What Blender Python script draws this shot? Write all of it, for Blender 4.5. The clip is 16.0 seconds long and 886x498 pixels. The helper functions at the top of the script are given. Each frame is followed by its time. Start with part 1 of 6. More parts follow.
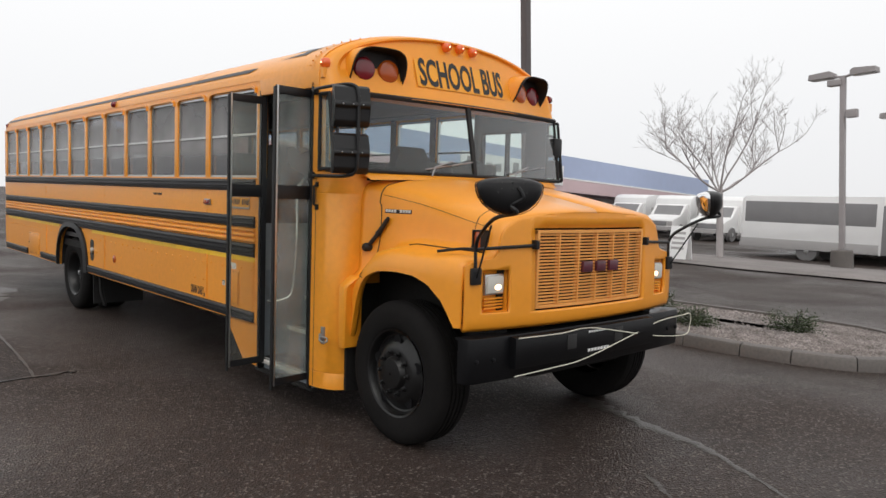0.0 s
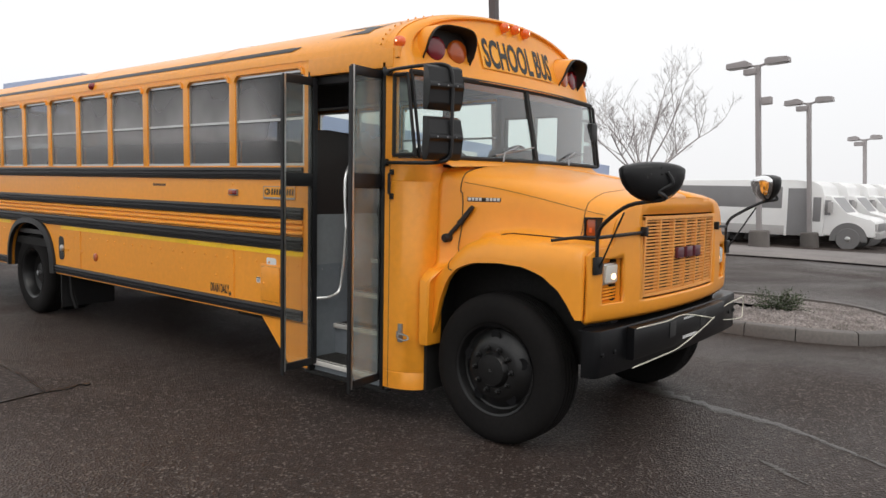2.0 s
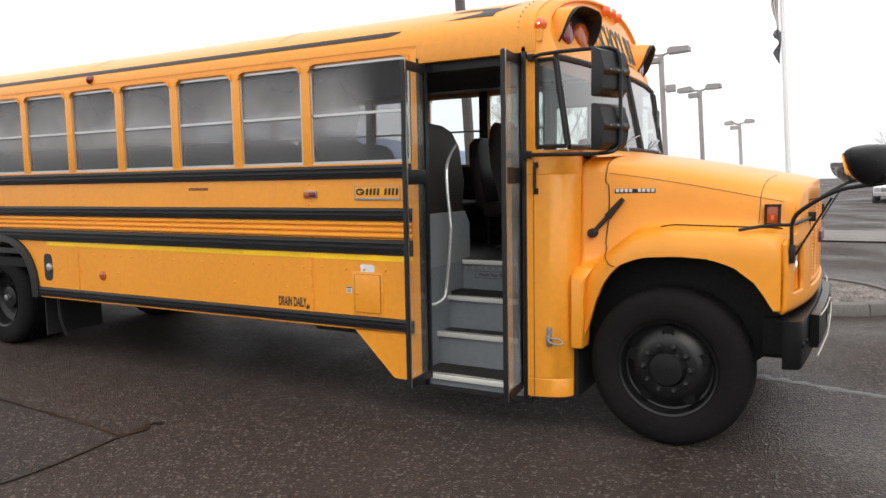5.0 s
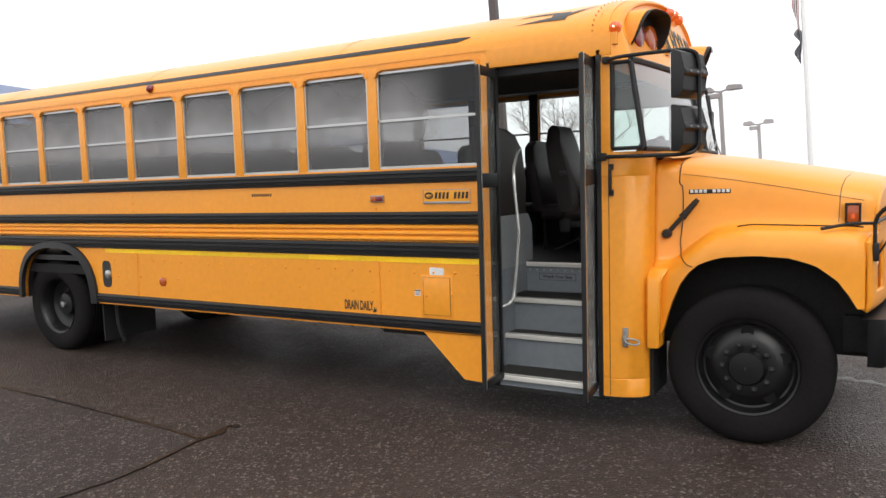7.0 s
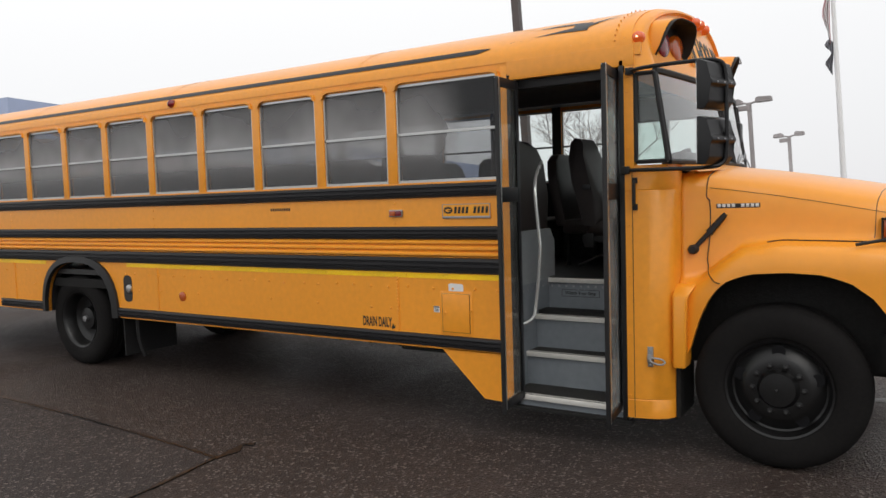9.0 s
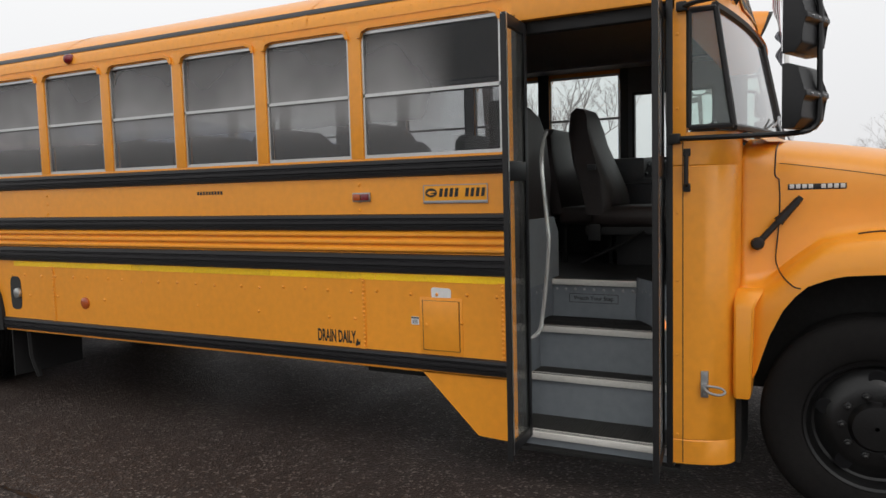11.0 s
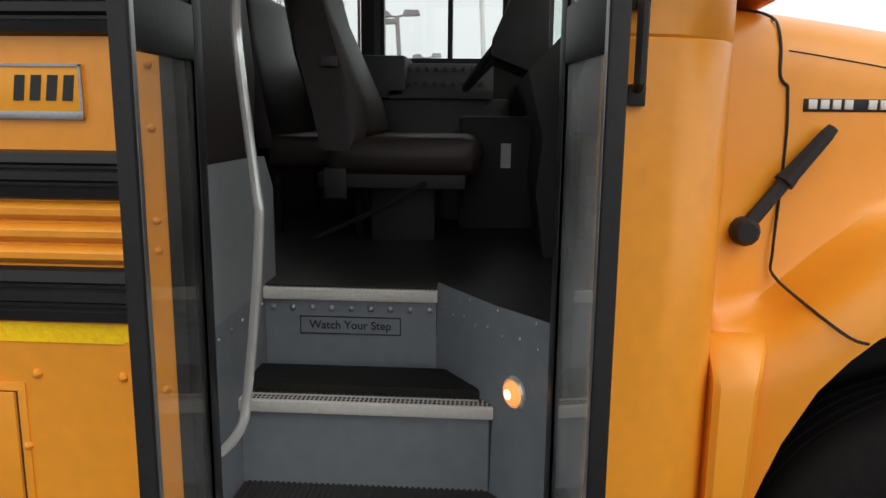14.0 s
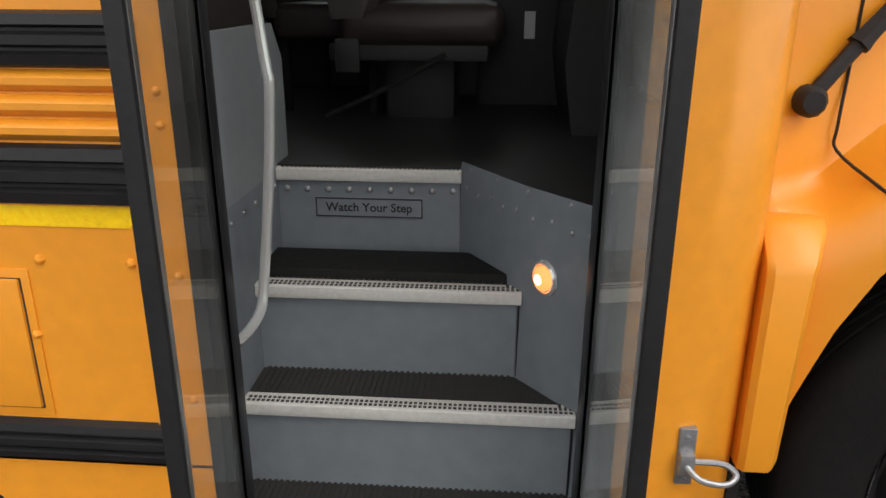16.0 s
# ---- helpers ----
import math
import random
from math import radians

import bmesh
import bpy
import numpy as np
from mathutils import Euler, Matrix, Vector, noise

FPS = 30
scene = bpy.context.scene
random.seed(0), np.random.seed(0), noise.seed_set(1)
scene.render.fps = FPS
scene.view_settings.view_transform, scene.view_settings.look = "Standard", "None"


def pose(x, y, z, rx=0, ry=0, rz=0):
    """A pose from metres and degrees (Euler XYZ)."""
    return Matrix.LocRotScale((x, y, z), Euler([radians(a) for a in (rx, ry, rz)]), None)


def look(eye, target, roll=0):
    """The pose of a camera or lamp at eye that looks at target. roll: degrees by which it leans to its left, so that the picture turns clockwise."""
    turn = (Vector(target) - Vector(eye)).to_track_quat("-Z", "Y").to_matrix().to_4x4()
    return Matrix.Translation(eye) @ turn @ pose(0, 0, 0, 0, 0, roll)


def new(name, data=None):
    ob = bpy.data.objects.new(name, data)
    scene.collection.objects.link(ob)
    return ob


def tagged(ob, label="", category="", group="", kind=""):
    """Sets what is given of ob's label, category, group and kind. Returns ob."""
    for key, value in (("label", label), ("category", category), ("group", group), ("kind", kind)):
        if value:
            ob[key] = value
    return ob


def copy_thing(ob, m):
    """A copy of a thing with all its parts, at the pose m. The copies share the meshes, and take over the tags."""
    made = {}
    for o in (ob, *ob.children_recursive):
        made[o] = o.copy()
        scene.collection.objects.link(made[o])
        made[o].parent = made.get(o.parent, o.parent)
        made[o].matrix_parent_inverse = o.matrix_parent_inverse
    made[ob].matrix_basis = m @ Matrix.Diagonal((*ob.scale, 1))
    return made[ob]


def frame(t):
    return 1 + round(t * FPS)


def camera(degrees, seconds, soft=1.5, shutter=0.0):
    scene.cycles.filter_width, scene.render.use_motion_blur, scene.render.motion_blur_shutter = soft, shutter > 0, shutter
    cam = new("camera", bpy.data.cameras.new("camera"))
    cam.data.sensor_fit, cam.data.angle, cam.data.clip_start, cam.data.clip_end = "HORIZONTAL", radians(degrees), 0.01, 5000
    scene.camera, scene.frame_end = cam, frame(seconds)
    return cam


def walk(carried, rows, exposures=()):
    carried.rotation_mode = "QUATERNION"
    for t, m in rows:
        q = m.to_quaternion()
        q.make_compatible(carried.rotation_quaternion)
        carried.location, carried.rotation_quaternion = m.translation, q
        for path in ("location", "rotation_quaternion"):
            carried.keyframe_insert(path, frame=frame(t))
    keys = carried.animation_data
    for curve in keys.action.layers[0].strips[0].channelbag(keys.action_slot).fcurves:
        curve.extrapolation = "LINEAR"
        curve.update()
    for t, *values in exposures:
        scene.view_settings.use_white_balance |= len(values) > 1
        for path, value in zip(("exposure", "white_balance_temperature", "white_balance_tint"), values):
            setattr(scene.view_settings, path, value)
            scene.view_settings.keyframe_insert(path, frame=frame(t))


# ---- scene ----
cam = camera(61.7, 16.0)
PATH = [
    (0, (-3.027, -4.709, 1.794), (-1.686, -3.232, 1.647), 1.8),
    (0.5, (-3.236, -4.417, 1.761), (-1.89, -2.946, 1.606), 1.4),
    (1, (-3.38, -4.076, 1.782), (-2.022, -2.617, 1.621), 1.0),
    (1.5, (-3.604, -3.82, 1.767), (-2.17, -2.436, 1.604), 1.1),
    (2, (-3.774, -3.551, 1.758), (-2.238, -2.282, 1.585), 1.1),
    (2.5, (-3.848, -3.233, 1.77), (-2.253, -2.04, 1.589), 1.0),
    (3, (-4.044, -2.949, 1.744), (-2.415, -1.806, 1.541), 1.1),
    (3.5, (-4.289, -2.682, 1.758), (-2.639, -1.578, 1.515), 1.2),
    (4, (-4.353, -2.341, 1.751), (-2.673, -1.277, 1.537), 0.9),
    (4.2, (-4.373, -2.207, 1.76), (-2.69, -1.145, 1.564), 0.2),
    (6.3, (-4.752, -1.473, 1.759), (-2.953, -0.626, 1.543), -1.5),
    (6.5, (-4.767, -1.458, 1.761), (-2.978, -0.586, 1.559), -1.3),
    (7, (-4.773, -1.437, 1.768), (-3.05, -0.438, 1.59), -1.7),
    (7.5, (-4.774, -1.416, 1.773), (-3.117, -0.309, 1.598), -1.7),
    (8, (-4.775, -1.412, 1.776), (-3.16, -0.243, 1.616), -1.7),
    (8.5, (-4.757, -1.426, 1.773), (-3.098, -0.321, 1.613), -2.0),
    (9, (-4.649, -1.422, 1.773), (-2.959, -0.362, 1.633), -1.8),
    (9.2, (-4.602, -1.388, 1.77), (-2.943, -0.277, 1.645), -1.7),
    (11.5, (-3.335, -0.31, 1.664), (-1.51, 0.481, 1.457), -1.3),
    (12, (-2.905, -0.129, 1.64), (-1.025, 0.506, 1.386), -1.0),
    (12.5, (-2.476, -0.005, 1.658), (-0.547, 0.457, 1.407), -0.6),
    (13, (-2.121, 0.206, 1.635), (-0.169, 0.469, 1.285), 0.9),
    (13.5, (-1.776, 0.29, 1.61), (0.169, 0.367, 1.152), 1.4),
    (14, (-1.405, 0.305, 1.636), (0.558, 0.428, 1.273), 0.6),
    (14.5, (-1.305, 0.336, 1.626), (0.658, 0.467, 1.263), 0.5),
    (15, (-1.274, 0.357, 1.605), (0.662, 0.495, 1.122), 0.7),
    (15.5, (-1.275, 0.369, 1.591), (0.624, 0.491, 0.977), 0.7),
    (16, (-1.28, 0.354, 1.595), (0.601, 0.495, 0.928), 0.2),
]
# the lot falls 3.4 degrees towards the bus's nose; LOT carries the lot's frame into the upright world
LOT = Matrix.Rotation(radians(3.4), 4, "X")
BODY = LOT @ Matrix.Translation((0, 0, -0.055))
walk(cam, [(t, BODY @ look(eye, target, roll)) for t, eye, target, roll in PATH],
     exposures=[(0, 0.23), (1.5, 0.30), (3.0, 0.40), (4.2, 0.60), (6.5, 0.74), (8.0, 0.72), (8.6, 0.44), (9.2, 0.20), (11.5, 0.15), (12.5, 0.24), (13.5, 0.34), (14.5, 0.56), (16.0, 0.78)])

# ---- world and light ----
world = bpy.data.worlds.new("foggy_sky")
scene.world = world
world.use_nodes = True
wn, wl = world.node_tree.nodes, world.node_tree.links
sky = wn.new("ShaderNodeTexSky")
sky.sky_type, sky.sun_disc = "NISHITA", False
sky.sun_elevation, sky.sun_rotation = radians(38), radians(200)
coord, sep, ramp, mixer = wn.new("ShaderNodeTexCoord"), wn.new("ShaderNodeSeparateXYZ"), wn.new("ShaderNodeValToRGB"), wn.new("ShaderNodeMix")
mixer.data_type = "RGBA"
ramp.color_ramp.elements[0].position, ramp.color_ramp.elements[0].color = 0.0, (7.2, 7.2, 7.35, 1)
ramp.color_ramp.elements[1].position, ramp.color_ramp.elements[1].color = 0.35, (9.0, 9.0, 9.0, 1)
wl.new(coord.outputs["Generated"], sep.inputs[0])
wl.new(sep.outputs["Z"], ramp.inputs[0])
mixer.inputs[0].default_value = 0.97
wl.new(sky.outputs[0], mixer.inputs[6])
wl.new(ramp.outputs[0], mixer.inputs[7])
wl.new(mixer.outputs[2], wn["Background"].inputs[0])
wn["Background"].inputs[1].default_value = 0.1
sun = new("sun", bpy.data.lights.new("sun", "SUN"))
sun.data.energy, sun.data.angle, sun.data.color = 0.6, radians(40), (1.0, 0.96, 0.9)
sun.matrix_world = look((-12, -14, 20), (0, 0, 0))


# ---- materials ----
def material(name, colour, rough=0.5, metal=0.0, vary=0.1, size=6.0, bump=0.0, bump_size=80.0, coat=0.0, spread=0.0, dirt=None, island=False, spec=0.5):
    m = bpy.data.materials.new(name)
    m.use_nodes = True
    n, l = m.node_tree.nodes, m.node_tree.links
    b = n["Principled BSDF"]
    b.inputs["Roughness"].default_value, b.inputs["Metallic"].default_value = rough, metal
    b.inputs["Coat Weight"].default_value, b.inputs["Coat Roughness"].default_value = coat, 0.12
    b.inputs["Specular IOR Level"].default_value = spec
    tc = n.new("ShaderNodeTexCoord")
    big, fine, add, mul = n.new("ShaderNodeTexNoise"), n.new("ShaderNodeTexNoise"), n.new("ShaderNodeMath"), n.new("ShaderNodeMix")
    big.inputs["Scale"].default_value, fine.inputs["Scale"].default_value = size * 0.25, size * 6
    big.inputs["Detail"].default_value, fine.inputs["Detail"].default_value = 5, 4
    for t in (big, fine):
        l.new(tc.outputs["Object"], t.inputs["Vector"])
    add.operation = "ADD"
    l.new(big.outputs["Fac"], add.inputs[0])
    l.new(fine.outputs["Fac"], add.inputs[1])
    half = n.new("ShaderNodeMapRange")
    half.inputs["From Min"].default_value, half.inputs["From Max"].default_value = 0.6, 1.4
    l.new(add.outputs[0], half.inputs["Value"])
    mul.data_type = "RGBA"
    c = Vector(colour)
    lo, hi = c * (1 - vary), c * (1 + vary)
    if dirt:
        lo = c.lerp(Vector(dirt), min(1.0, vary * 2.5))
    mul.inputs[6].default_value, mul.inputs[7].default_value = (*lo, 1), (*hi, 1)
    l.new(half.outputs[0], mul.inputs[0])
    out = mul.outputs[2]
    if spread:
        info, hsv, rng = n.new("ShaderNodeNewGeometry" if island else "ShaderNodeObjectInfo"), n.new("ShaderNodeHueSaturation"), n.new("ShaderNodeMapRange")
        rng.inputs["To Min"].default_value, rng.inputs["To Max"].default_value = 1 - spread, 1 + spread
        l.new(info.outputs["Random Per Island" if island else "Random"], rng.inputs["Value"])
        l.new(rng.outputs[0], hsv.inputs["Value"])
        l.new(out, hsv.inputs["Color"])
        out = hsv.outputs[0]
    l.new(out, b.inputs["Base Color"])
    rr = n.new("ShaderNodeMapRange")
    rr.inputs["To Min"].default_value, rr.inputs["To Max"].default_value = max(0.02, rough * 0.8), min(1, rough * 1.2)
    l.new(big.outputs["Fac"], rr.inputs["Value"])
    l.new(rr.outputs[0], b.inputs["Roughness"])
    if bump:
        grain, bp = n.new("ShaderNodeTexNoise"), n.new("ShaderNodeBump")
        grain.inputs["Scale"].default_value, grain.inputs["Detail"].default_value = bump_size, 3
        bp.inputs["Strength"].default_value, bp.inputs["Distance"].default_value = bump, 0.01
        l.new(tc.outputs["Object"], grain.inputs["Vector"])
        l.new(grain.outputs["Fac"], bp.inputs["Height"])
        l.new(bp.outputs[0], b.inputs["Normal"])
    return m


def glass_material(name, tint, haze=0.0, rough=0.03, edge=None, shine=0.75, base=0.03, rise=4.5):
    """A thin pane: mostly clear, with a sharp gloss; haze adds a fogged, milky film."""
    m = bpy.data.materials.new(name)
    m.use_nodes = True
    n, l = m.node_tree.nodes, m.node_tree.links
    n.remove(n["Principled BSDF"])
    clear, gloss, mix, fres = n.new("ShaderNodeBsdfTransparent"), n.new("ShaderNodeBsdfGlossy"), n.new("ShaderNodeMixShader"), n.new("ShaderNodeLayerWeight")
    clear.inputs[0].default_value = (*tint, 1)
    gloss.inputs["Roughness"].default_value = rough
    fres.inputs["Blend"].default_value = 0.5
    power, shift = n.new("ShaderNodeMath"), n.new("ShaderNodeMath")
    power.operation, shift.operation = "POWER", "MULTIPLY_ADD"
    power.inputs[1].default_value, shift.inputs[1].default_value, shift.inputs[2].default_value = rise, shine, base
    l.new(fres.outputs["Facing"], power.inputs[0])
    l.new(power.outputs[0], shift.inputs[0])
    l.new(shift.outputs[0], mix.inputs[0])
    l.new(clear.outputs[0], mix.inputs[1])
    l.new(gloss.outputs[0], mix.inputs[2])
    out = mix
    if haze:
        film, blend, tc, noi, rng = n.new("ShaderNodeBsdfDiffuse"), n.new("ShaderNodeMixShader"), n.new("ShaderNodeTexCoord"), n.new("ShaderNodeTexNoise"), n.new("ShaderNodeMapRange")
        film.inputs[0].default_value = (0.40, 0.395, 0.395, 1) if edge else (0.42, 0.43, 0.44, 1)
        noi.inputs["Scale"].default_value, noi.inputs["Detail"].default_value = 1.7, 2
        l.new(tc.outputs["Object"], noi.inputs["Vector"])
        rng.inputs["From Min"].default_value, rng.inputs["From Max"].default_value = 0.35, 0.65
        rng.inputs["To Min"].default_value, rng.inputs["To Max"].default_value = haze * (0.7 if edge else 0.22), haze
        l.new(noi.outputs["Fac"], rng.inputs["Value"])
        amount = rng.outputs[0]
        if edge:
            # the mist has cleared towards the door end of the first window
            parts, wipe, times = n.new("ShaderNodeSeparateXYZ"), n.new("ShaderNodeMapRange"), n.new("ShaderNodeMath")
            wob = n.new("ShaderNodeMath")
            wob.operation, times.operation = "MULTIPLY_ADD", "MULTIPLY"
            wob.inputs[1].default_value = 0.25
            l.new(tc.outputs["Object"], parts.inputs[0])
            l.new(noi.outputs["Fac"], wob.inputs[0])
            l.new(parts.outputs["Y"], wob.inputs[2])
            wipe.inputs["From Min"].default_value, wipe.inputs["From Max"].default_value = edge + 0.06, edge + 0.26
            l.new(wob.outputs[0], wipe.inputs["Value"])
            l.new(amount, times.inputs[0])
            l.new(wipe.outputs[0], times.inputs[1])
            amount = times.outputs[0]
            # heaviest round the sash bar, thinner near the top, run off the lowest part of the panes
            level, wav, profile, run = n.new("ShaderNodeMapRange"), n.new("ShaderNodeMath"), n.new("ShaderNodeValToRGB"), n.new("ShaderNodeMath")
            wav.operation, run.operation = "MULTIPLY_ADD", "MULTIPLY"
            wav.inputs[1].default_value = -0.16
            l.new(noi.outputs["Fac"], wav.inputs[0])
            l.new(parts.outputs["Z"], wav.inputs[2])
            level.inputs["From Min"].default_value, level.inputs["From Max"].default_value = 1.80, 2.56
            l.new(wav.outputs[0], level.inputs["Value"])
            cr = profile.color_ramp
            cr.elements[0].position, cr.elements[0].color = 0.02, (0.10, 0.10, 0.10, 1)
            cr.elements[1].position, cr.elements[1].color = 0.95, (0.42, 0.42, 0.42, 1)
            for place, v in ((0.20, 0.28), (0.36, 0.85), (0.52, 1.0), (0.72, 0.68)):
                cr.elements.new(place).color = (v, v, v, 1)
            l.new(level.outputs[0], profile.inputs[0])
            l.new(amount, run.inputs[0])
            l.new(profile.outputs[0], run.inputs[1])
            amount = run.outputs[0]
        l.new(amount, blend.inputs[0])
        l.new(mix.outputs[0], blend.inputs[1])
        l.new(film.outputs[0], blend.inputs[2])
        out = blend
    l.new(out.outputs[0], n["Material Output"].inputs[0])
    return m


def glow_material(name, colour, strength, base):
    m = material(name, base, 0.25, vary=0.05, coat=0.5)
    b = m.node_tree.nodes["Principled BSDF"]
    b.inputs["Emission Color"].default_value, b.inputs["Emission Strength"].default_value = (*colour, 1), strength
    return m


YELLOW = material("school_bus_yellow_paint", (0.84, 0.315, 0.020), 0.38, vary=0.10, size=3.5, bump=0.02, bump_size=25, coat=0.25, dirt=(0.6, 0.25, 0.03))
HOODY = material("yellow_fibreglass", (0.86, 0.318, 0.018), 0.4, vary=0.05, size=3, bump=0.02, bump_size=12, coat=0.2, dirt=(0.65, 0.28, 0.03))
BLACK = material("black_rub_rail_paint", (0.015, 0.0145, 0.016), 0.40, spec=0.35, vary=0.3, size=8, bump=0.05)
RUBBER = material("black_rubber", (0.016, 0.0155, 0.016), 0.55, spec=0.35, vary=0.3, size=10, bump=0.08)
TYRE = material("tyre_rubber", (0.006, 0.0056, 0.0056), 0.82, spec=0.12, vary=0.3, size=7, bump=0.2, bump_size=120, dirt=(0.016, 0.0145, 0.014))
RIM = material("black_wheel_steel", (0.008, 0.0078, 0.008), 0.33, spec=0.45, metal=0.1, vary=0.4, size=9, bump=0.1)
CHASSIS = material("sooty_chassis_steel", (0.014, 0.0135, 0.013), 0.75, spec=0.25, vary=0.4, size=7, bump=0.3)
ALU = material("worn_aluminium", (0.55, 0.55, 0.54), 0.35, metal=0.9, vary=0.15, size=12, bump=0.05)
CHROME = material("brushed_rail_steel", (0.86, 0.86, 0.85), 0.20, metal=0.6, vary=0.03)
STEEL = material("galvanised_steel", (0.35, 0.35, 0.36), 0.4, metal=0.8, vary=0.2, size=20)
GREY = material("grey_stepwell_paint", (0.205, 0.225, 0.25), 0.45, vary=0.12, size=3, bump=0.04, dirt=(0.11, 0.115, 0.12))
KICK = material("pale_grey_kick_panel", (0.27, 0.285, 0.30), 0.45, vary=0.10, size=4, bump=0.04, dirt=(0.18, 0.185, 0.19))
GREYW = material("light_grey_wall_panel", (0.46, 0.465, 0.46), 0.5, vary=0.08, size=4, bump=0.04)
TREAD = material("black_ribbed_tread", (0.022, 0.021, 0.02), 0.6, vary=0.4, size=9, bump=0.2, dirt=(0.05, 0.046, 0.042))
NOSE = material("worn_white_nosing", (0.74, 0.72, 0.68), 0.6, vary=0.12, size=14, bump=0.15, dirt=(0.4, 0.37, 0.33))
FLOORM = material("black_rubber_floor", (0.024, 0.0235, 0.0235), 0.42, vary=0.4, size=4, bump=0.08)
VINYL = material("brown_vinyl", (0.034, 0.025, 0.023), 0.5, vary=0.15, size=5, bump=0.1, bump_size=60)
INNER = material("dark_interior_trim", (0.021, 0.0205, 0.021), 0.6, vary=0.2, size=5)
DASH = material("grey_dash_panel", (0.07, 0.072, 0.075), 0.5, vary=0.15, size=8)
CEIL = material("pale_ceiling_panel", (0.35, 0.35, 0.34), 0.5, vary=0.08, size=3)
MIRRORB = material("black_mirror_plastic", (0.011, 0.011, 0.012), 0.45, vary=0.2, size=10, coat=0.05, spec=0.35)
MIRROR = material("mirror_glass", (0.85, 0.85, 0.85), 0.03, metal=1.0, vary=0.02)
REDL = glow_material("red_lens", (0.5, 0.02, 0.03), 0.01, (0.17, 0.006, 0.012))
AMBERL = glow_material("amber_lens", (1.0, 0.25, 0.02), 0.04, (0.34, 0.055, 0.006))
LITAMB = glow_material("lit_amber_lens", (1.0, 0.16, 0.02), 0.2, (0.5, 0.07, 0.008))
LITCORE = glow_material("lit_lamp_core", (1.0, 0.62, 0.35), 3.0, (0.8, 0.5, 0.3))
HEADL = glow_material("lit_headlamp", (1.0, 0.86, 0.62), 0.08, (0.5, 0.5, 0.48))
STEPGLOW = glow_material("lit_step_lamp", (1.0, 0.30, 0.07), 0.9, (0.7, 0.35, 0.15))
TAPE = material("yellow_reflective_tape", (0.97, 0.60, 0.004), 0.3, vary=0.2, size=14, bump=0.35, bump_size=45, coat=0.6, spread=0.1)
SIGNY = material("yellow_sign_sheet", (0.87, 0.365, 0.018), 0.4, vary=0.03)
WHITE = material("white_label", (0.72, 0.72, 0.72), 0.5, vary=0.06)
INK = material("black_lettering", (0.012, 0.012, 0.012), 0.5, vary=0.1)
BADGE = material("chrome_badge_letters", (0.72, 0.70, 0.66), 0.3, metal=0.4, vary=0.05)
MAROON = material("maroon_badge", (0.10, 0.02, 0.035), 0.3, vary=0.1, coat=0.4)
GLASS = glass_material("clear_glass", (0.90, 0.93, 0.92))
# the windscreen's haze is a pale film standing in for reflected sky
WSGLASS = glass_material("green_tinted_windscreen_glass", (0.84, 0.92, 0.89), haze=0.10, shine=0.95, base=0.05, rise=2.4)
SIDEGLASS = glass_material("misted_window_glass", (0.62, 0.61, 0.62), haze=0.72, edge=1.34)
DOORGLASS = glass_material("door_glass", (0.92, 0.92, 0.87), haze=0.07, shine=0.7, rise=5.0)
# front leaf only: a stronger milky film than on the rear leaf
MILKYGLASS = glass_material("milky_door_glass", (0.84, 0.89, 0.83), haze=0.5, shine=0.95, rise=3.0)
CORD = material("pale_rope", (0.62, 0.60, 0.50), 0.8, vary=0.1)


def asphalt_material(name, dark, wet_scale, patchy=1.0):
    """Wet asphalt: aggregate flecks, damp stains and glossier puddled streaks."""
    m = material(name, dark, 0.55, vary=0.4, size=1.6, spec=0.22)
    n, l = m.node_tree.nodes, m.node_tree.links
    b = n["Principled BSDF"]
    tc = n.new("ShaderNodeTexCoord")
    wet, vor, st, rr, bp = n.new("ShaderNodeTexNoise"), n.new("ShaderNodeTexVoronoi"), n.new("ShaderNodeTexNoise"), n.new("ShaderNodeMapRange"), n.new("ShaderNodeBump")
    wet.inputs["Scale"].default_value, wet.inputs["Detail"].default_value, wet.inputs["Distortion"].default_value = wet_scale, 6, 0.6
    vor.inputs["Scale"].default_value, st.inputs["Scale"].default_value, st.inputs["Detail"].default_value = 70, 260, 2
    for t in (wet, vor, st):
        l.new(tc.outputs["Object"], t.inputs["Vector"])
    rr.inputs["From Min"].default_value, rr.inputs["From Max"].default_value = 0.38, 0.66
    rr.inputs["To Min"].default_value, rr.inputs["To Max"].default_value = 0.72, 0.72 - 0.36 * patchy
    l.new(wet.outputs["Fac"], rr.inputs["Value"])
    l.new(rr.outputs[0], b.inputs["Roughness"])
    bp.inputs["Strength"].default_value, bp.inputs["Distance"].default_value = 0.9, 0.010
    l.new(vor.outputs["Distance"], bp.inputs["Height"])
    l.new(bp.outputs[0], b.inputs["Normal"])
    # single pale stones among the dark ones
    pick, fleck, mix = n.new("ShaderNodeTexVoronoi"), n.new("ShaderNodeMapRange"), n.new("ShaderNodeMix")
    pick.inputs["Scale"].default_value = 70
    l.new(tc.outputs["Object"], pick.inputs["Vector"])
    sepc = n.new("ShaderNodeSeparateColor")
    l.new(pick.outputs["Color"], sepc.inputs[0])
    fleck.inputs["From Min"].default_value, fleck.inputs["From Max"].default_value = 0.86, 0.96
    l.new(sepc.outputs[0], fleck.inputs["Value"])
    mix.data_type = "RGBA"
    mix.inputs[7].default_value = (0.15, 0.125, 0.11, 1)
    old = b.inputs["Base Color"].links[0].from_socket
    l.new(old, mix.inputs[6])
    l.new(fleck.outputs[0], mix.inputs[0])
    l.new(mix.outputs[2], b.inputs["Base Color"])
    return m


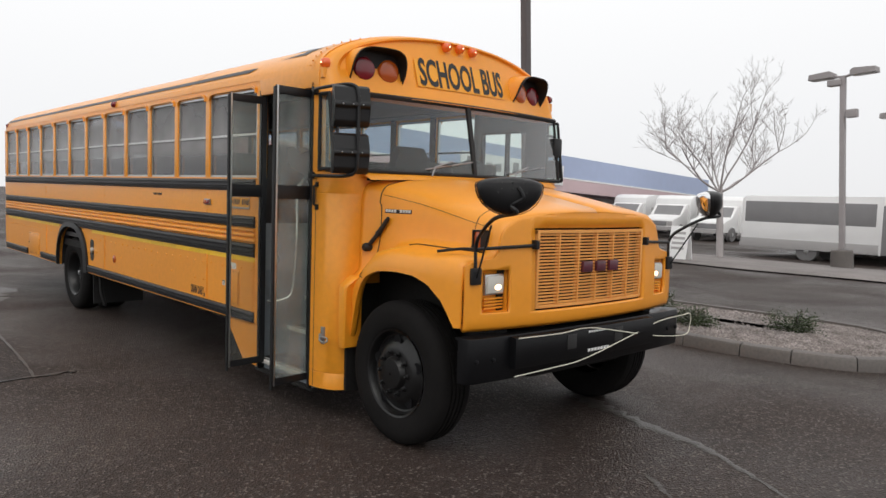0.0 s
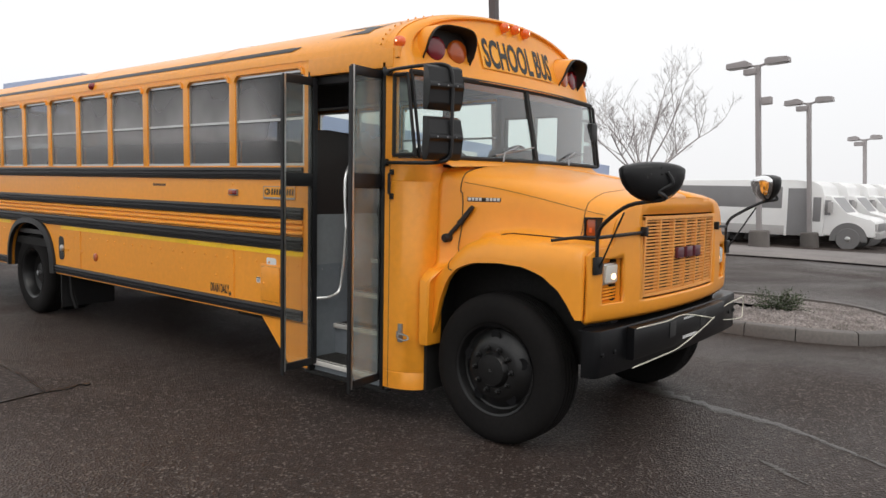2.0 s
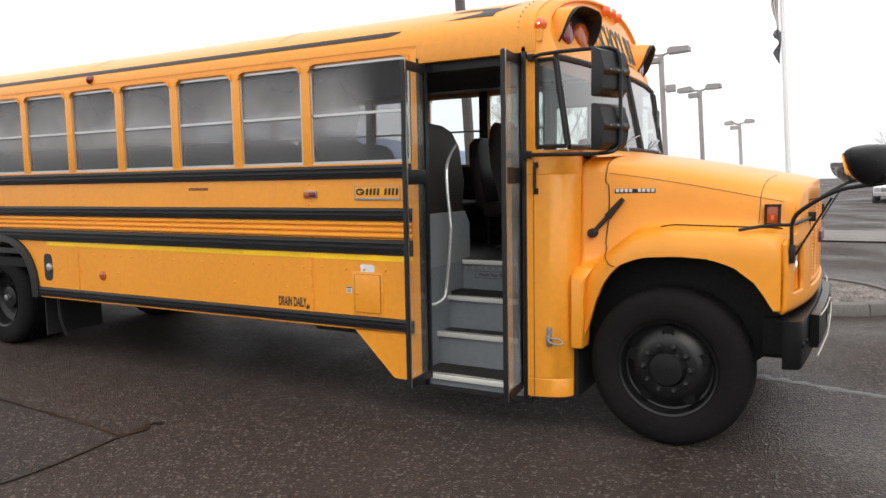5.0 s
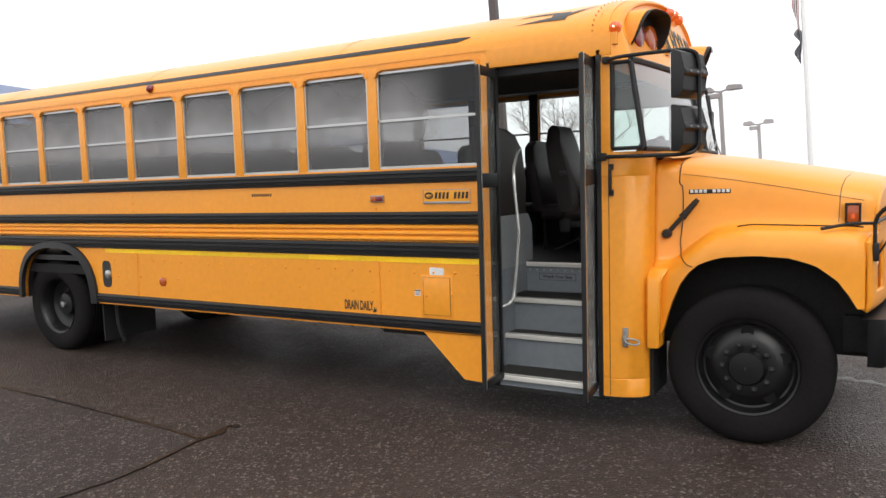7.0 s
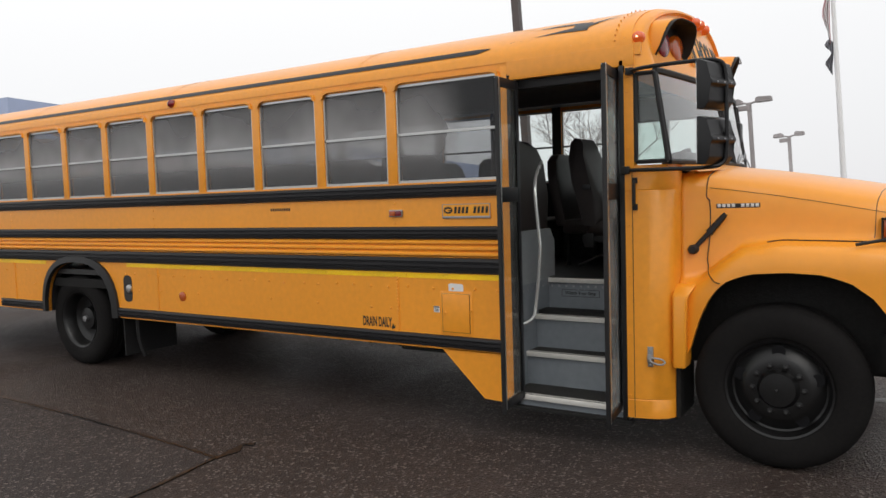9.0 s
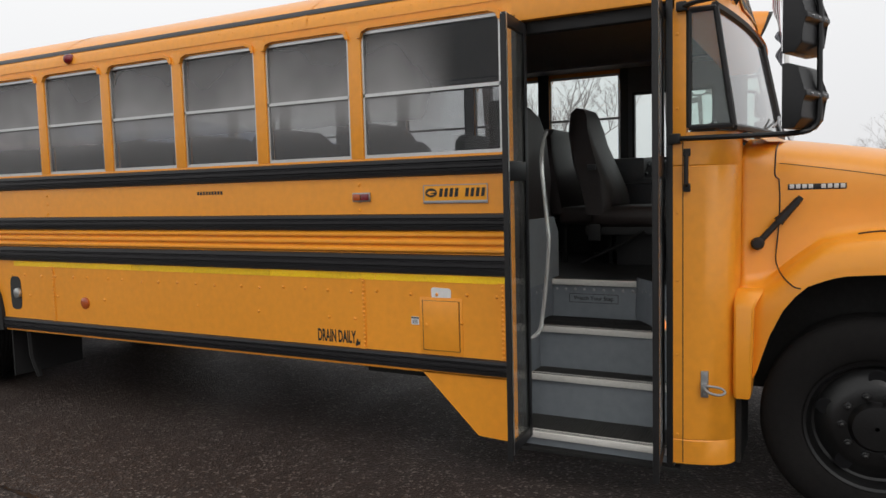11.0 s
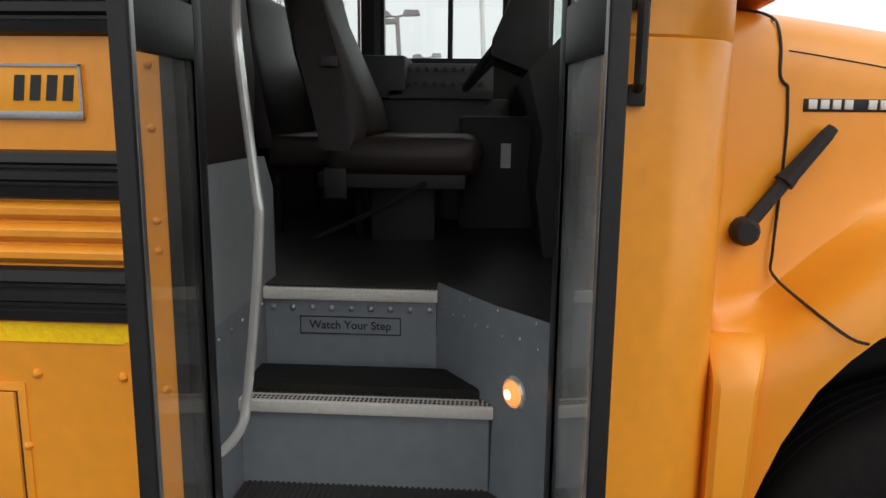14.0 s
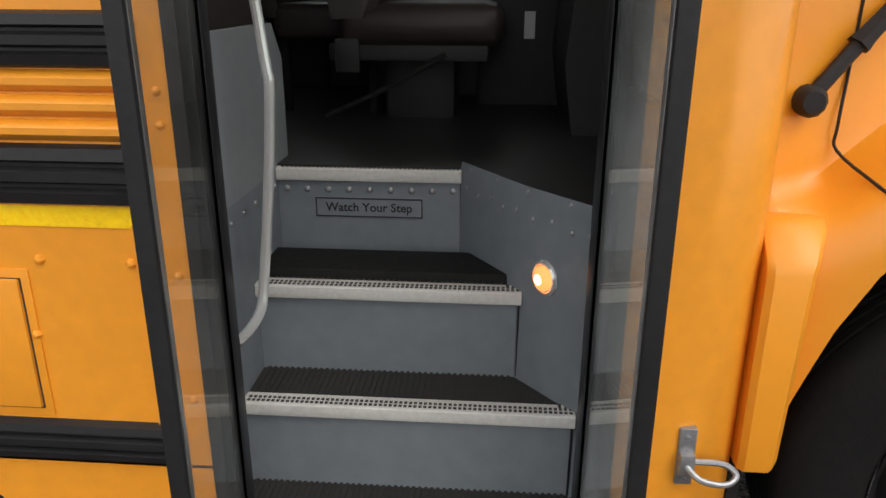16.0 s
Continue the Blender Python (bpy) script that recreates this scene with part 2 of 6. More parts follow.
ASPHALT = asphalt_material("damp_asphalt", (0.038, 0.0268, 0.0228), 0.35)
ASPHALT2 = asphalt_material("newer_asphalt_patch", (0.037, 0.0285, 0.0262), 0.6, 0.3)
TAR = material("crack_sealer_tar", (0.008, 0.007, 0.007), 0.35, vary=0.2)
CONCRETE = material("wet_kerb_concrete", (0.115, 0.10, 0.092), 0.6, vary=0.25, size=5, bump=0.2, dirt=(0.07, 0.065, 0.06), spread=0.08)
GRAVEL = material("frosted_bark_gravel", (0.26, 0.23, 0.22), 0.9, vary=0.5, size=16, bump=1.0, bump_size=45, dirt=(0.08, 0.065, 0.055), spread=0.35, island=True)
LEAF = material("juniper_leaf", (0.055, 0.075, 0.035), 0.7, vary=0.3, size=9, spread=0.35, island=True)
# bark lightened: fog haze over the distant trees put into its colour
BARK = material("hazed_grey_bark", (0.38, 0.35, 0.345), 0.85, vary=0.2, size=6)
# bronze lifted towards pale grey for the haze in front of the lamps
POLE = material("hazed_bronze_pole", (0.33, 0.305, 0.305), 0.6, vary=0.12)
FARWHITE = material("white_vehicle_paint", (0.85, 0.845, 0.84), 0.4, vary=0.05, coat=0.2)
# far grey parts and glass: distance haze mixed into the base colour
FARGREY = material("hazed_vehicle_grey", (0.42, 0.405, 0.40), 0.5, vary=0.06)
FARGLASS = material("hazed_vehicle_glass", (0.24, 0.235, 0.24), 0.4, vary=0.1)
# both fascia colours are washed out to imitate fog haze
FARBLUE = material("hazed_blue_fascia", (0.40, 0.47, 0.66), 0.5, vary=0.06)
FARRED = material("hazed_red_fascia", (0.62, 0.46, 0.48), 0.5, vary=0.06)


# ---- building helpers ----
def box(bm, x0, x1, y0, y1, z0, z1, bevel=0.0):
    vs = [bm.verts.new((x, y, z)) for x in (x0, x1) for y in (y0, y1) for z in (z0, z1)]
    fs = [bm.faces.new([vs[i] for i in q]) for q in ((0, 1, 3, 2), (4, 6, 7, 5), (0, 4, 5, 1), (2, 3, 7, 6), (0, 2, 6, 4), (1, 5, 7, 3))]
    if bevel:
        es = list({e for f in fs for e in f.edges})
        bmesh.ops.bevel(bm, geom=es, offset=bevel, segments=2, profile=0.6, affect="EDGES")


def prism(bm, pts, axis, a0, a1):
    """A polygon of 2D points, swept along an axis ('x': points are (y, z); 'y': (x, z); 'z': (x, y))."""
    put = {"x": lambda p, a: (a, p[0], p[1]), "y": lambda p, a: (p[0], a, p[1]), "z": lambda p, a: (p[0], p[1], a)}[axis]
    lo, hi = [bm.verts.new(put(p, a0)) for p in pts], [bm.verts.new(put(p, a1)) for p in pts]
    bm.faces.new(lo[::-1])
    bm.faces.new(hi)
    for i in range(len(pts)):
        j = (i + 1) % len(pts)
        bm.faces.new((lo[i], lo[j], hi[j], hi[i]))


def loft(bm, rings, closed=True, caps=False):
    vs = [[bm.verts.new(p) for p in r] for r in rings]
    n = len(vs[0])
    for a, b in zip(vs, vs[1:]):
        for i in range(n if closed else n - 1):
            j = (i + 1) % n
            bm.faces.new((a[i], a[j], b[j], b[i]))
    if caps:
        bm.faces.new(vs[0][::-1])
        bm.faces.new(vs[-1])


def tube(bm, pts, r, n=8, r1=None):
    pts = [Vector(p) for p in pts]
    rings, side = [], None
    for i, p in enumerate(pts):
        d = (pts[min(i + 1, len(pts) - 1)] - pts[max(i - 1, 0)]).normalized()
        if side is None:
            side = d.cross(Vector((0.31, 0.2, 0.93))).normalized()
        side = (side - d * side.dot(d)).normalized()
        up = d.cross(side)
        rad = r if r1 is None else r + (r1 - r) * i / (len(pts) - 1)
        rings.append([p + rad * (side * math.cos(2 * math.pi * k / n) + up * math.sin(2 * math.pi * k / n)) for k in range(n)])
    loft(bm, rings, True, True)


def smooth_path(pts, steps=6):
    """A curve through the points (Catmull-Rom)."""
    pts = [Vector(p) for p in pts]
    out = []
    for i in range(len(pts) - 1):
        a, b, c, d = pts[max(i - 1, 0)], pts[i], pts[i + 1], pts[min(i + 2, len(pts) - 1)]
        for k in range(steps):
            t = k / steps
            out.append(0.5 * (2 * b + (c - a) * t + (2 * a - 5 * b + 4 * c - d) * t * t + (3 * b - a - 3 * c + d) * t ** 3))
    return out + [pts[-1]]


def lathe(bm, profile, centre, n=32, axis="x", caps=True):
    """Profile of (along the axis, radius) turned round an axis through centre."""
    rings = []
    for a, r in profile:
        ring = []
        for k in range(n):
            c, s = r * math.cos(2 * math.pi * k / n), r * math.sin(2 * math.pi * k / n)
            p = {"x": (a, c, s), "y": (c, a, s), "z": (c, s, a)}[axis]
            ring.append(Vector(centre) + Vector(p))
        rings.append(ring)
    loft(bm, rings, True, False)
    for ring in (rings[0], rings[-1]) if caps else ():
        vs = [bm.verts.new(p) for p in ring]
        bm.faces.new(vs)


def finish(bm, name, mat, smooth=True, weld=True):
    if weld:
        bmesh.ops.remove_doubles(bm, verts=bm.verts, dist=0.0004)
        bmesh.ops.recalc_face_normals(bm, faces=bm.faces)
    me = bpy.data.meshes.new(name)
    bm.to_mesh(me)
    bm.free()
    me.materials.append(mat)
    if smooth:
        me.shade_smooth()
        me.set_sharp_from_angle(angle=radians(35))
    return me


def part(name, bm, mat, parent, label="", smooth=True):
    ob = new(name, finish(bm, name, mat, smooth))
    ob.parent = parent
    if parent is None:
        ob.matrix_basis = LOT
    if label:
        tagged(ob, label)
    return ob


def thing(name, label, category, at=(0, 0, 0), group="", kind="", upright=False):
    """A thing's base on the sloping lot; upright: it stands plumb."""
    ob = new(name)
    ob.empty_display_size = 0.1
    ob.matrix_basis = Matrix.Translation(LOT @ Vector(at)) if upright else LOT @ Matrix.Translation(at)
    return tagged(ob, label, category, group, kind)


def B():
    return bmesh.new()


def text_part(name, words, size, m, mat, parent, depth=0.002, width=None, label="", bold=0.0, shear=0.0):
    """Lettering in the built-in font, centred, scaled to a width, turned into a mesh."""
    cu = bpy.data.curves.new(name, "FONT")
    cu.body, cu.size, cu.extrude, cu.align_x, cu.align_y, cu.offset, cu.shear = words, size, depth, "CENTER", "CENTER", bold, shear
    cu.resolution_u = 3
    tmp = bpy.data.objects.new(name, cu)
    scene.collection.objects.link(tmp)
    bpy.context.view_layer.update()
    me = bpy.data.meshes.new_from_object(tmp.evaluated_get(bpy.context.evaluated_depsgraph_get()))
    bpy.data.objects.remove(tmp)
    xs = [v.co.x for v in me.vertices]
    f = width / (max(xs) - min(xs)) if width else 1.0
    me.transform(m @ Matrix.Diagonal((f, 1, 1, 1)))
    me.materials.append(mat)
    ob = new(name, me)
    ob.parent = parent
    return tagged(ob, label) if label else ob


# text facing -x (door side of the bus): its right runs to -y, up is z
def side_text(x, y, z):
    return Matrix(((0, 0, -1, x), (-1, 0, 0, y), (0, 1, 0, z), (0, 0, 0, 1)))


def front_text(x, y, z, tilt=0.0):
    return Matrix.Translation((x, y, z)) @ Euler((radians(90 + tilt), 0, 0)).to_matrix().to_4x4()


MULCH = material("brown_bark_mulch", (0.20, 0.18, 0.172), 0.9, vary=0.4, size=3, bump=0.6, bump_size=20)
WATER = material("shallow_water_film", (0.05, 0.042, 0.038), 0.42, vary=0.3, size=2, bump=0.8, bump_size=60)
# grey far above rubber black: the haze is painted into the tyres
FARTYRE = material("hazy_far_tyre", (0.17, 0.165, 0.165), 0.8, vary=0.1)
BUMPER = material("black_bumper_paint", (0.006, 0.006, 0.007), 0.35, spec=0.2, vary=0.2, size=6, bump=0.06)
GRILLEM = material("faded_grille_paint", (0.80, 0.36, 0.09), 0.5, vary=0.1, size=8)
MAST = material("dark_bronze_mast", (0.10, 0.085, 0.085), 0.6, vary=0.15)


# ---- ground ----
C, W = 1.31, 2.62            # the bus's centre line and width; its door side lies in x = 0, its nose points to -y
def lot_z(x):
    """The lot falls away a little beyond the drive."""
    return -0.4 * min(1.0, max(0.0, (x - 17.0) / 9.0))


bm = B()
rings = []
for i in range(0, 61):
    x = -60 + 300 * (i / 60) ** 1.6
    rings.append([(x, y, lot_z(x)) for y in (-300, -60, -20, -8, -4, 0, 4, 8, 20, 60, 300)])
loft(bm, rings, False)
ground = part("ground", bm, ASPHALT, None)
tagged(ground, "dark damp asphalt of a parking lot, with wet streaks", "ground", kind="structure")

bm = B()
prism(bm, [(-1.32, 2.54), (-1.62, 2.50), (-2.05, 2.47), (-2.5, 2.54), (-5.2, 2.9), (-5.0, 7.2), (-1.15, 6.9), (-1.13, 5.6), (-1.19, 4.3), (-1.27, 3.1)], "z", 0.0005, 0.005)
patch = part("asphalt_patch", bm, ASPHALT2, None)
tagged(patch, "smoother darker repair patch in the asphalt", "ground", kind="structure")
bm = B()
for path, r in (([(-1.0, 2.50), (-1.05, 2.56), (-1.18, 2.52), (-1.34, 2.53)], 0.036), ([(-1.34, 2.53), (-1.65, 2.49), (-2.05, 2.46), (-2.5, 2.54), (-3.4, 2.66)], 0.020),
                ([(-1.33, 2.53), (-1.27, 3.1), (-1.19, 4.3), (-1.13, 5.6), (-1.14, 6.6)], 0.018)):
    pts = smooth_path([(x, y, 0) for x, y in path], 8)
    edge = []
    for i, p in enumerate(pts):
        d = (pts[min(i + 1, len(pts) - 1)] - pts[max(i - 1, 0)]).normalized()
        s = Vector((-d.y, d.x, 0)) * r * (0.7 + 0.7 * noise.noise(p * 9))
        edge.append([p + s + Vector((0, 0, 0.009)), p - s + Vector((0, 0, 0.009)), p - s, p + s])
    loft(bm, edge, True, True)
tar = part("crack_sealer", bm, TAR, None)
tagged(tar, "black tar sealing along a crack in the asphalt", "crack", kind="structure")

for label, path in (("thin stream of water running from under the bus", [(2.25, -0.7, 0.05), (2.12, -1.05, 0.09), (2.02, -1.4, 0.07), (1.93, -1.75, 0.06), (1.88, -2.05, 0.05), (1.78, -2.3, 0.03), (1.66, -2.5, 0.03), (1.52, -2.75, 0.02), (1.3, -3.1, 0.01)]),
                    ("small puddle trail on the asphalt", [(1.05, -2.2, 0.008), (0.97, -2.33, 0.03), (0.90, -2.42, 0.02), (0.82, -2.55, 0.006)]),
                    ("shallow puddle beside the rear of the bus", [(-0.35, 9.6, 0.1), (-0.55, 8.6, 0.28), (-0.75, 7.7, 0.22), (-0.95, 7.1, 0.08)])):
    bm = B()
    pts = smooth_path([(x, y, r) for x, y, r in path], 10)
    edge = []
    for i, p in enumerate(pts):
        a, b = pts[max(i - 1, 0)], pts[min(i + 1, len(pts) - 1)]
        d = Vector((b.x - a.x, b.y - a.y, 0)).normalized()
        s = Vector((-d.y, d.x, 0))
        w0, w1 = p.z * (1 + 1.1 * noise.noise(Vector((i * 0.45, 3.0, p.x)))), p.z * (1 + 1.1 * noise.noise(Vector((i * 0.5, 9.0, p.y))))
        q = Vector((p.x, p.y, 0))
        edge.append([q + s * w0 + Vector((0, 0, 0.001)), q + s * w0 * 0.8 + Vector((0, 0, 0.0045)), q - s * w1 * 0.8 + Vector((0, 0, 0.0045)), q - s * w1 + Vector((0, 0, 0.001))])
    loft(bm, edge, False)
    film = part("puddle", bm, WATER, None)
    tagged(film, label, "water", kind="structure")

# ---- the school bus ----
bus = thing("school_bus", "yellow conventional school bus with black rub rails and open folding door", "bus", (0, 0, -0.055))
REAR = 10.0
ARCH = [(6.13 - 0.61 * math.copysign(abs(math.cos(math.pi * k / 18)) ** 0.8, math.cos(math.pi * k / 18)), 0.635 + 0.565 * math.sin(math.pi * k / 18) ** 0.8) for k in range(19)]

for mirrored in (False, True):
    def mx(x):
        return W - x if mirrored else x
    P = [1.66 + 0.722 * i for i in range(12)] if mirrored else [1.93 + 0.722 * i for i in range(12)]
    # lower side panels, split at their seams
    seams = [0.08 if mirrored else 0.93, 1.93, 4.82, 7.4, REAR - 0.12]
    for a, b in zip(seams, seams[1:]):
        pts = [(a, 0.635), *[p for p in ARCH if a < p[0] < b], (b, 0.635), (b, 1.885), (a, 1.885)]
        bm = B()
        prism(bm, pts, "x", mx(0.0), mx(0.032))
        part("side_panel", bm, YELLOW, bus)
    # window posts
    for y in [0.955, *P]:
        bm = B()
        w = 0.045 if y > 1 else 0.03
        box(bm, min(mx(0.0), mx(0.07)), max(mx(0.0), mx(0.07)), y - w, y + w, 1.885, 2.66, 0.008)
        part("window_post", bm, YELLOW, bus)
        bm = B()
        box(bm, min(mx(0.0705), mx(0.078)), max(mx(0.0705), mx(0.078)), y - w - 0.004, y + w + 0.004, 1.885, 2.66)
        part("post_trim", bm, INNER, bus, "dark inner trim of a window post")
    # header with a raised brow over every window
    bm = B()
    box(bm, min(mx(0.004), mx(0.05)), max(mx(0.004), mx(0.05)), 0.0, REAR - 0.12, 2.625, 2.70)
    bays = list(zip([0.955, *P], P))
    for a, b in bays:
        pts = [(b, 2.63), (b, 2.57), (b - 0.047, 2.57), (b - 0.055, 2.605), (b - 0.085, 2.628), (a + 0.085, 2.628), (a + 0.055, 2.605), (a + 0.047, 2.57), (a, 2.57), (a, 2.63)]
        prism(bm, pts, "x", mx(0.006), mx(0.04))
        brow = [(a + 0.03, 2.585), (a + 0.045, 2.632), (a + 0.10, 2.652), (b - 0.10, 2.652), (b - 0.045, 2.632), (b - 0.03, 2.585), (b - 0.05, 2.585), (b - 0.065, 2.618), (b - 0.105, 2.634), (a + 0.105, 2.634), (a + 0.065, 2.618), (a + 0.05, 2.585)]
        prism(bm, brow, "x", mx(-0.014), mx(0.02))
    part("window_header", bm, YELLOW, bus)
    # two-sash windows
    for k, (a, b) in enumerate(bays):
        bm = B()
        y0, y1, x0, x1 = a + 0.045, b - 0.045, 0.012, 0.04
        for q in ((y0, y1, 1.885, 1.905), (y0, y1, 2.243, 2.262), (y0, y1, 2.607, 2.625), (y0, y0 + 0.014, 1.905, 2.607), (y1 - 0.014, y1, 1.905, 2.607)):
            box(bm, min(mx(x0), mx(x1)), max(mx(x0), mx(x1)), *q)
        win = part("side_window", bm, ALU, bus, "two-sash bus window in an aluminium frame")
        for z0, z1, xx in ((1.905, 2.245, 0.022), (2.26, 2.607, 0.030)):
            bm = B()
            box(bm, min(mx(xx), mx(xx + 0.005)), max(mx(xx), mx(xx + 0.005)), y0 + 0.012, y1 - 0.012, z0, z1)
            pane = part("pane", bm, GLASS if mirrored else SIDEGLASS, win, smooth=False)
            pane.visible_shadow = False
    # black rub rails with two grooves, and yellow ribs between
    ends = (0.99, REAR - 0.12)
    for z0, z1 in ((1.770, 1.872), (1.458, 1.556), (1.208, 1.324), (0.648, 0.742)):
        runs = [ends] if z0 > 1 else [(0.99, 5.50), (6.76, 7.70), (8.46, ends[1])]
        for ya, yb in runs:
            bm = B()
            h = z1 - z0
            prof = [(0.0, z0), (-0.018, z0 + 0.006), (-0.022, z0 + h * 0.24), (-0.010, z0 + h * 0.30), (-0.010, z0 + h * 0.36), (-0.024, z0 + h * 0.42), (-0.024, z0 + h * 0.58), (-0.010, z0 + h * 0.64), (-0.010, z0 + h * 0.70), (-0.022, z0 + h * 0.76), (-0.018, z1 - 0.006), (0.0, z1)]
            prism(bm, [(mx(p[0]), p[1]) for p in prof], "y", ya, yb)
            part("rub_rail", bm, BLACK, bus)
    for i in range(3):
        z0 = 1.326 + i * 0.044
        bm = B()
        prism(bm, [(mx(x), z) for x, z in ((0.0, z0 + 0.003), (-0.004, z0 + 0.004), (-0.016, z0 + 0.016), (-0.016, z0 + 0.028), (-0.004, z0 + 0.041), (0.0, z0 + 0.042))], "y", *ends)
        part("pressed_rib", bm, YELLOW, bus)
    yy = 0.99
    while yy < 9.6:
        ln = random.uniform(0.5, 0.9)
        if not (yy + ln > 5.9 and yy < 6.36):
            bm = B()
            box(bm, min(mx(-0.003), mx(0.001)), max(mx(-0.003), mx(0.001)), yy, min(yy + ln, 9.8), 1.165, 1.206)
            part("reflective_tape", bm, TAPE, bus, "yellow reflective tape strip")
        yy += ln + 0.004
    sg = -1 if mirrored else 1
    # rivets down the body edge behind the door, and along the seams between the rails
    bm = B()
    for y, zz in ((0.957, (0.42, 0.80, 1.07, 1.36, 1.42, 1.60, 1.72)), (1.925, (1.58, 1.63, 1.68, 1.73)), (4.815, (1.58, 1.65, 1.72)), (7.395, (1.58, 1.65, 1.72))):
        for z in zz:
            lathe(bm, [(0.001, 0.0095), (-0.005 * sg, 0.008), (-0.009 * sg, 0.003)], (mx(0.0), y, z), 8)
    tagged(part("edge_rivets", bm, YELLOW, bus), kind="stuff")
    # seam straps with rivets
    for y in (1.015, 1.93, 4.82, 7.4):
        bm = B()
        box(bm, min(mx(-0.004), mx(0)), max(mx(-0.004), mx(0)), y - 0.022, y + 0.022, 0.74, 1.17)
        for i in range(16):
            for dy in ((-0.012,) if y > 1.2 else (-0.004,)):
                lathe(bm, [(0.0, 0.0095), (-0.005 * sg, 0.0085), (-0.0085 * sg, 0.004)], (mx(-0.004), y + dy, 0.755 + i * 0.0265), 8)
        part("seam_strap", bm, YELLOW, bus)
    bm = B()
    for y in np.arange(1.06, 9.6, 0.185):
        for z in (1.09, 0.93):
            if (z < 1 and random.random() < 0.75) or 5.4 < y < 6.9:
                continue
            lathe(bm, [(0.001, 0.0115), (-0.006 * sg, 0.0095), (-0.011 * sg, 0.004)], (mx(0.0), y + random.uniform(-0.03, 0.03), z + random.uniform(-0.008, 0.008)), 6)
    for y in np.arange(0.1, 9.8, 0.06):
        lathe(bm, [(0.001, 0.007), (-0.004, 0.004)], (mx(0.006), y, 2.685), 5)
        if int(y * 50) % 2:
            lathe(bm, [(0.001, 0.007), (-0.004, 0.004)], (mx(0.012), y, 2.735), 5)
    tagged(part("rivets", bm, YELLOW, bus), kind="stuff")
    # black rear wheel arch
    bm = B()
    out = [(6.13 + (y - 6.13) * 1.125, 0.635 + (z - 0.635) * 1.11) for y, z in ARCH]
    loft(bm, [[(mx(-0.03), y, z) for y, z in out], [(mx(-0.045), y, z) for y, z in ARCH], [(mx(0.10), y, z) for y, z in ARCH]], False)
    loft(bm, [[(mx(-0.03), y, z) for y, z in out], [(mx(0.0), y, z) for y, z in out]], False)
    part("wheel_arch", bm, RUBBER, bus, "black rubber rear wheel arch")

# panel by the door on the near side below the rail
bm = B()
prism(bm, [(1.53, 0.642), (0.93, 0.642), (0.93, 0.287), (1.175, 0.298)], "x", 0.0, 0.03)
part("skirt_panel", bm, YELLOW, bus, "yellow triangular skirt panel beside the door")

# roof
def roof_z(x, top=3.08, base=2.685):
    u = min(1.0, abs(x - C) / C)
    return base + (top - base) * math.sqrt(max(0.0, 1 - u ** 2.15))


SECT = []
for i in range(33):
    a = math.pi * i / 32
    x = C - C * (abs(math.cos(a)) ** 0.93) * (1 if math.cos(a) > 0 else -1)
    SECT.append((x, roof_z(x)))
bm = B()
for a, b in zip([0.14, 2.3, 4.6, 6.9], [2.3, 4.6, 6.9, REAR - 0.12]):
    loft(bm, [[(x, a, z) for x, z in SECT], [(x, b, z) for x, z in SECT]], False)
rear_rings = []
for k in range(6):
    f = k / 5
    s = 1 - 0.10 * f * f
    rear_rings.append([(C + (x - C) * s, REAR - 0.12 + 0.14 * math.sin(f * math.pi / 2), 2.6 + (z - 2.6) * s) for x, z in SECT])
loft(bm, rear_rings, False)
roof = part("roof", bm, YELLOW, bus, "yellow riveted roof with a rounded crown")
for a in (2.3, 4.6, 6.9):
    bm = B()
    grown = [(C + (x - C) * 1.002, 2.68 + (z - 2.68) * 1.008) for x, z in SECT]
    loft(bm, [[(x, a - 0.03, z) for x, z in grown], [(x, a + 0.03, z) for x, z in grown]], False)
    part("roof_bow", bm, YELLOW, bus)
bm = B()
loft(bm, [[(C + (x - C) * 0.975, y, 2.68 + (z - 2.68) * 0.93) for x, z in SECT] for y in (0.05, 9.85)], False)
part("ceiling_lining", bm, CEIL, bus, "pale interior ceiling lining")
bm = B()
box(bm, 0.0, W, REAR - 0.12, REAR, 0.64, 1.9, 0.03)
box(bm, 0.0, 0.2, REAR - 0.12, REAR, 1.9, 2.66, 0.03)
box(bm, W - 0.2, W, REAR - 0.12, REAR, 1.9, 2.66, 0.03)
box(bm, 0.2, W - 0.2, REAR - 0.12, REAR - 0.01, 2.55, 2.86, 0.03)
part("rear_wall", bm, YELLOW, bus)
bm = B()
box(bm, 0.2, W - 0.2, REAR - 0.08, REAR - 0.07, 1.9, 2.55)
rw = part("rear_pane", bm, GLASS, bus)
rw.visible_shadow = False


# roof stripe and the swoosh painted near the front: thin skins that follow the roof
def on_roof(x, lift=0.004):
    z = roof_z(x)
    nx = (x - C)
    nrm = Vector((nx / 1.26, 0, (z - 2.5) / 0.64)).normalized()
    return Vector((x, 0, z)) + nrm * lift


def roof_skin(bm, spine, lo, hi):
    """A band on the roof: at each y the lower and upper arc places, as x."""
    rings = []
    for y, a, b in zip(spine, lo, hi):
        ring = []
        for k in range(6):
            p = on_roof(a + (b - a) * k / 5)
            ring.append((p.x, y, p.z))
        rings.append(ring)
    loft(bm, rings, False)


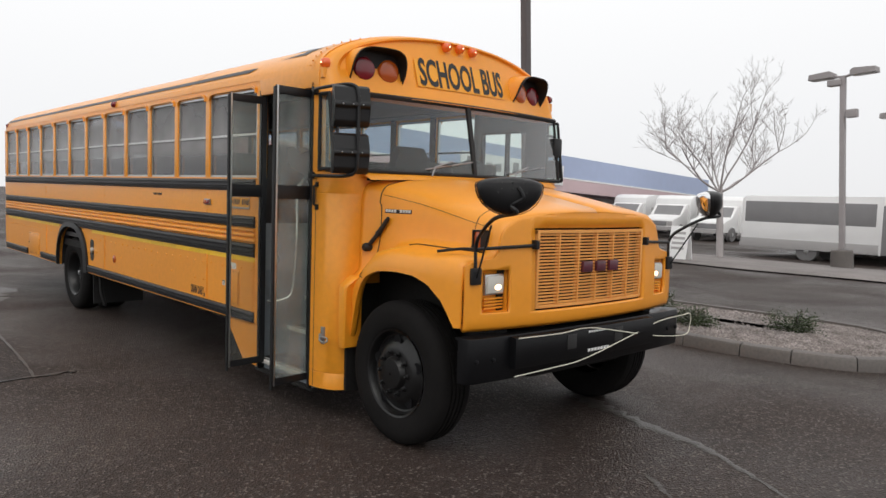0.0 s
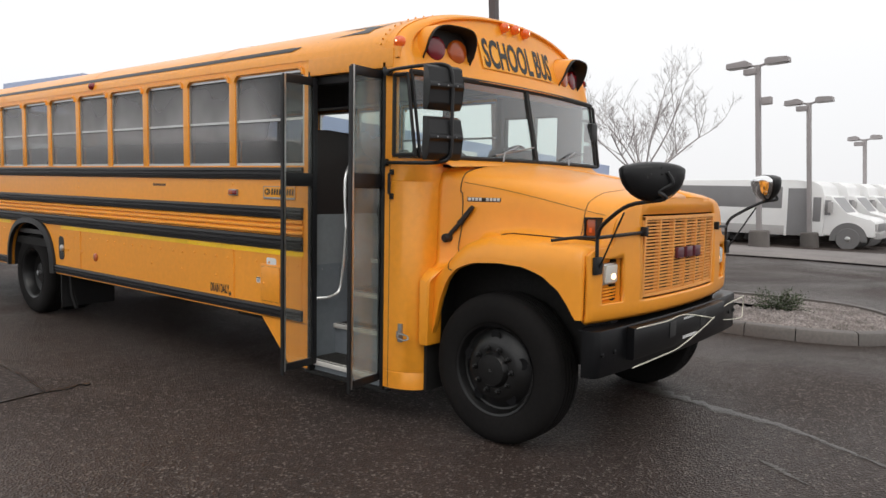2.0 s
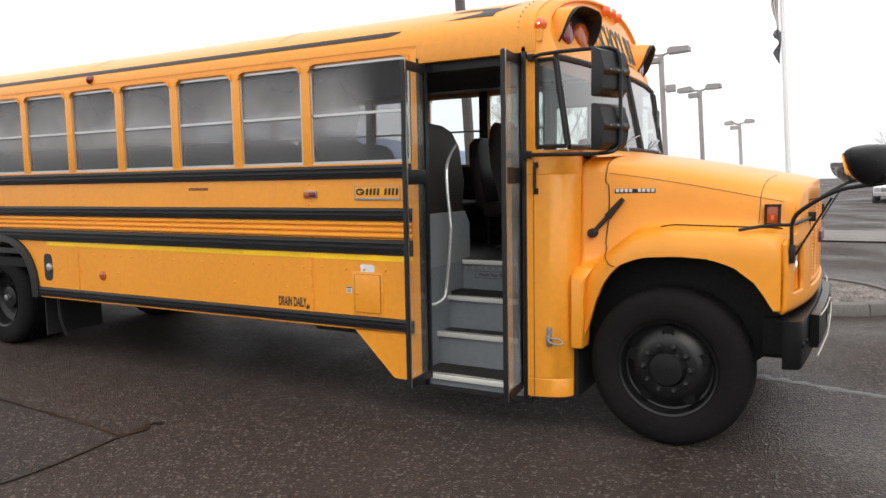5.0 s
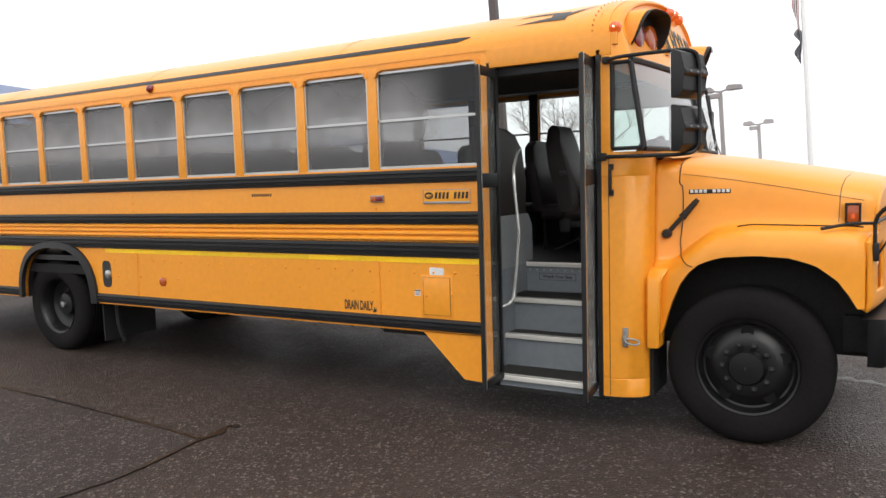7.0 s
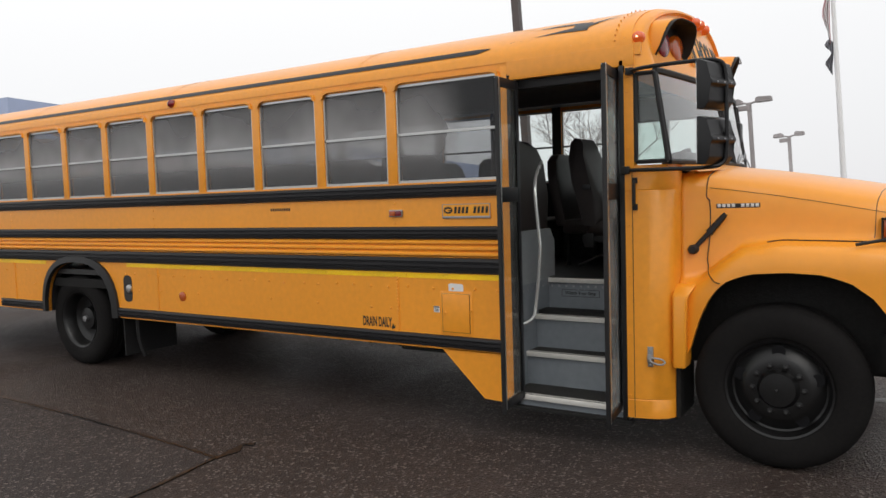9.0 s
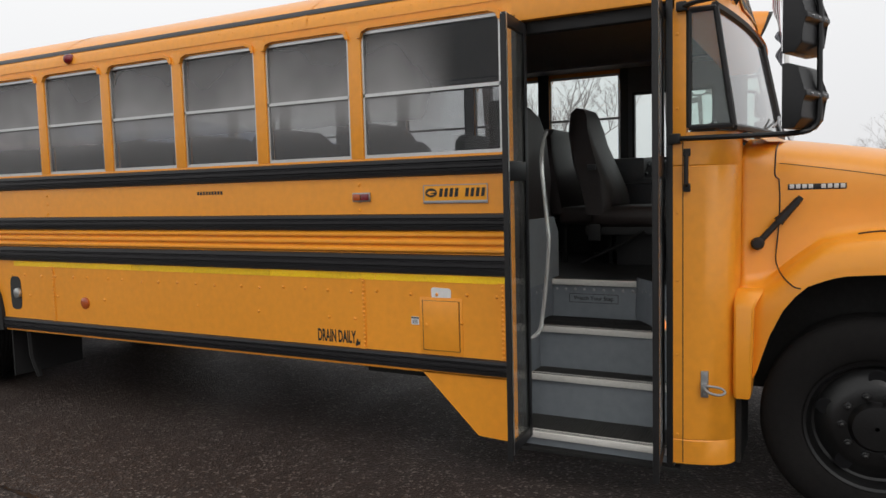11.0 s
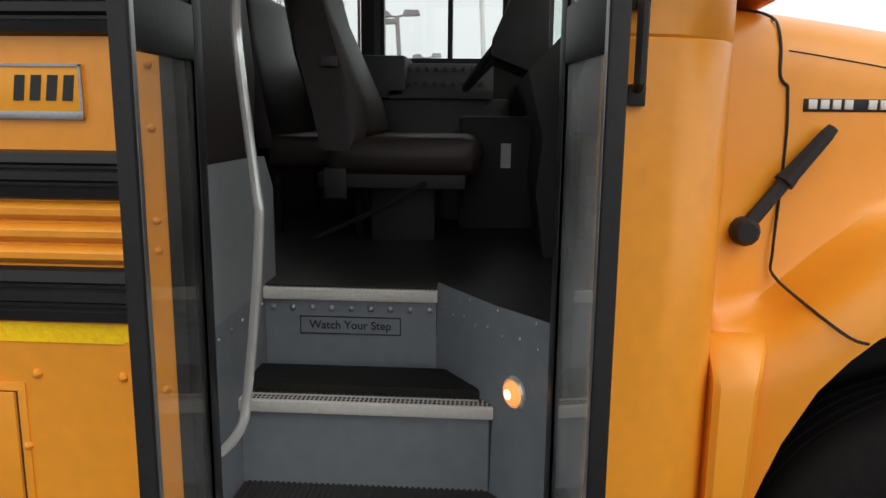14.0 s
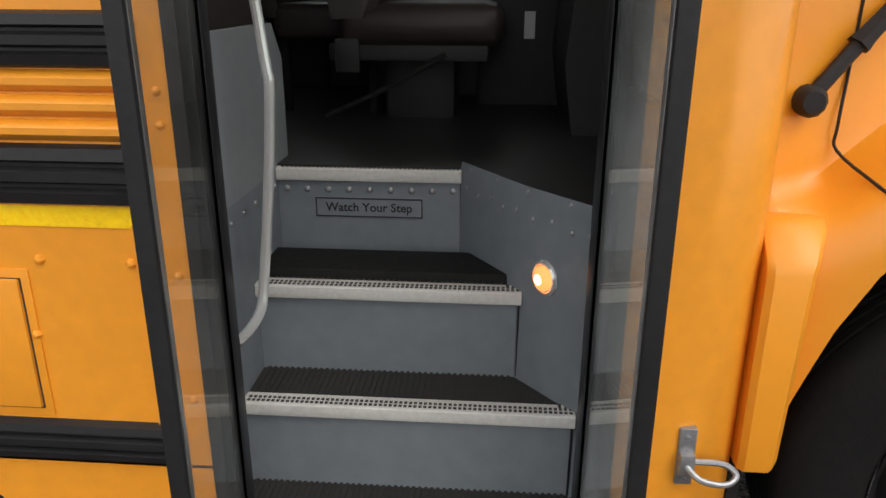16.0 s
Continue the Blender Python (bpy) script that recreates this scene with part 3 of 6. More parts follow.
bm = B()
ys = list(np.linspace(1.18, 9.8, 24))
roof_skin(bm, [1.08, *ys], [0.052, *[0.030] * 24], [0.056, *[0.062] * 24])
roof_skin(bm, [y for y in ys], [W - 0.07] * 24, [W - 0.036] * 24)
part("roof_stripe", bm, BLACK, bus, "black painted stripe along the roof edge")
bm = B()
t = np.linspace(0, 1, 16)
roof_skin(bm, list(0.93 - 0.55 * t), list(0.075 + 0.02 * t + 0.02 * np.sin(t * 3.1)), list(0.078 + 0.11 * t ** 1.4))
roof_skin(bm, list(0.42 - 0.22 * t), list(0.11 + 0.19 * t), list(0.175 + 0.13 * t))
roof_skin(bm, list(0.78 - 0.34 * t), list(0.235 - 0.02 * t), list(0.238 + 0.05 * t * (1 - t) * 4 * 0.5))
roof_skin(bm, list(0.50 - 0.12 * t), list(0.16 + 0.0 * t), list(0.235 + 0.0 * t))
part("roof_swoosh", bm, BLACK, bus, "black painted swoosh on the roof")
bm = B()
box(bm, 1.0, 1.6, 4.2, 4.9, 3.065, 3.105, 0.012)
part("roof_hatch", bm, YELLOW, bus)


# front cap
def cap_y(x, z=2.80):
    return -0.20 + 0.16 * ((x - C) / C) ** 2 + 0.30 * (z - 2.57)


loop = [(0.0, 2.52), (0.0, 2.62)] + SECT[0:] + [(W, 2.62), (W, 2.52)] + [(W - W * k / 16, 2.52) for k in range(1, 16)]
mid = (C, 2.70)
def scaled(s, yf):
    out = []
    for x, z in loop:
        px, pz = mid[0] + (x - mid[0]) * s, mid[1] + (z - mid[1]) * (s if z > mid[1] else s ** 0.6)
        out.append((px, yf(px, pz), pz))
    return out


bm = B()
loft(bm, [scaled(1.0, lambda x, z: 0.14), scaled(1.0, lambda x, z: 0.10), scaled(0.997, lambda x, z: min(0.08, cap_y(x, z) * 0.5 + 0.05)), scaled(0.988, lambda x, z: min(0.06, cap_y(x, z) + 0.05)),
          scaled(0.97, lambda x, z: cap_y(x, z) + 0.014), scaled(0.945, lambda x, z: cap_y(x, z)), scaled(0.915, lambda x, z: cap_y(x, z) + 0.002), scaled(0.885, lambda x, z: cap_y(x, z) + 0.03),
          scaled(0.6, lambda x, z: cap_y(x, z) + 0.032), scaled(0.3, lambda x, z: cap_y(x, z) + 0.032), scaled(0.02, lambda x, z: cap_y(x, z) + 0.032)])
cap = part("front_cap", bm, HOODY, bus, "rounded yellow front cap over the windscreen")
bm = B()
ring = [scaled(1.003, lambda x, z: 0.125), scaled(1.003, lambda x, z: 0.15)]
loft(bm, [r[2:35] for r in ring], False)
for k in range(3, 34):
    x, z = loop[k]
    lathe(bm, [(0.0, 0.009), (-0.006, 0.005)], (x - (0.004 if x < C else -0.004), 0.165, z + 0.004), 6, "y")
part("cap_seam", bm, YELLOW, bus)
# sign over the windscreen
bm = B()
rings = [[(x, cap_y(x, z) + 0.024, z) for x in np.linspace(C - 0.50, C + 0.50, 12)] for z in (2.645, 2.868)]
loft(bm, rings, False)
part("sign_panel", bm, SIGNY, bus, "bright yellow reflective sign panel")
sign = text_part("sign_letters", "SCHOOL BUS", 0.305, front_text(C + 0.01, cap_y(C) + 0.021, 2.757), INK, bus, 0.001, 0.96, "large black capital letters", 0.0075)
for v in sign.data.vertices:
    v.co.y += cap_y(v.co.x, v.co.z) - cap_y(C)
# flashing lights in black hoods
for cx, order in ((0.45, (REDL, AMBERL)), (W - 0.45, (AMBERL, REDL))):
    y = cap_y(cx) + 0.02
    turn = Matrix.Translation((cx, y, 2.735)) @ Euler((0, 0, math.atan2(0.32 * (cx - C), C * C))).to_matrix().to_4x4()
    outer = []
    for k in range(25):
        a = math.pi * (1.12 - 1.24 * k / 24)
        cx0, sz = math.cos(a), math.sin(a)
        outer.append((0.232 * math.copysign(abs(cx0) ** 0.55, cx0), -0.125 + 0.27 * max(0.0, sz) ** 0.5 if sz > 0 else -0.128))
    depth = [0.15 * max(0.0, (z + 0.128) / 0.275) ** 0.7 for x, z in outer]
    bm = B()
    plate = []
    for k in range(32):
        a = 2 * math.pi * k / 32
        plate.append((0.225 * math.copysign(abs(math.cos(a)) ** 0.45, math.cos(a)), -0.004 + 0.142 * math.copysign(abs(math.sin(a)) ** 0.5, math.sin(a))))
    loft(bm, [[(x * 1.02, 0.05, z * 1.02) for x, z in plate], [(x * 1.02, -0.018, z * 1.02) for x, z in plate], [(x * 0.96, -0.022, z * 0.96) for x, z in plate], [(x * 0.93, -0.004, z * 0.93) for x, z in plate], [(x * 0.05, -0.004, z * 0.05) for x, z in plate]])
    a = [(x * 0.985, 0.03, z * 0.985) for x, z in outer]
    b = [(x, -d, z) for (x, z), d in zip(outer, depth)]
    c = [(x * 0.97, -d + 0.002, z - 0.006) for (x, z), d in zip(outer, depth)]
    d2 = [(x * 0.95, 0.0, z - 0.010) for x, z in outer]
    loft(bm, [a, b, c, d2], False)
    bm.transform(turn)
    hood = part("warning_light_hood", bm, RUBBER, bus, "black visor hood round two warning lights")
    bm = B()
    loft(bm, [[(x * 1.14, 0.03, z * 1.10) for x, z in outer], [(x * 1.05, -d * 0.45, z * 1.035 + 0.004) for (x, z), d in zip(outer, depth)], [(x * 1.012, -d * 0.80, z * 1.01 + 0.003) for (x, z), d in zip(outer, depth)], [(x * 1.0, -d * 0.80, z + 0.001) for (x, z), d in zip(outer, depth)]], False)
    bm.transform(turn)
    part("light_shroud", bm, HOODY, hood, "moulded yellow shroud round the lights")
    for s, mat in zip((-1, 1), order):
        bm = B()
        lathe(bm, [(0.01, 0.090), (-0.020, 0.090), (-0.034, 0.080), (-0.043, 0.050), (-0.046, 0.01)], (s * 0.104, 0, -0.010), 28, "y")
        bm.transform(turn)
        part("warning_light", bm, mat, hood, "red warning lens" if mat is REDL else "amber warning lens")
# clearance lamps
spots = [(C + d, cap_y(C, 3.01), 3.015 - abs(d) * 0.05, "y") for d in (-0.15, 0.0, 0.15)] + [(0.035, 0.02, 2.735, "x"), (W - 0.035, 0.02, 2.735, "X"), (-0.0, 4.46, 2.727, "x"), (0.02, 9.8, 2.73, "x")]
for x, y, z, ax in spots:
    bm = B()
    s = 0.034
    prof = [(0.02, s * 1.15), (-0.01, s * 1.1), (-0.026, s * 0.85), (-0.036, s * 0.3)]
    if ax == "X":
        prof = [(-a, r) for a, r in prof]
    lathe(bm, prof, (x, y, z), 14, "y" if ax == "y" else "x")
    lamp = part("marker_lamp", bm, LITAMB if y < 5 and ax != "X" and y < 1 else REDL, bus, "lit amber clearance lamp" if y < 1 else "red marker lamp")
    if y < 1 and ax != "X":
        bm = B()
        lathe(bm, [(-0.030, 0.011), (-0.040, 0.004)], (x, y, z), 8, "y" if ax == "y" else "x")
        part("bulb", bm, LITCORE, lamp)

# windscreen: corner panes and two large panes, raked
def ws(x, v):
    """A place on the windscreen: across, and 0 at the sill to 1 at the cap."""
    f = ((x - C) / 1.21) ** 2
    return Vector((x, (-0.30 + 0.13 * f) * (1 - v) + (-0.18 + 0.10 * f) * v, 1.95 + 0.575 * v))


for a, b in ((0.075, C - 0.02), (C + 0.02, W - 0.075)):
    bm = B()
    xs = np.linspace(a, b, 12)
    loft(bm, [[ws(x, v) for x in xs] for v in (0.0, 0.33, 0.66, 1.0)], False)
    pane = part("windscreen", bm, WSGLASS, bus, "raked tinted windscreen pane")
    pane.visible_shadow = False
bm = B()
for v, r in ((0.0, 0.017), (1.0, 0.020)):
    tube(bm, [ws(x, v) + Vector((0, -0.004, 0)) for x in np.linspace(0.05, W - 0.05, 25)], r, 6)
for x in (0.06, C, W - 0.06):
    tube(bm, [ws(x, v) + Vector((0, -0.004, 0)) for v in (0, 0.5, 1)], 0.013 if x != C else 0.024, 6)
part("windscreen_frame", bm, RUBBER, bus, "black rubber windscreen gasket")
for side in (0, 1):
    def sx(x):
        return W - x if side else x
    bm = B()
    q = [(0.035, 1.955), (0.035, 2.505), (-0.085, 2.505), (-0.165, 1.955)]
    for (a, b), (c, d) in zip(q, q[1:] + q[:1]):
        tube(bm, [(sx(0.008), a, b), (sx(0.008), c, d)], 0.014, 6)
    qf = part("quarter_window", bm, RUBBER, bus, "small black-framed quarter window")
    bm = B()
    prism(bm, q, "x", sx(0.012), sx(0.016))
    pane = part("pane", bm, WSGLASS, qf)
    pane.visible_shadow = False
    # cowl corner: door post and the rounded panel ahead of it
    plan = [(0.0, 0.115), (0.006, 0.03), (0.022, -0.03), (0.042, -0.085), (0.072, -0.13), (0.115, -0.16), (0.17, -0.175), (0.27, -0.181)]
    bm = B()
    levels = [0.303, 0.42, 0.425, 0.43, 1.0, 1.77, 1.775, 1.78, 1.90, 1.935]
    dent = {0.425: 0.004, 1.775: 0.004}
    loft(bm, [[(sx(x + dent.get(z, 0)), y, z) for x, y in plan] for z in levels], False)
    loft(bm, [[(sx(x), y, 0.303) for x, y in plan], [(sx(x + 0.03), y + 0.01, 0.303) for x, y in plan], [(sx(x + 0.03), y + 0.01, 1.9) for x, y in plan]], False)
    part("cowl_panel", bm, YELLOW, bus, "rounded yellow panel ahead of the door")
    bm = B()
    box(bm, min(sx(0.0), sx(0.07)), max(sx(0.0), sx(0.07)), 0.045, 0.115, 1.9, 2.63, 0.006)
    part("door_post", bm, YELLOW, bus)
    bm = B()
    tube(bm, [(sx(0.0032), 0.062, 0.31), (sx(0.0032), 0.062, 1.90)], 0.0022, 5)
    part("panel_joint", bm, INNER, bus)
    for z in (0.45, 0.85, 1.22, 1.55, 2.05, 2.4):
        bm = B()
        lathe(bm, [(0.0, 0.008), (-0.005 if not side else 0.005, 0.005)], (sx(0.0), 0.088, z), 8)
        part("post_bolt", bm, YELLOW, bus)
# cowl deck and firewall
bm = B()
loft(bm, [[(x, y, z) for x in np.linspace(inset, W - inset, 20)] for y, z, inset in ((-0.06, 1.95, 0.06), (-0.165, 1.935, 0.185), (-0.185, 1.90, 0.215))], False)
loft(bm, [[(x, ws(x, 0).y - 0.10, 1.875 + 0.03 * (1 - ((x - C) / 1.26) ** 2)), ] + [(x, ws(x, 0).y + 0.02, 1.95)] for x in np.linspace(0.24, W - 0.24, 24)], False)
box(bm, 0.19, W - 0.19, -0.17, -0.13, 0.75, 1.88)
part("cowl", bm, YELLOW, bus)


# ---- bonnet and wings in one sweep ----
def interp(x, pts):
    if x >= pts[0][0]:
        return pts[0][1]
    for (a, p), (b, q) in zip(pts, pts[1:]):
        if b <= x <= a:
            f = (x - a) / (b - a)
            return p + (q - p) * f
    return pts[-1][1]


def nose_y(x):
    return -1.545 + 0.13 * abs((x - C) / 1.18) ** 2.2


LIP = [(-0.20, 0.645), (-0.255, 0.74), (-0.315, 0.94), (-0.395, 1.115), (-0.49, 1.205), (-0.62, 1.252), (-0.83, 1.268), (-1.02, 1.258), (-1.16, 1.215), (-1.27, 1.13), (-1.335, 1.04), (-1.375, 0.965)]


def nose_section(y, t):
    """Half of the front clip's outline, from the crown out to the wheel arch lip."""
    top = 1.945 - 0.225 * t ** 1.25
    shelf = interp(y, [(-0.18, 1.17), (-0.30, 1.19), (-0.42, 1.30), (-0.55, 1.40), (-0.75, 1.435), (-1.3, 1.425), (-1.5, 1.40)])
    out = interp(y, [(-0.18, 0.15), (-0.30, 0.115), (-0.42, 0.085), (-0.8, 0.065), (-1.2, 0.075), (-1.36, 0.10), (-1.5, 0.14)])
    wall = interp(y, [(-0.18, 0.235), (-0.32, 0.30), (-0.7, 0.355), (-1.2, 0.355), (-1.42, 0.40)])
    lip = interp(y, LIP)
    mid_z = shelf
    pts = [(C, top), (C - 0.25, top - 0.004), (C - 0.5, top - 0.016), (0.56, top - 0.04), (wall + 0.10, top - 0.075), (wall + 0.05, top - 0.105), (wall + 0.024, top - 0.15), (wall + 0.012, top - 0.21),
           (wall + 0.004, (top - 0.22 + mid_z) / 2 + 0.03), (wall, mid_z + 0.06), (wall - 0.012, mid_z + 0.03), (wall - 0.045, mid_z + 0.006),
           ((wall + out) / 2, shelf - 0.004), (out + 0.05, shelf - 0.022), (out + 0.018, shelf - 0.055), (out + 0.003, shelf - 0.11)]
    low = shelf - 0.12
    for k in range(1, 6):
        f = k / 5
        pts.append((out - 0.004 * f, low + (min(lip, low - 0.02) - low) * f))
    pts.append((out + 0.03, pts[-1][1] - 0.004))
    pts.append((out + 0.05, pts[-1][1] + 0.02))
    return pts


def surf(y, z):
    """The bonnet's or wing's x at y and z, on the door side."""
    pts = nose_section(y, (-0.18 - y) / 1.235)[3:21]
    for (a, p), (b, q) in zip(pts, pts[1:]):
        if q <= z <= p:
            return a + (b - a) * ((p - z) / max(1e-6, p - q))
    return pts[-1][0]


TS = sorted({*np.linspace(0.0, 0.16, 8), *np.linspace(0.16, 0.80, 16), *np.linspace(0.80, 0.93, 12), 0.95, 0.97, 0.985, 0.995, 1.0})
for side in (0, 1):
    rings = []
    for t in TS:
        ring = []
        base = nose_section(-0.18 - 1.235 * t, t)
        for x, z in base:
            y = -0.18 + (nose_y(max(x, 0.13)) + 0.18) * t
            e = max(0.0, (t - 0.95) / 0.05)
            k = 0.035 * (1 - math.sqrt(max(0.0, 1 - e * e)))
            xx = x + (C - x) * k * 0.6
            ring.append((W - xx if side else xx, y, z - k * 0.6 * (1 if z > 1.2 else 0)))
        rings.append(ring)
    bm = B()
    loft(bm, rings, False)
    ob = part("bonnet_half", bm, HOODY, bus, "smooth yellow fibreglass bonnet with a flared wing")
    sol = ob.modifiers.new("thickness", "SOLIDIFY")
    sol.thickness, sol.offset = 0.012, -1
# seam lines on the bonnet
for side in (0, 1):
    def fx(x):
        return W - x if side else x
    for nm, ks, t0, t1 in (("bonnet_seam", 6, 0.13, 0.94),):
        bm = B()
        pts = []
        for t in np.linspace(t0, t1, 24):
            x, z = nose_section(-0.18 - 1.235 * t, t)[ks]
            y = -0.18 + (nose_y(max(x, 0.13)) + 0.18) * t
            pts.append((fx(x - 0.001), y, z))
        tube(bm, pts, 0.0014, 5)
        part(nm, bm, BLACK, bus)
    bm = B()
    crown = [(fx(x - 0.002), -0.18 + (nose_y(max(x, 0.13)) + 0.18) * 0.115, z + 0.001) for x, z in nose_section(-0.18 - 1.235 * 0.115, 0.115)[2:8]]
    tube(bm, smooth_path([*crown, (fx(surf(-0.345, 1.70) - 0.003), -0.345, 1.70)], 4), 0.0034, 6)
    line = [(-0.345, 1.70), (-0.35, 1.6), (-0.345, 1.45), (-0.335, 1.33), (-0.34, 1.28), (-0.37, 1.24), (-0.42, 1.20), (-0.455, 1.19)]
    tube(bm, smooth_path([(fx(surf(y, z) - (0.003 if z > 1.35 else 0.016)), y, z) for y, z in line], 4), 0.0034, 6)
    for t in (0.845,):
        tube(bm, [(fx(x - 0.0005), -0.18 + (nose_y(max(x, 0.13)) + 0.18) * t, z) for x, z in nose_section(-0.18 - 1.235 * t, t)[2:11]], 0.0022, 5)
    tpts = []
    for t in np.linspace(0.40, 0.95, 16):
        x, z = nose_section(-0.18 - 1.235 * t, t)[11]
        tpts.append((fx(x - 0.004), -0.18 + (nose_y(x) + 0.18) * t, z + 0.004))
    tube(bm, tpts, 0.004, 5)
    part("wing_gap", bm, BLACK, bus, "dark gap between bonnet and wing")
    bm = B()
    rings = []
    for z, x0, y0, y1 in ((0.640, 0.072, -0.238, -0.165), (0.67, 0.066, -0.242, -0.163), (1.08, 0.066, -0.255, -0.163), (1.105, 0.075, -0.262, -0.163), (1.15, 0.125, -0.285, -0.165), (1.17, 0.16, -0.29, -0.168)):
        rings.append([(fx(x0 + 0.012), y0, z), (fx(x0), y0 + 0.012, z), (fx(x0), y1 - 0.012, z), (fx(x0 + 0.012), y1, z), (fx(0.22), y1, z), (fx(0.22), y0, z)])
    loft(bm, rings, True, True)
    part("wing_bracket", bm, HOODY, bus)

# nose panel with the openings for grille and headlamps
GX0, GX1, GZ0, GZ1 = C - 0.625, C + 0.625, 1.045, 1.59
HX0, HX1, HZ0, HZ1 = 0.265, 0.475, 1.055, 1.325
xs = sorted({*np.linspace(0.145, GX0, 12), *np.linspace(GX0, GX1, 15), *np.linspace(GX1, W - 0.145, 12), HX0, HX1, W - HX0, W - HX1, *[q for v in (0.29, 0.31, 0.325, 0.335, 0.345, 0.355, 0.37, 0.39, 0.42, 0.46) for q in (v, W - v)]})
zs = sorted({0.955, 0.975, 1.0, 1.03, GZ0, 1.12, 1.2, 1.26, HZ1, HZ0, 1.37, 1.41, 1.48, 1.55, GZ1, 1.66, 1.69, 1.72})
END = [(x, z) for x, z in nose_section(-1.415, 1.0)]


def nose_top(x):
    x = min(x, W - x)
    pts = sorted([p for p in END[:15]])
    for (a, p), (b, q) in zip(pts, pts[1:]):
        if a <= x <= b:
            return p + (q - p) * ((x - a) / max(1e-6, b - a)) - 0.018
    return pts[0][1] - 0.018 if x < pts[0][0] else pts[-1][1] - 0.018


def nose_at(x, z):
    return nose_y(x) + 0.004 + (0.02 * max(0, (1.0 - z) / 0.05) ** 2 if z < 1.0 else 0) + 0.03 * max(0.0, (z - 1.2) / 0.5)


bm = B()
grid = {}
for i, x in enumerate(xs):
    for j, z in enumerate(zs):
        top_here = nose_top(x)
        zz = min(z, top_here)
        if z > 1.33 and not GX0 - 0.01 < x < GX1 + 0.01:
            zz = 1.33 + (z - 1.33) * (top_here - 1.33) / (1.72 - 1.33)
        grid[i, j] = bm.verts.new((x, nose_at(x, zz), zz))
for i in range(len(xs) - 1):
    for j in range(len(zs) - 1):
        cx, cz = (xs[i] + xs[i + 1]) / 2, (zs[j] + zs[j + 1]) / 2
        if GX0 < cx < GX1 and GZ0 < cz < GZ1:
            continue
        if HX0 < min(cx, W - cx) < HX1 and HZ0 < cz < HZ1:
            continue
        q = [grid[i, j], grid[i + 1, j], grid[i + 1, j + 1], grid[i, j + 1]]
        if q[2].co.z - q[1].co.z < 1e-4 and q[3].co.z - q[0].co.z < 1e-4:
            continue
        bm.faces.new(q)
ob = part("nose_panel", bm, HOODY, bus, "yellow nose panel round grille and headlamps")
sol = ob.modifiers.new("thickness", "SOLIDIFY")
sol.thickness, sol.offset = 0.03, 1

# grille, bowed like the nose: a frame, six upright bars and thin slats
gy = nose_at(C, 1.32)


def bowed_bar(bm, x0, x1, z0, z1, front, back):
    xs = np.linspace(x0, x1, 13)
    loft(bm, [[(x, nose_at(x, 1.2) + back, z0), (x, nose_at(x, 1.2) + front + 0.003, z0), (x, nose_at(x, 1.2) + front, z0 + 0.002), (x, nose_at(x, 1.2) + front, z1 - 0.002), (x, nose_at(x, 1.2) + front + 0.003, z1), (x, nose_at(x, 1.2) + back, z1)] for x in xs], True, True)


bm = B()
for z0 in (GZ0 + 0.012, GZ1 - 0.034):
    bowed_bar(bm, GX0 + 0.013, GX1 - 0.013, z0, z0 + 0.022, -0.020, 0.03)
for x in (GX0 + 0.025, GX1 - 0.025):
    y = nose_at(x, 1.2)
    box(bm, x - 0.012, x + 0.012, y - 0.021, y + 0.03, GZ0 + 0.013, GZ1 - 0.013, 0.005)
grille = part("grille", bm, GRILLEM, bus, "yellow slatted radiator grille")
gw = (GX1 - GX0 - 0.05) / 6
for i in range(1, 6):
    x = GX0 + 0.025 + gw * i
    y = nose_at(x, 1.2)
    bm = B()
    box(bm, x - 0.007, x + 0.007, y - 0.018, y + 0.02, GZ0 + 0.03, GZ1 - 0.03, 0.003)
    part("grille_bar", bm, GRILLEM, grille)
bm = B()
bowed_bar(bm, GX0 + 0.03, GX1 - 0.03, -0.0058, 0.0058, -0.012, 0.006)
slat = finish(bm, "grille_slat", GRILLEM)
for i in range(22):
    ob = new("grille_slat", slat)
    ob.parent, ob.location = grille, (0, 0, GZ0 + 0.034 + (GZ1 - GZ0 - 0.068) * (i + 0.5) / 22)
bm = B()
box(bm, GX0 - 0.02, GX1 + 0.02, gy + 0.06, gy + 0.07, GZ0 - 0.02, GZ1 + 0.02)
part("radiator", bm, CHASSIS, bus)
for i, (dx, w) in enumerate(((-0.155, 0.12), (0.0, 0.12), (0.15, 0.12))):
    x = C + 0.04 + dx
    bm = B()
    z0, z1, y0, y1 = 1.275, 1.37, gy - 0.042, gy - 0.015
    box(bm, x - w / 2 + 0.008, x + w / 2 - 0.008, y0, y1, z0 + 0.01, z1 - 0.01, 0.006)
    part("badge_block", bm, MAROON, grille, "maroon maker's badge shape")

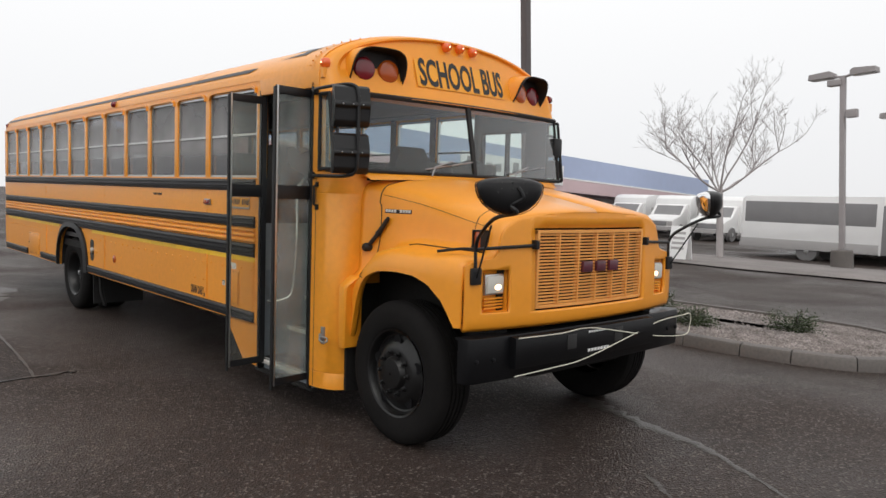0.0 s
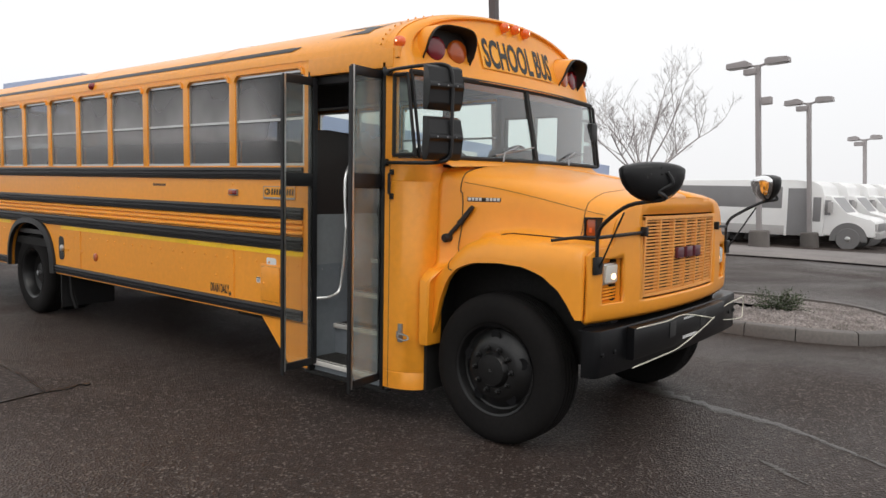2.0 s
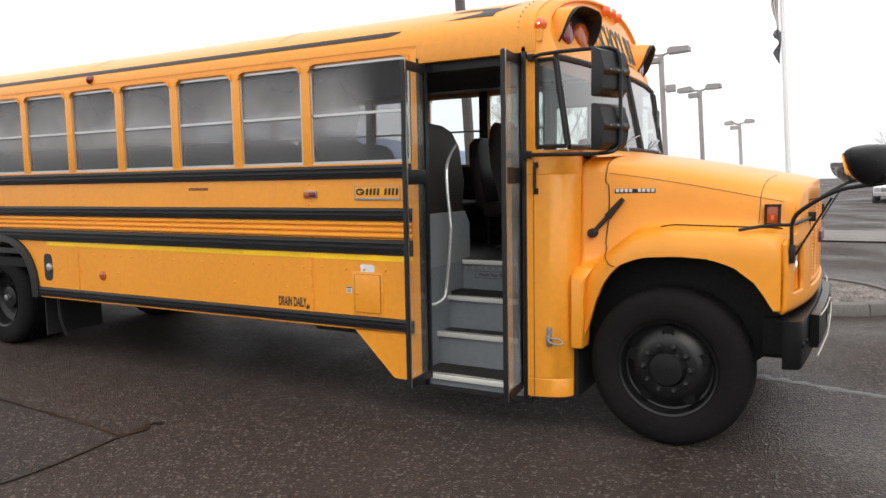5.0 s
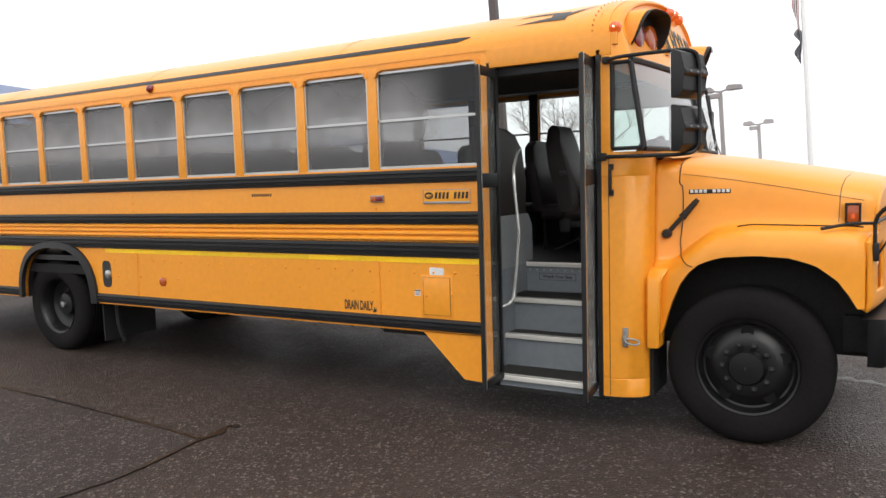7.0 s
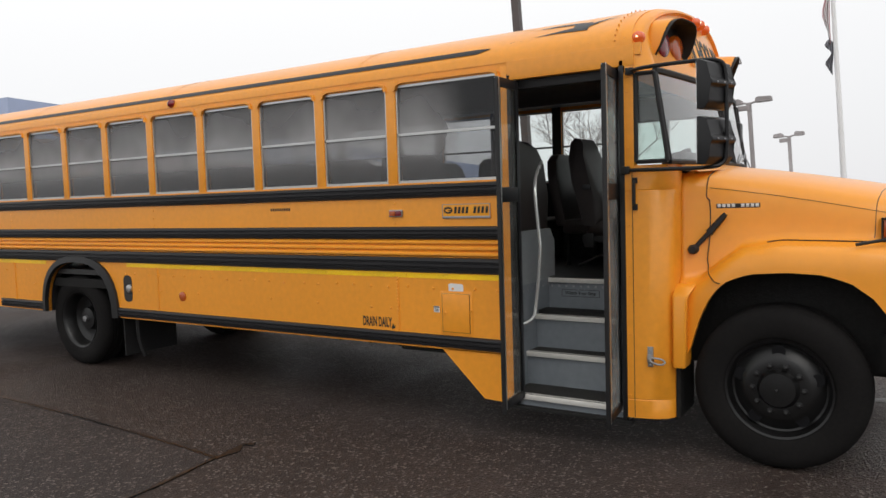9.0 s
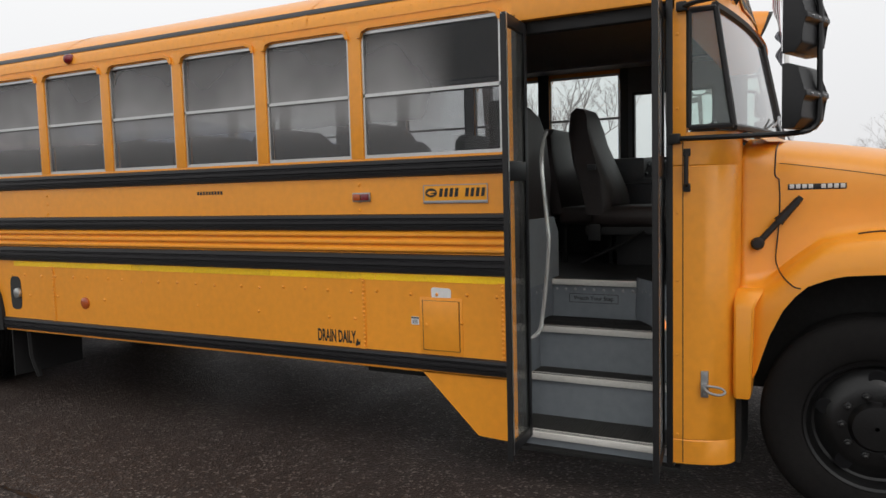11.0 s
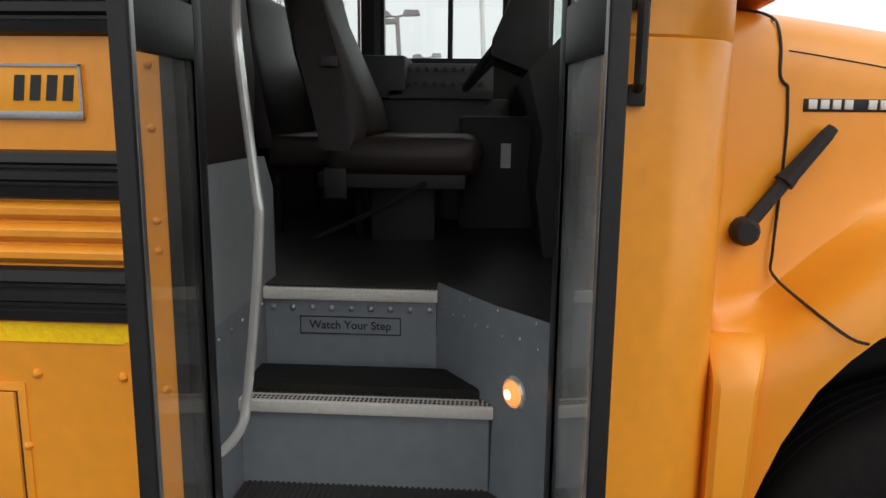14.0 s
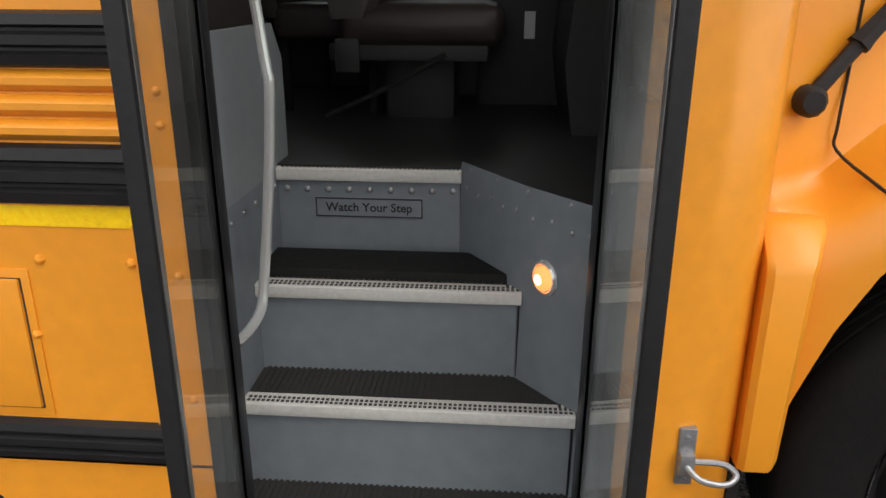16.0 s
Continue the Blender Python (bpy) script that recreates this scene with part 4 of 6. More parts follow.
# headlamps in their recesses, with a small louvre below
for side in (0, 1):
    def hx(x):
        return W - x if side else x
    y = nose_at(0.37, 1.2)
    bm = B()
    a = [(hx(HX0), HZ0), (hx(HX1), HZ0), (hx(HX1), HZ1), (hx(HX0), HZ1)]
    shrink = lambda k: [(hx(0.37) + (x - hx(0.37)) * k, 1.2 + (z - 1.2) * k) for x, z in a]
    loft(bm, [[(x, nose_at(x, z), z) for x, z in a], [(x, y + 0.03, z) for x, z in shrink(0.93)], [(x, y + 0.035, z) for x, z in shrink(0.2)]])
    bez = part("headlamp_bezel", bm, HOODY, bus)
    bm = B()
    box(bm, hx(0.375) - 0.088, hx(0.375) + 0.088, y + 0.0, y + 0.03, 1.165, 1.30, 0.014)
    part("lamp_frame", bm, ALU, bez)
    bm = B()
    box(bm, hx(0.375) - 0.076, hx(0.375) + 0.076, y - 0.012, y + 0.02, 1.176, 1.289, 0.012)
    lens = part("headlamp_lens", bm, HEADL, bez, "lit square sealed-beam headlamp")
    bm = B()
    lathe(bm, [(-0.0115, 0.026), (-0.014, 0.018), (-0.0145, 0.004)], (hx(0.395), y, 1.215), 14, "y")
    bm.transform(Matrix.Translation((hx(0.395), 0, 1.215)) @ Matrix.Diagonal((1.3, 1, 0.8, 1)) @ Matrix.Translation((-hx(0.395), 0, -1.215)))
    core = new("glow", finish(bm, "glow", LITCORE))
    core.parent = bez
    for k in range(4):
        bm = B()
        box(bm, hx(0.375) - 0.085, hx(0.375) + 0.085, y + 0.004, y + 0.03, 1.075 + k * 0.02, 1.087 + k * 0.02, 0.003)
        part("louvre", bm, HOODY, bez)
    bm = B()
    box(bm, min(hx(0.328), hx(0.42)), max(hx(0.328), hx(0.42)), -1.375, -1.305, 1.455, 1.565, 0.018)
    ind = part("side_indicator", bm, AMBERL, bus, "amber side indicator in a dark frame")
    bm = B()
    box(bm, min(hx(0.325), hx(0.330)), max(hx(0.325), hx(0.330)), -1.350, -1.332, 1.480, 1.510)
    part("glow", bm, LITAMB, ind)
    bm = B()
    for q in ((-1.383, -1.297, 1.563, 1.573), (-1.383, -1.297, 1.447, 1.457), (-1.383, -1.375, 1.447, 1.573), (-1.305, -1.297, 1.447, 1.573)):
        box(bm, min(hx(0.32), hx(0.42)), max(hx(0.32), hx(0.42)), *q)
    part("frame", bm, RUBBER, ind)

# bumper: a deep channel with short returns, and a raised plate bolted across its middle
def bumper_y(x):
    return -1.575 + 0.045 * ((x - C) / 1.21) ** 2


bm = B()
rings = []
for x, back in ((0.098, 0.085), (0.105, 0.03), (0.118, 0.012), (0.15, 0.0), (0.45, 0.0), (0.9, 0.0), (C, 0.0), (W - 0.9, 0.0), (W - 0.45, 0.0), (W - 0.15, 0.0), (W - 0.118, 0.012), (W - 0.105, 0.03), (W - 0.098, 0.085)):
    y = bumper_y(x) + back
    rings.append([(x, bumper_y(x) + 0.10, 0.630), (x, y + 0.006, 0.630), (x, y, 0.640), (x, y, 0.900), (x, y + 0.006, 0.912), (x, bumper_y(x) + 0.13, 0.912), (x, bumper_y(x) + 0.13, 0.902), (x, y + 0.014, 0.898), (x, y + 0.014, 0.642), (x, bumper_y(x) + 0.10, 0.640)])
loft(bm, rings, True, True)
bumper = part("front_bumper", bm, BUMPER, bus, "black painted steel channel bumper")
bm = B()
rings = []
for x in np.linspace(0.44, W - 0.62, 9):
    y = bumper_y(x) - 0.004
    rings.append([(x, y, 0.70), (x, y - 0.045, 0.703), (x, y - 0.050, 0.712), (x, y - 0.050, 0.893), (x, y - 0.045, 0.902), (x, y, 0.905)])
loft(bm, rings, True, True)
front_plate = part("face_plate", bm, BUMPER, bumper, "raised black steel plate")
for x in (0.98, 1.52):
    bm = B()
    y = bumper_y(x) - 0.054
    box(bm, x - 0.05, x + 0.05, y - 0.004, y + 0.004, 0.775, 0.875, 0.002)
    part("tow_opening", bm, INNER, front_plate)
for x in (0.16, 0.30, W - 0.30, W - 0.16):
    bm = B()
    lathe(bm, [(0.0, 0.016), (-0.008, 0.015), (-0.011, 0.008)], (x, bumper_y(x), 0.77), 8, "y")
    part("bolt", bm, BUMPER, bumper)
bm = B()
for i in range(7):
    y = bumper_y(1.2) - 0.056
    box(bm, 1.16 + i * 0.036, 1.185 + i * 0.036, y - 0.001, y + 0.003, 0.735, 0.755)
    box(bm, 1.16 + i * 0.028, 1.18 + i * 0.028, y - 0.001, y + 0.003, 0.868, 0.882)
tagged(part("bumper_lettering", bm, WHITE, bumper, "small white stencilled bars"), kind="stuff")
bm = B()
tube(bm, smooth_path([(0.46, bumper_y(0.46) - 0.058, 0.90), (0.85, bumper_y(0.85) - 0.062, 0.895), (1.15, bumper_y(1.15) - 0.064, 0.905), (1.6, bumper_y(1.6) - 0.062, 0.83), (2.1, bumper_y(2.1) - 0.03, 0.74), (2.55, -1.57, 0.70), (2.68, -1.54, 0.755), (2.66, -1.55, 0.86), (2.5, -1.575, 0.87), (2.1, bumper_y(2.1) - 0.03, 0.85), (1.6, bumper_y(1.6) - 0.062, 0.78), (1.1, bumper_y(1.1) - 0.062, 0.69), (0.8, bumper_y(0.8) - 0.056, 0.67), (0.44, bumper_y(0.44) - 0.05, 0.655)], 6), 0.0042, 6)
part("bumper_rope", bm, CORD, bumper, "pale rope looped round the bumper")


def chassis_part(name, boxes, bev=0.0):
    for q in boxes:
        bm = B()
        box(bm, *q, bev)
        part(name, bm, CHASSIS, bus)


chassis_part("frame_rail", [(0.55, 0.72, -1.50, 9.7, 0.62, 0.88), (W - 0.72, W - 0.55, -1.50, 9.7, 0.62, 0.88)], 0.01)
chassis_part("cross_member", [(0.72, W - 0.72, y - 0.06, y + 0.06, 0.66, 0.84) for y in (2.9, 4.9, 7.6, 9.2)], 0.01)
chassis_part("front_axle", [(0.35, W - 0.35, -0.86, -0.74, 0.46, 0.58)], 0.02)
chassis_part("rear_axle", [(0.4, W - 0.4, 6.17, 6.33, 0.45, 0.62)], 0.03)
chassis_part("floor_pan", [(0.05, W - 0.05, 1.0, 9.8, 0.92, 1.01)])
chassis_part("fuel_tank", [(W - 0.85, W - 0.16, 3.0, 4.7, 0.42, 0.82)], 0.06)
chassis_part("battery_tray", [(0.06, 0.5, 1.3, 1.95, 0.585, 0.66)], 0.02)
chassis_part("engine", [(0.75, W - 0.75, -1.45, -0.15, 0.55, 1.5)], 0.08)
for side in (0, 1):
    fx2 = (lambda x: W - x) if side else (lambda x: x)
    lo, hi = (lambda a, b: min(fx2(a), fx2(b))), (lambda a, b: max(fx2(a), fx2(b)))
    chassis_part("wheel_liner", [(lo(0.42, 0.52), hi(0.42, 0.52), -1.45, -0.2, 0.62, 1.40), (lo(0.12, 0.52), hi(0.12, 0.52), -1.34, -0.62, 1.33, 1.36),
                                 (lo(0.05, 0.75), hi(0.05, 0.75), 5.55, 6.72, 1.19, 1.24), (lo(0.70, 0.75), hi(0.70, 0.75), 5.55, 6.72, 0.7, 1.24)])
    chassis_part("splash_guard", [(lo(0.13, 0.5), hi(0.13, 0.5), -0.195, -0.17, 0.30, 1.1)])
    chassis_part("bumper_bracket", [(lo(0.35, 0.47), hi(0.35, 0.47), -1.50, -1.3, 0.66, 0.88)])
for y in (2.0, 2.3, 2.62, 2.95):
    bm = B()
    lathe(bm, [(0, 0.03), (0.3, 0.035)], (0.12, y, 0.625), 10)
    part("under_hose", bm, CHASSIS, bus)


# ---- wheels ----
def wheel(x, y, inward, deep, name="wheel"):
    """inward: +1 when the wheel's inner side is towards +x; deep: rear wheels with a dished disc."""
    R, wdt = 0.50, 0.28
    hub = new("wheel")
    hub.parent, hub.location, hub.scale = bus, (x, y, R + 0.055), (1, R / 0.525, R / 0.525)
    hub.empty_display_size = 0.1
    s = inward
    bm = B()
    prof = [(0.05, 0.30), (0.012, 0.318), (0.0, 0.335), (-0.006, 0.38), (-0.010, 0.43), (-0.004, 0.47), (0.012, 0.500), (0.03, 0.516), (0.05, 0.523)]
    for k in range(1, 5):
        c = 0.05 + (wdt - 0.10) * k / 5
        prof += [(c - 0.008, 0.525), (c - 0.007, 0.512), (c + 0.007, 0.512), (c + 0.008, 0.525)]
    prof += [(wdt - 0.05, 0.523), (wdt - 0.02, 0.51), (wdt, 0.47), (wdt, 0.36), (wdt - 0.03, 0.30)]
    lathe(bm, [(s * a, r) for a, r in prof], (0, 0, 0), 64, caps=False)
    part("tyre", bm, TYRE, hub, "worn black truck tyre")
    bm = B()
    d = 0.11 if deep else 0.0
    if deep:
        rim = [(0.03, 0.30), (0.0, 0.322), (0.006, 0.308), (0.03, 0.292), (0.13, 0.275), (0.15, 0.24), (0.165, 0.20), (0.16, 0.14), (0.14, 0.13), (0.10, 0.12), (0.095, 0.09), (0.09, 0.01)]
    else:
        rim = [(0.03, 0.30), (0.0, 0.322), (0.006, 0.308), (0.03, 0.295), (0.055, 0.285), (0.06, 0.272), (0.035, 0.235), (0.012, 0.205), (0.004, 0.185), (0.006, 0.125), (-0.015, 0.115), (-0.030, 0.105), (-0.034, 0.06), (-0.036, 0.01)]
    lathe(bm, [(s * a, r) for a, r in rim], (0, 0, 0), 48, caps=False)
    disc = part("rim", bm, RIM, hub, "black painted steel disc wheel")
    if not deep:
        for k in range(5):
            a = 2 * math.pi * (k + 0.25) / 5
            bm = B()
            lathe(bm, [(0.0, 0.040), (-0.003, 0.041), (-0.004, 0.036), (0.004, 0.001)], (0, 0, 0), 18)
            bm.transform(Matrix.Translation((s * 0.028, 0.236 * math.cos(a), 0.236 * math.sin(a))) @ Euler((0, 0, 0)).to_matrix().to_4x4() @ Matrix.Diagonal((s, 1, 1, 1)))
            part("hand_hole", bm, BUMPER, disc)
        for k in range(10):
            a = 2 * math.pi * k / 10
            bm = B()
            lathe(bm, [(0.01, 0.021), (-0.012, 0.02), (-0.014, 0.013), (-0.032, 0.012), (-0.036, 0.006)], (0, 0, 0), 8)
            bm.transform(Matrix.Translation((s * 0.004, 0.152 * math.cos(a), 0.152 * math.sin(a))) @ Matrix.Diagonal((s, 1, 1, 1)))
            part("wheel_nut", bm, RIM, disc)
    if deep:
        bm = B()
        lathe(bm, [(0.10, 0.035), (0.06, 0.033), (0.055, 0.01)], (0, 0, 0), 14)
        bm.transform(Matrix.Diagonal((s, 1, 1, 1)))
        part("hub_cap", bm, STEEL, disc)


wheel(0.125, -0.775, 1, False)
wheel(W - 0.125, -0.775, -1, False)
for x, s in ((0.06, 1), (0.40, 1), (W - 0.06, -1), (W - 0.40, -1)):
    wheel(x, 6.27, s, True)
bm = B()
box(bm, 0.08, 0.72, 5.50, 5.515, 0.22, 0.9)
tube(bm, [(0.10, 5.3, 0.62), (0.12, 5.32, 0.40), (0.16, 5.30, 0.22)], 0.025, 6)
part("mud_flap", bm, RUBBER, bus)

# driver's sliding window and lining on the far side
bm = B()
for q in ((0.10, 0.24, 1.885, 2.66), (0.89, 0.93, 1.885, 2.66)):
    box(bm, W - 0.05, W, *q)
box(bm, W - 0.05, W, 0.24, 0.89, 2.45, 2.66)
part("driver_window_surround", bm, YELLOW, bus)
bm = B()
for q in ((0.0, 0.24, 1.885, 2.66), (0.89, 0.935, 1.885, 2.66), (0.24, 0.89, 2.45, 2.66)):
    box(bm, W - 0.076, W - 0.0705, *q)
part("driver_window_trim", bm, DASH, bus, "grey trim round the driver's window")
bm = B()
for q in ((0.24, 0.89, 1.885, 1.91), (0.24, 0.89, 2.43, 2.45), (0.24, 0.26, 1.91, 2.43), (0.87, 0.89, 1.91, 2.43), (0.515, 0.54, 1.91, 2.43)):
    box(bm, W - 0.07, W - 0.02, *q)
dw = part("driver_window", bm, BLACK, bus, "black-framed sliding driver's window")
for a, b, x in ((0.26, 0.515, 0.05), (0.54, 0.87, 0.04)):
    bm = B()
    box(bm, W - x - 0.004, W - x, a, b, 1.91, 2.43)
    pane = part("pane", bm, GLASS, dw)
    pane.visible_shadow = False
for x, y0 in ((0.036, 0.98), (W - 0.046, 0.10)):
    for ya, yb, zb in ((y0, 5.45, 1.06), (5.45, 6.82, 1.25), (6.82, 9.86, 1.06)):
        bm = B()
        box(bm, x, x + 0.01, ya, yb, zb, 1.882)
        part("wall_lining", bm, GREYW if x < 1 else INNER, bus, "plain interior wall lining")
bm = B()
box(bm, 0.03, 0.30, 0.10, 9.8, 2.655, 2.67)
box(bm, W - 0.30, W - 0.03, 0.10, 9.8, 2.655, 2.67)
box(bm, 0.25, W - 0.25, 0.06, 0.10, 2.56, 2.85)
part("header_lining", bm, GREY, bus, "grey lining over the windows and door")
# floor
bm = B()
box(bm, 0.04, W - 0.04, 0.99, 9.86, 1.06, 1.115)
box(bm, 0.762, W - 0.04, -0.12, 0.99, 1.06, 1.115)
prism(bm, [(0.10, 0.10), (0.33, 0.132), (0.50, 0.278), (0.762, 0.45), (0.762, -0.12), (0.10, -0.12)], "z", 1.06, 1.115)
part("bus_floor", bm, FLOORM, bus, "black rubber bus floor")

# ---- entrance steps ----
def rwall(x):
    """The slanted front wall of the stepwell: its y at x."""
    return interp(-x, [(0.0, 0.105), (-0.10, 0.11), (-0.33, 0.142), (-0.50, 0.288), (-0.74, 0.448), (-0.86, 0.515), (-1.2, 0.70)])


RW = [0.02, 0.10, 0.20, 0.33, 0.40, 0.50, 0.62, 0.70, 0.757]
bm = B()
loft(bm, [[(x, rwall(x), z) for x in RW] for z in (0.27, 0.6, 0.9, 1.115)], False)
loft(bm, [[(x, rwall(x) - 0.004 * k, 1.115 + 0.02 * k) for x in RW[1:]] for k in (0, 1)], False)
wall_r = part("stepwell_wall", bm, GREY, bus, "grey painted stepwell wall with rivets")
bm = B()
box(bm, 0.02, 1.0, 0.985, 1.0, 0.27, 1.10)
part("stepwell_wall", bm, GREY, bus)
bm = B()
prism(bm, [(0.04, 1.10), (0.88, 1.10), (0.88, 1.40), (0.80, 1.50), (0.04, 1.50)], "y", 0.985, 1.01)
part("kick_panel", bm, KICK, bus, "light grey kick panel beside the steps")
levels = [(0.03, 0.358), (0.318, 0.603), (0.488, 0.855), (0.742, 1.110)]
risers = [0.06, 0.338, 0.508, 0.757]
for k, (nose, z) in enumerate(levels):
    nxt = risers[k + 1] if k < 3 else 1.02
    y0, y1 = rwall(nose) + 0.006, 0.983
    if k == 0:
        y0 = 0.13
    bm = B()
    prism(bm, [(nose + 0.02, y0), (nose + 0.02, y1), (nxt + 0.01, y1), (nxt + 0.01, rwall(nxt) + 0.004)], "z", z - 0.022, z - 0.004)
    step = part("step", bm, TREAD, bus, "black ribbed step tread")
    # ribs across the tread
    bm = B()
    for y in np.arange(y0 + 0.02, y1 - 0.01, 0.016):
        xe = nxt + 0.006
        while xe > nose + 0.05 and rwall(xe) > y - 0.004:
            xe -= 0.02
        box(bm, nose + 0.052, xe, y - 0.004, y + 0.004, z - 0.006, z + 0.0005)
    ribs = part("tread_ribs", bm, TREAD, step)
    tagged(ribs, kind="stuff")
    # white nosing with a knurled top
    bm = B()
    prism(bm, [(nose, z - 0.036), (nose - 0.004, z - 0.030), (nose - 0.004, z - 0.003), (nose, z), (nose + 0.05, z), (nose + 0.05, z - 0.012), (nose + 0.012, z - 0.012), (nose + 0.012, z - 0.036)], "y", y0, y1)
    part("nosing", bm, NOSE, step, "worn white aluminium step nosing")
    bm = B()
    for y in np.arange(y0 + 0.01, y1 - 0.01, 0.0125):
        for x in (nose + 0.012, nose + 0.028):
            box(bm, x - 0.0045, x + 0.0045, y - 0.0038, y + 0.0038, z - 0.001, z + 0.0015)
    knurl = part("knurl", bm, TREAD, step)
    tagged(knurl, kind="stuff")
    # riser
    rx = risers[k]
    bm = B()
    zb = 0.27 if k == 0 else levels[k - 1][1] - 0.01
    box(bm, rx, rx + 0.012, rwall(rx) + 0.002 if k else 0.13, 0.984, zb, z - 0.02)
    part("riser", bm, GREY, bus, "grey painted step riser")
    if k in (1, 2):
        bm = B()
        tube(bm, [(rx - 0.002, rwall(nose) + 0.012, zb + 0.01), (nose + 0.01, rwall(nose) + 0.012, z - 0.035)], 0.003, 5)
        part("riser_joint", bm, BLACK, bus)
bm = B()
for i in range(9):
    lathe(bm, [(0.002, 0.0105), (-0.004, 0.009), (-0.007, 0.003)], (0.757, 0.478 + i * 0.060, 1.046), 8)
tagged(part("riser_rivets", bm, STEEL, bus), kind="stuff")
bm = B()
for i in range(15):
    x = 0.12 + i * 0.05
    lathe(bm, [(0.0, 0.008), (0.004, 0.0065), (0.006, 0.002)], (x, rwall(x), 1.068 - 0.01 * (i % 2)), 8, "y")
for i in range(6):
    x = 0.16 + i * 0.11
    lathe(bm, [(0.0, 0.008), (0.004, 0.0065), (0.006, 0.002)], (x, rwall(x) - 0.004, 1.122), 8, "y")
for i in range(9):
    lathe(bm, [(0.0, 0.008), (-0.004, 0.0065), (-0.006, 0.002)], (0.10 + i * 0.09, 0.985, 1.06), 8, "y")
tagged(part("wall_rivets", bm, STEEL, bus), kind="stuff")
# notice on the top riser
bm = B()
box(bm, 0.7545, 0.7565, 0.568, 0.874, 0.967, 1.019)
notice = part("step_notice", bm, GREY, bus, "grey notice with a black border")
bm = B()
for q in ((0.566, 0.876, 1.018, 1.021), (0.566, 0.876, 0.965, 0.968), (0.566, 0.569, 0.965, 1.021), (0.873, 0.876, 0.965, 1.021)):
    box(bm, 0.753, 0.7555, *q)
part("border", bm, INK, notice)
text_part("notice_words", "Watch Your Step", 0.036, side_text(0.754, 0.721, 0.993), INK, notice, 0.0006, 0.252, "", 0.0006)
# step lamp on the slanted wall
m = Matrix.Translation((0.432, rwall(0.432), 0.920)) @ Euler((0, 0, math.atan2(0.15, 0.20))).to_matrix().to_4x4()
bm = B()
lathe(bm, [(0.0, 0.046), (0.006, 0.044), (0.010, 0.038), (0.006, 0.034)], (0, 0, 0), 24, "y")
bm.transform(m)
sl = part("step_lamp", bm, CHROME, bus, "round step lamp in a chrome ring")
bm = B()
lathe(bm, [(0.004, 0.033), (0.016, 0.030), (0.024, 0.018), (0.026, 0.005)], (0, 0, 0), 20, "y")
bm.transform(m)
part("lamp_lens", bm, STEPGLOW, sl, "glowing warm lamp lens")
bm = B()
lathe(bm, [(0.0235, 0.015), (0.028, 0.010), (0.029, 0.003)], (0, 0, 0), 16, "y")
bm.transform(m)
part("bulb", bm, LITCORE, sl)
# grab rail
bm = B()
tube(bm, smooth_path([(0.62, 0.965, 2.02), (0.50, 0.945, 1.95), (0.36, 0.905, 1.80), (0.33, 0.862, 1.45), (0.325, 0.855, 1.38), (0.325, 0.875, 1.15), (0.315, 0.90, 0.93), (0.28, 0.905, 0.865), (0.20, 0.93, 0.835), (0.12, 0.985, 0.83)], 5), 0.0125, 10)
part("grab_rail", bm, CHROME, bus, "bent polished steel grab rail")

# ---- folding door leaves, standing open ----
for hx0, hy, oy in ((0.05, 0.168, 0.129), (0.03, 0.872, 0.852)):
    hinge, outer = Vector((hx0, hy, 0)), Vector((-0.308, oy, 0))
    d = outer - hinge
    L = d.length
    m = Matrix.Translation(hinge) @ Matrix(((d.x / L, -d.y / L, 0, 0), (d.y / L, d.x / L, 0, 0), (0, 0, 1, 0), (0, 0, 0, 1)))
    bm = B()
    z0, z1 = 0.335, 2.545
    for q in ((0.0, 0.045, z0, z1), (L - 0.018, L, z0, z1), (0.045, L - 0.018, z1 - 0.06, z1), (0.045, L - 0.018, z0, z0 + 0.055), (0.045, L - 0.018, 1.725, 1.825)):
        box(bm, q[0], q[1], -0.011, 0.011, q[2], q[3], 0.003)
    bm.transform(m)
    leaf = part("door_leaf", bm, BLACK, bus, "black-framed glazed door leaf folded open")
    bm = B()
    box(bm, L - 0.002, L + 0.013, -0.015, 0.015, z0 - 0.03, z1 - 0.01, 0.006)
    bm.transform(m)
    part("rubber_edge", bm, RUBBER, leaf, "soft black rubber door edge")
    bm = B()
    for s in (-1, 1):
        box(bm, L - 0.017, L - 0.003, s * 0.0125 - 0.002, s * 0.0125 + 0.002, z0, z1, 0.001)
    bm.transform(m)
    part("trim_strip", bm, ALU, leaf, "thin aluminium edge strip")
    for a, b in ((z0 + 0.055, 1.725), (1.825, z1 - 0.06)):
        bm = B()
        box(bm, 0.045, L - 0.018, -0.003, 0.003, a, b)
        bm.transform(m)
        pane = part("pane", bm, MILKYGLASS if hy < 0.5 else DOORGLASS, leaf, "tall milky door glass" if hy < 0.5 else "tall clear door glass")
        pane.visible_shadow = False
bm = B()
box(bm, -0.004, 0.055, 0.108, 0.140, 0.28, 2.60, 0.004)
part("door_jamb", bm, BLACK, bus, "black rubber door jamb")
bm = B()
box(bm, -0.004, 0.055, 0.905, 0.935, 0.28, 2.60, 0.006)
part("door_jamb", bm, BLACK, bus)
bm = B()
box(bm, -0.004, 0.05, 0.04, 0.93, 2.560, 2.69, 0.006)
part("door_lintel", bm, YELLOW, bus)
bm = B()
box(bm, 0.06, 0.12, 0.12, 0.90, 2.50, 2.62, 0.01)
tube(bm, [(0.08, 0.15, 2.52), (0.14, 0.5, 2.55), (0.08, 0.85, 2.52)], 0.012, 6)
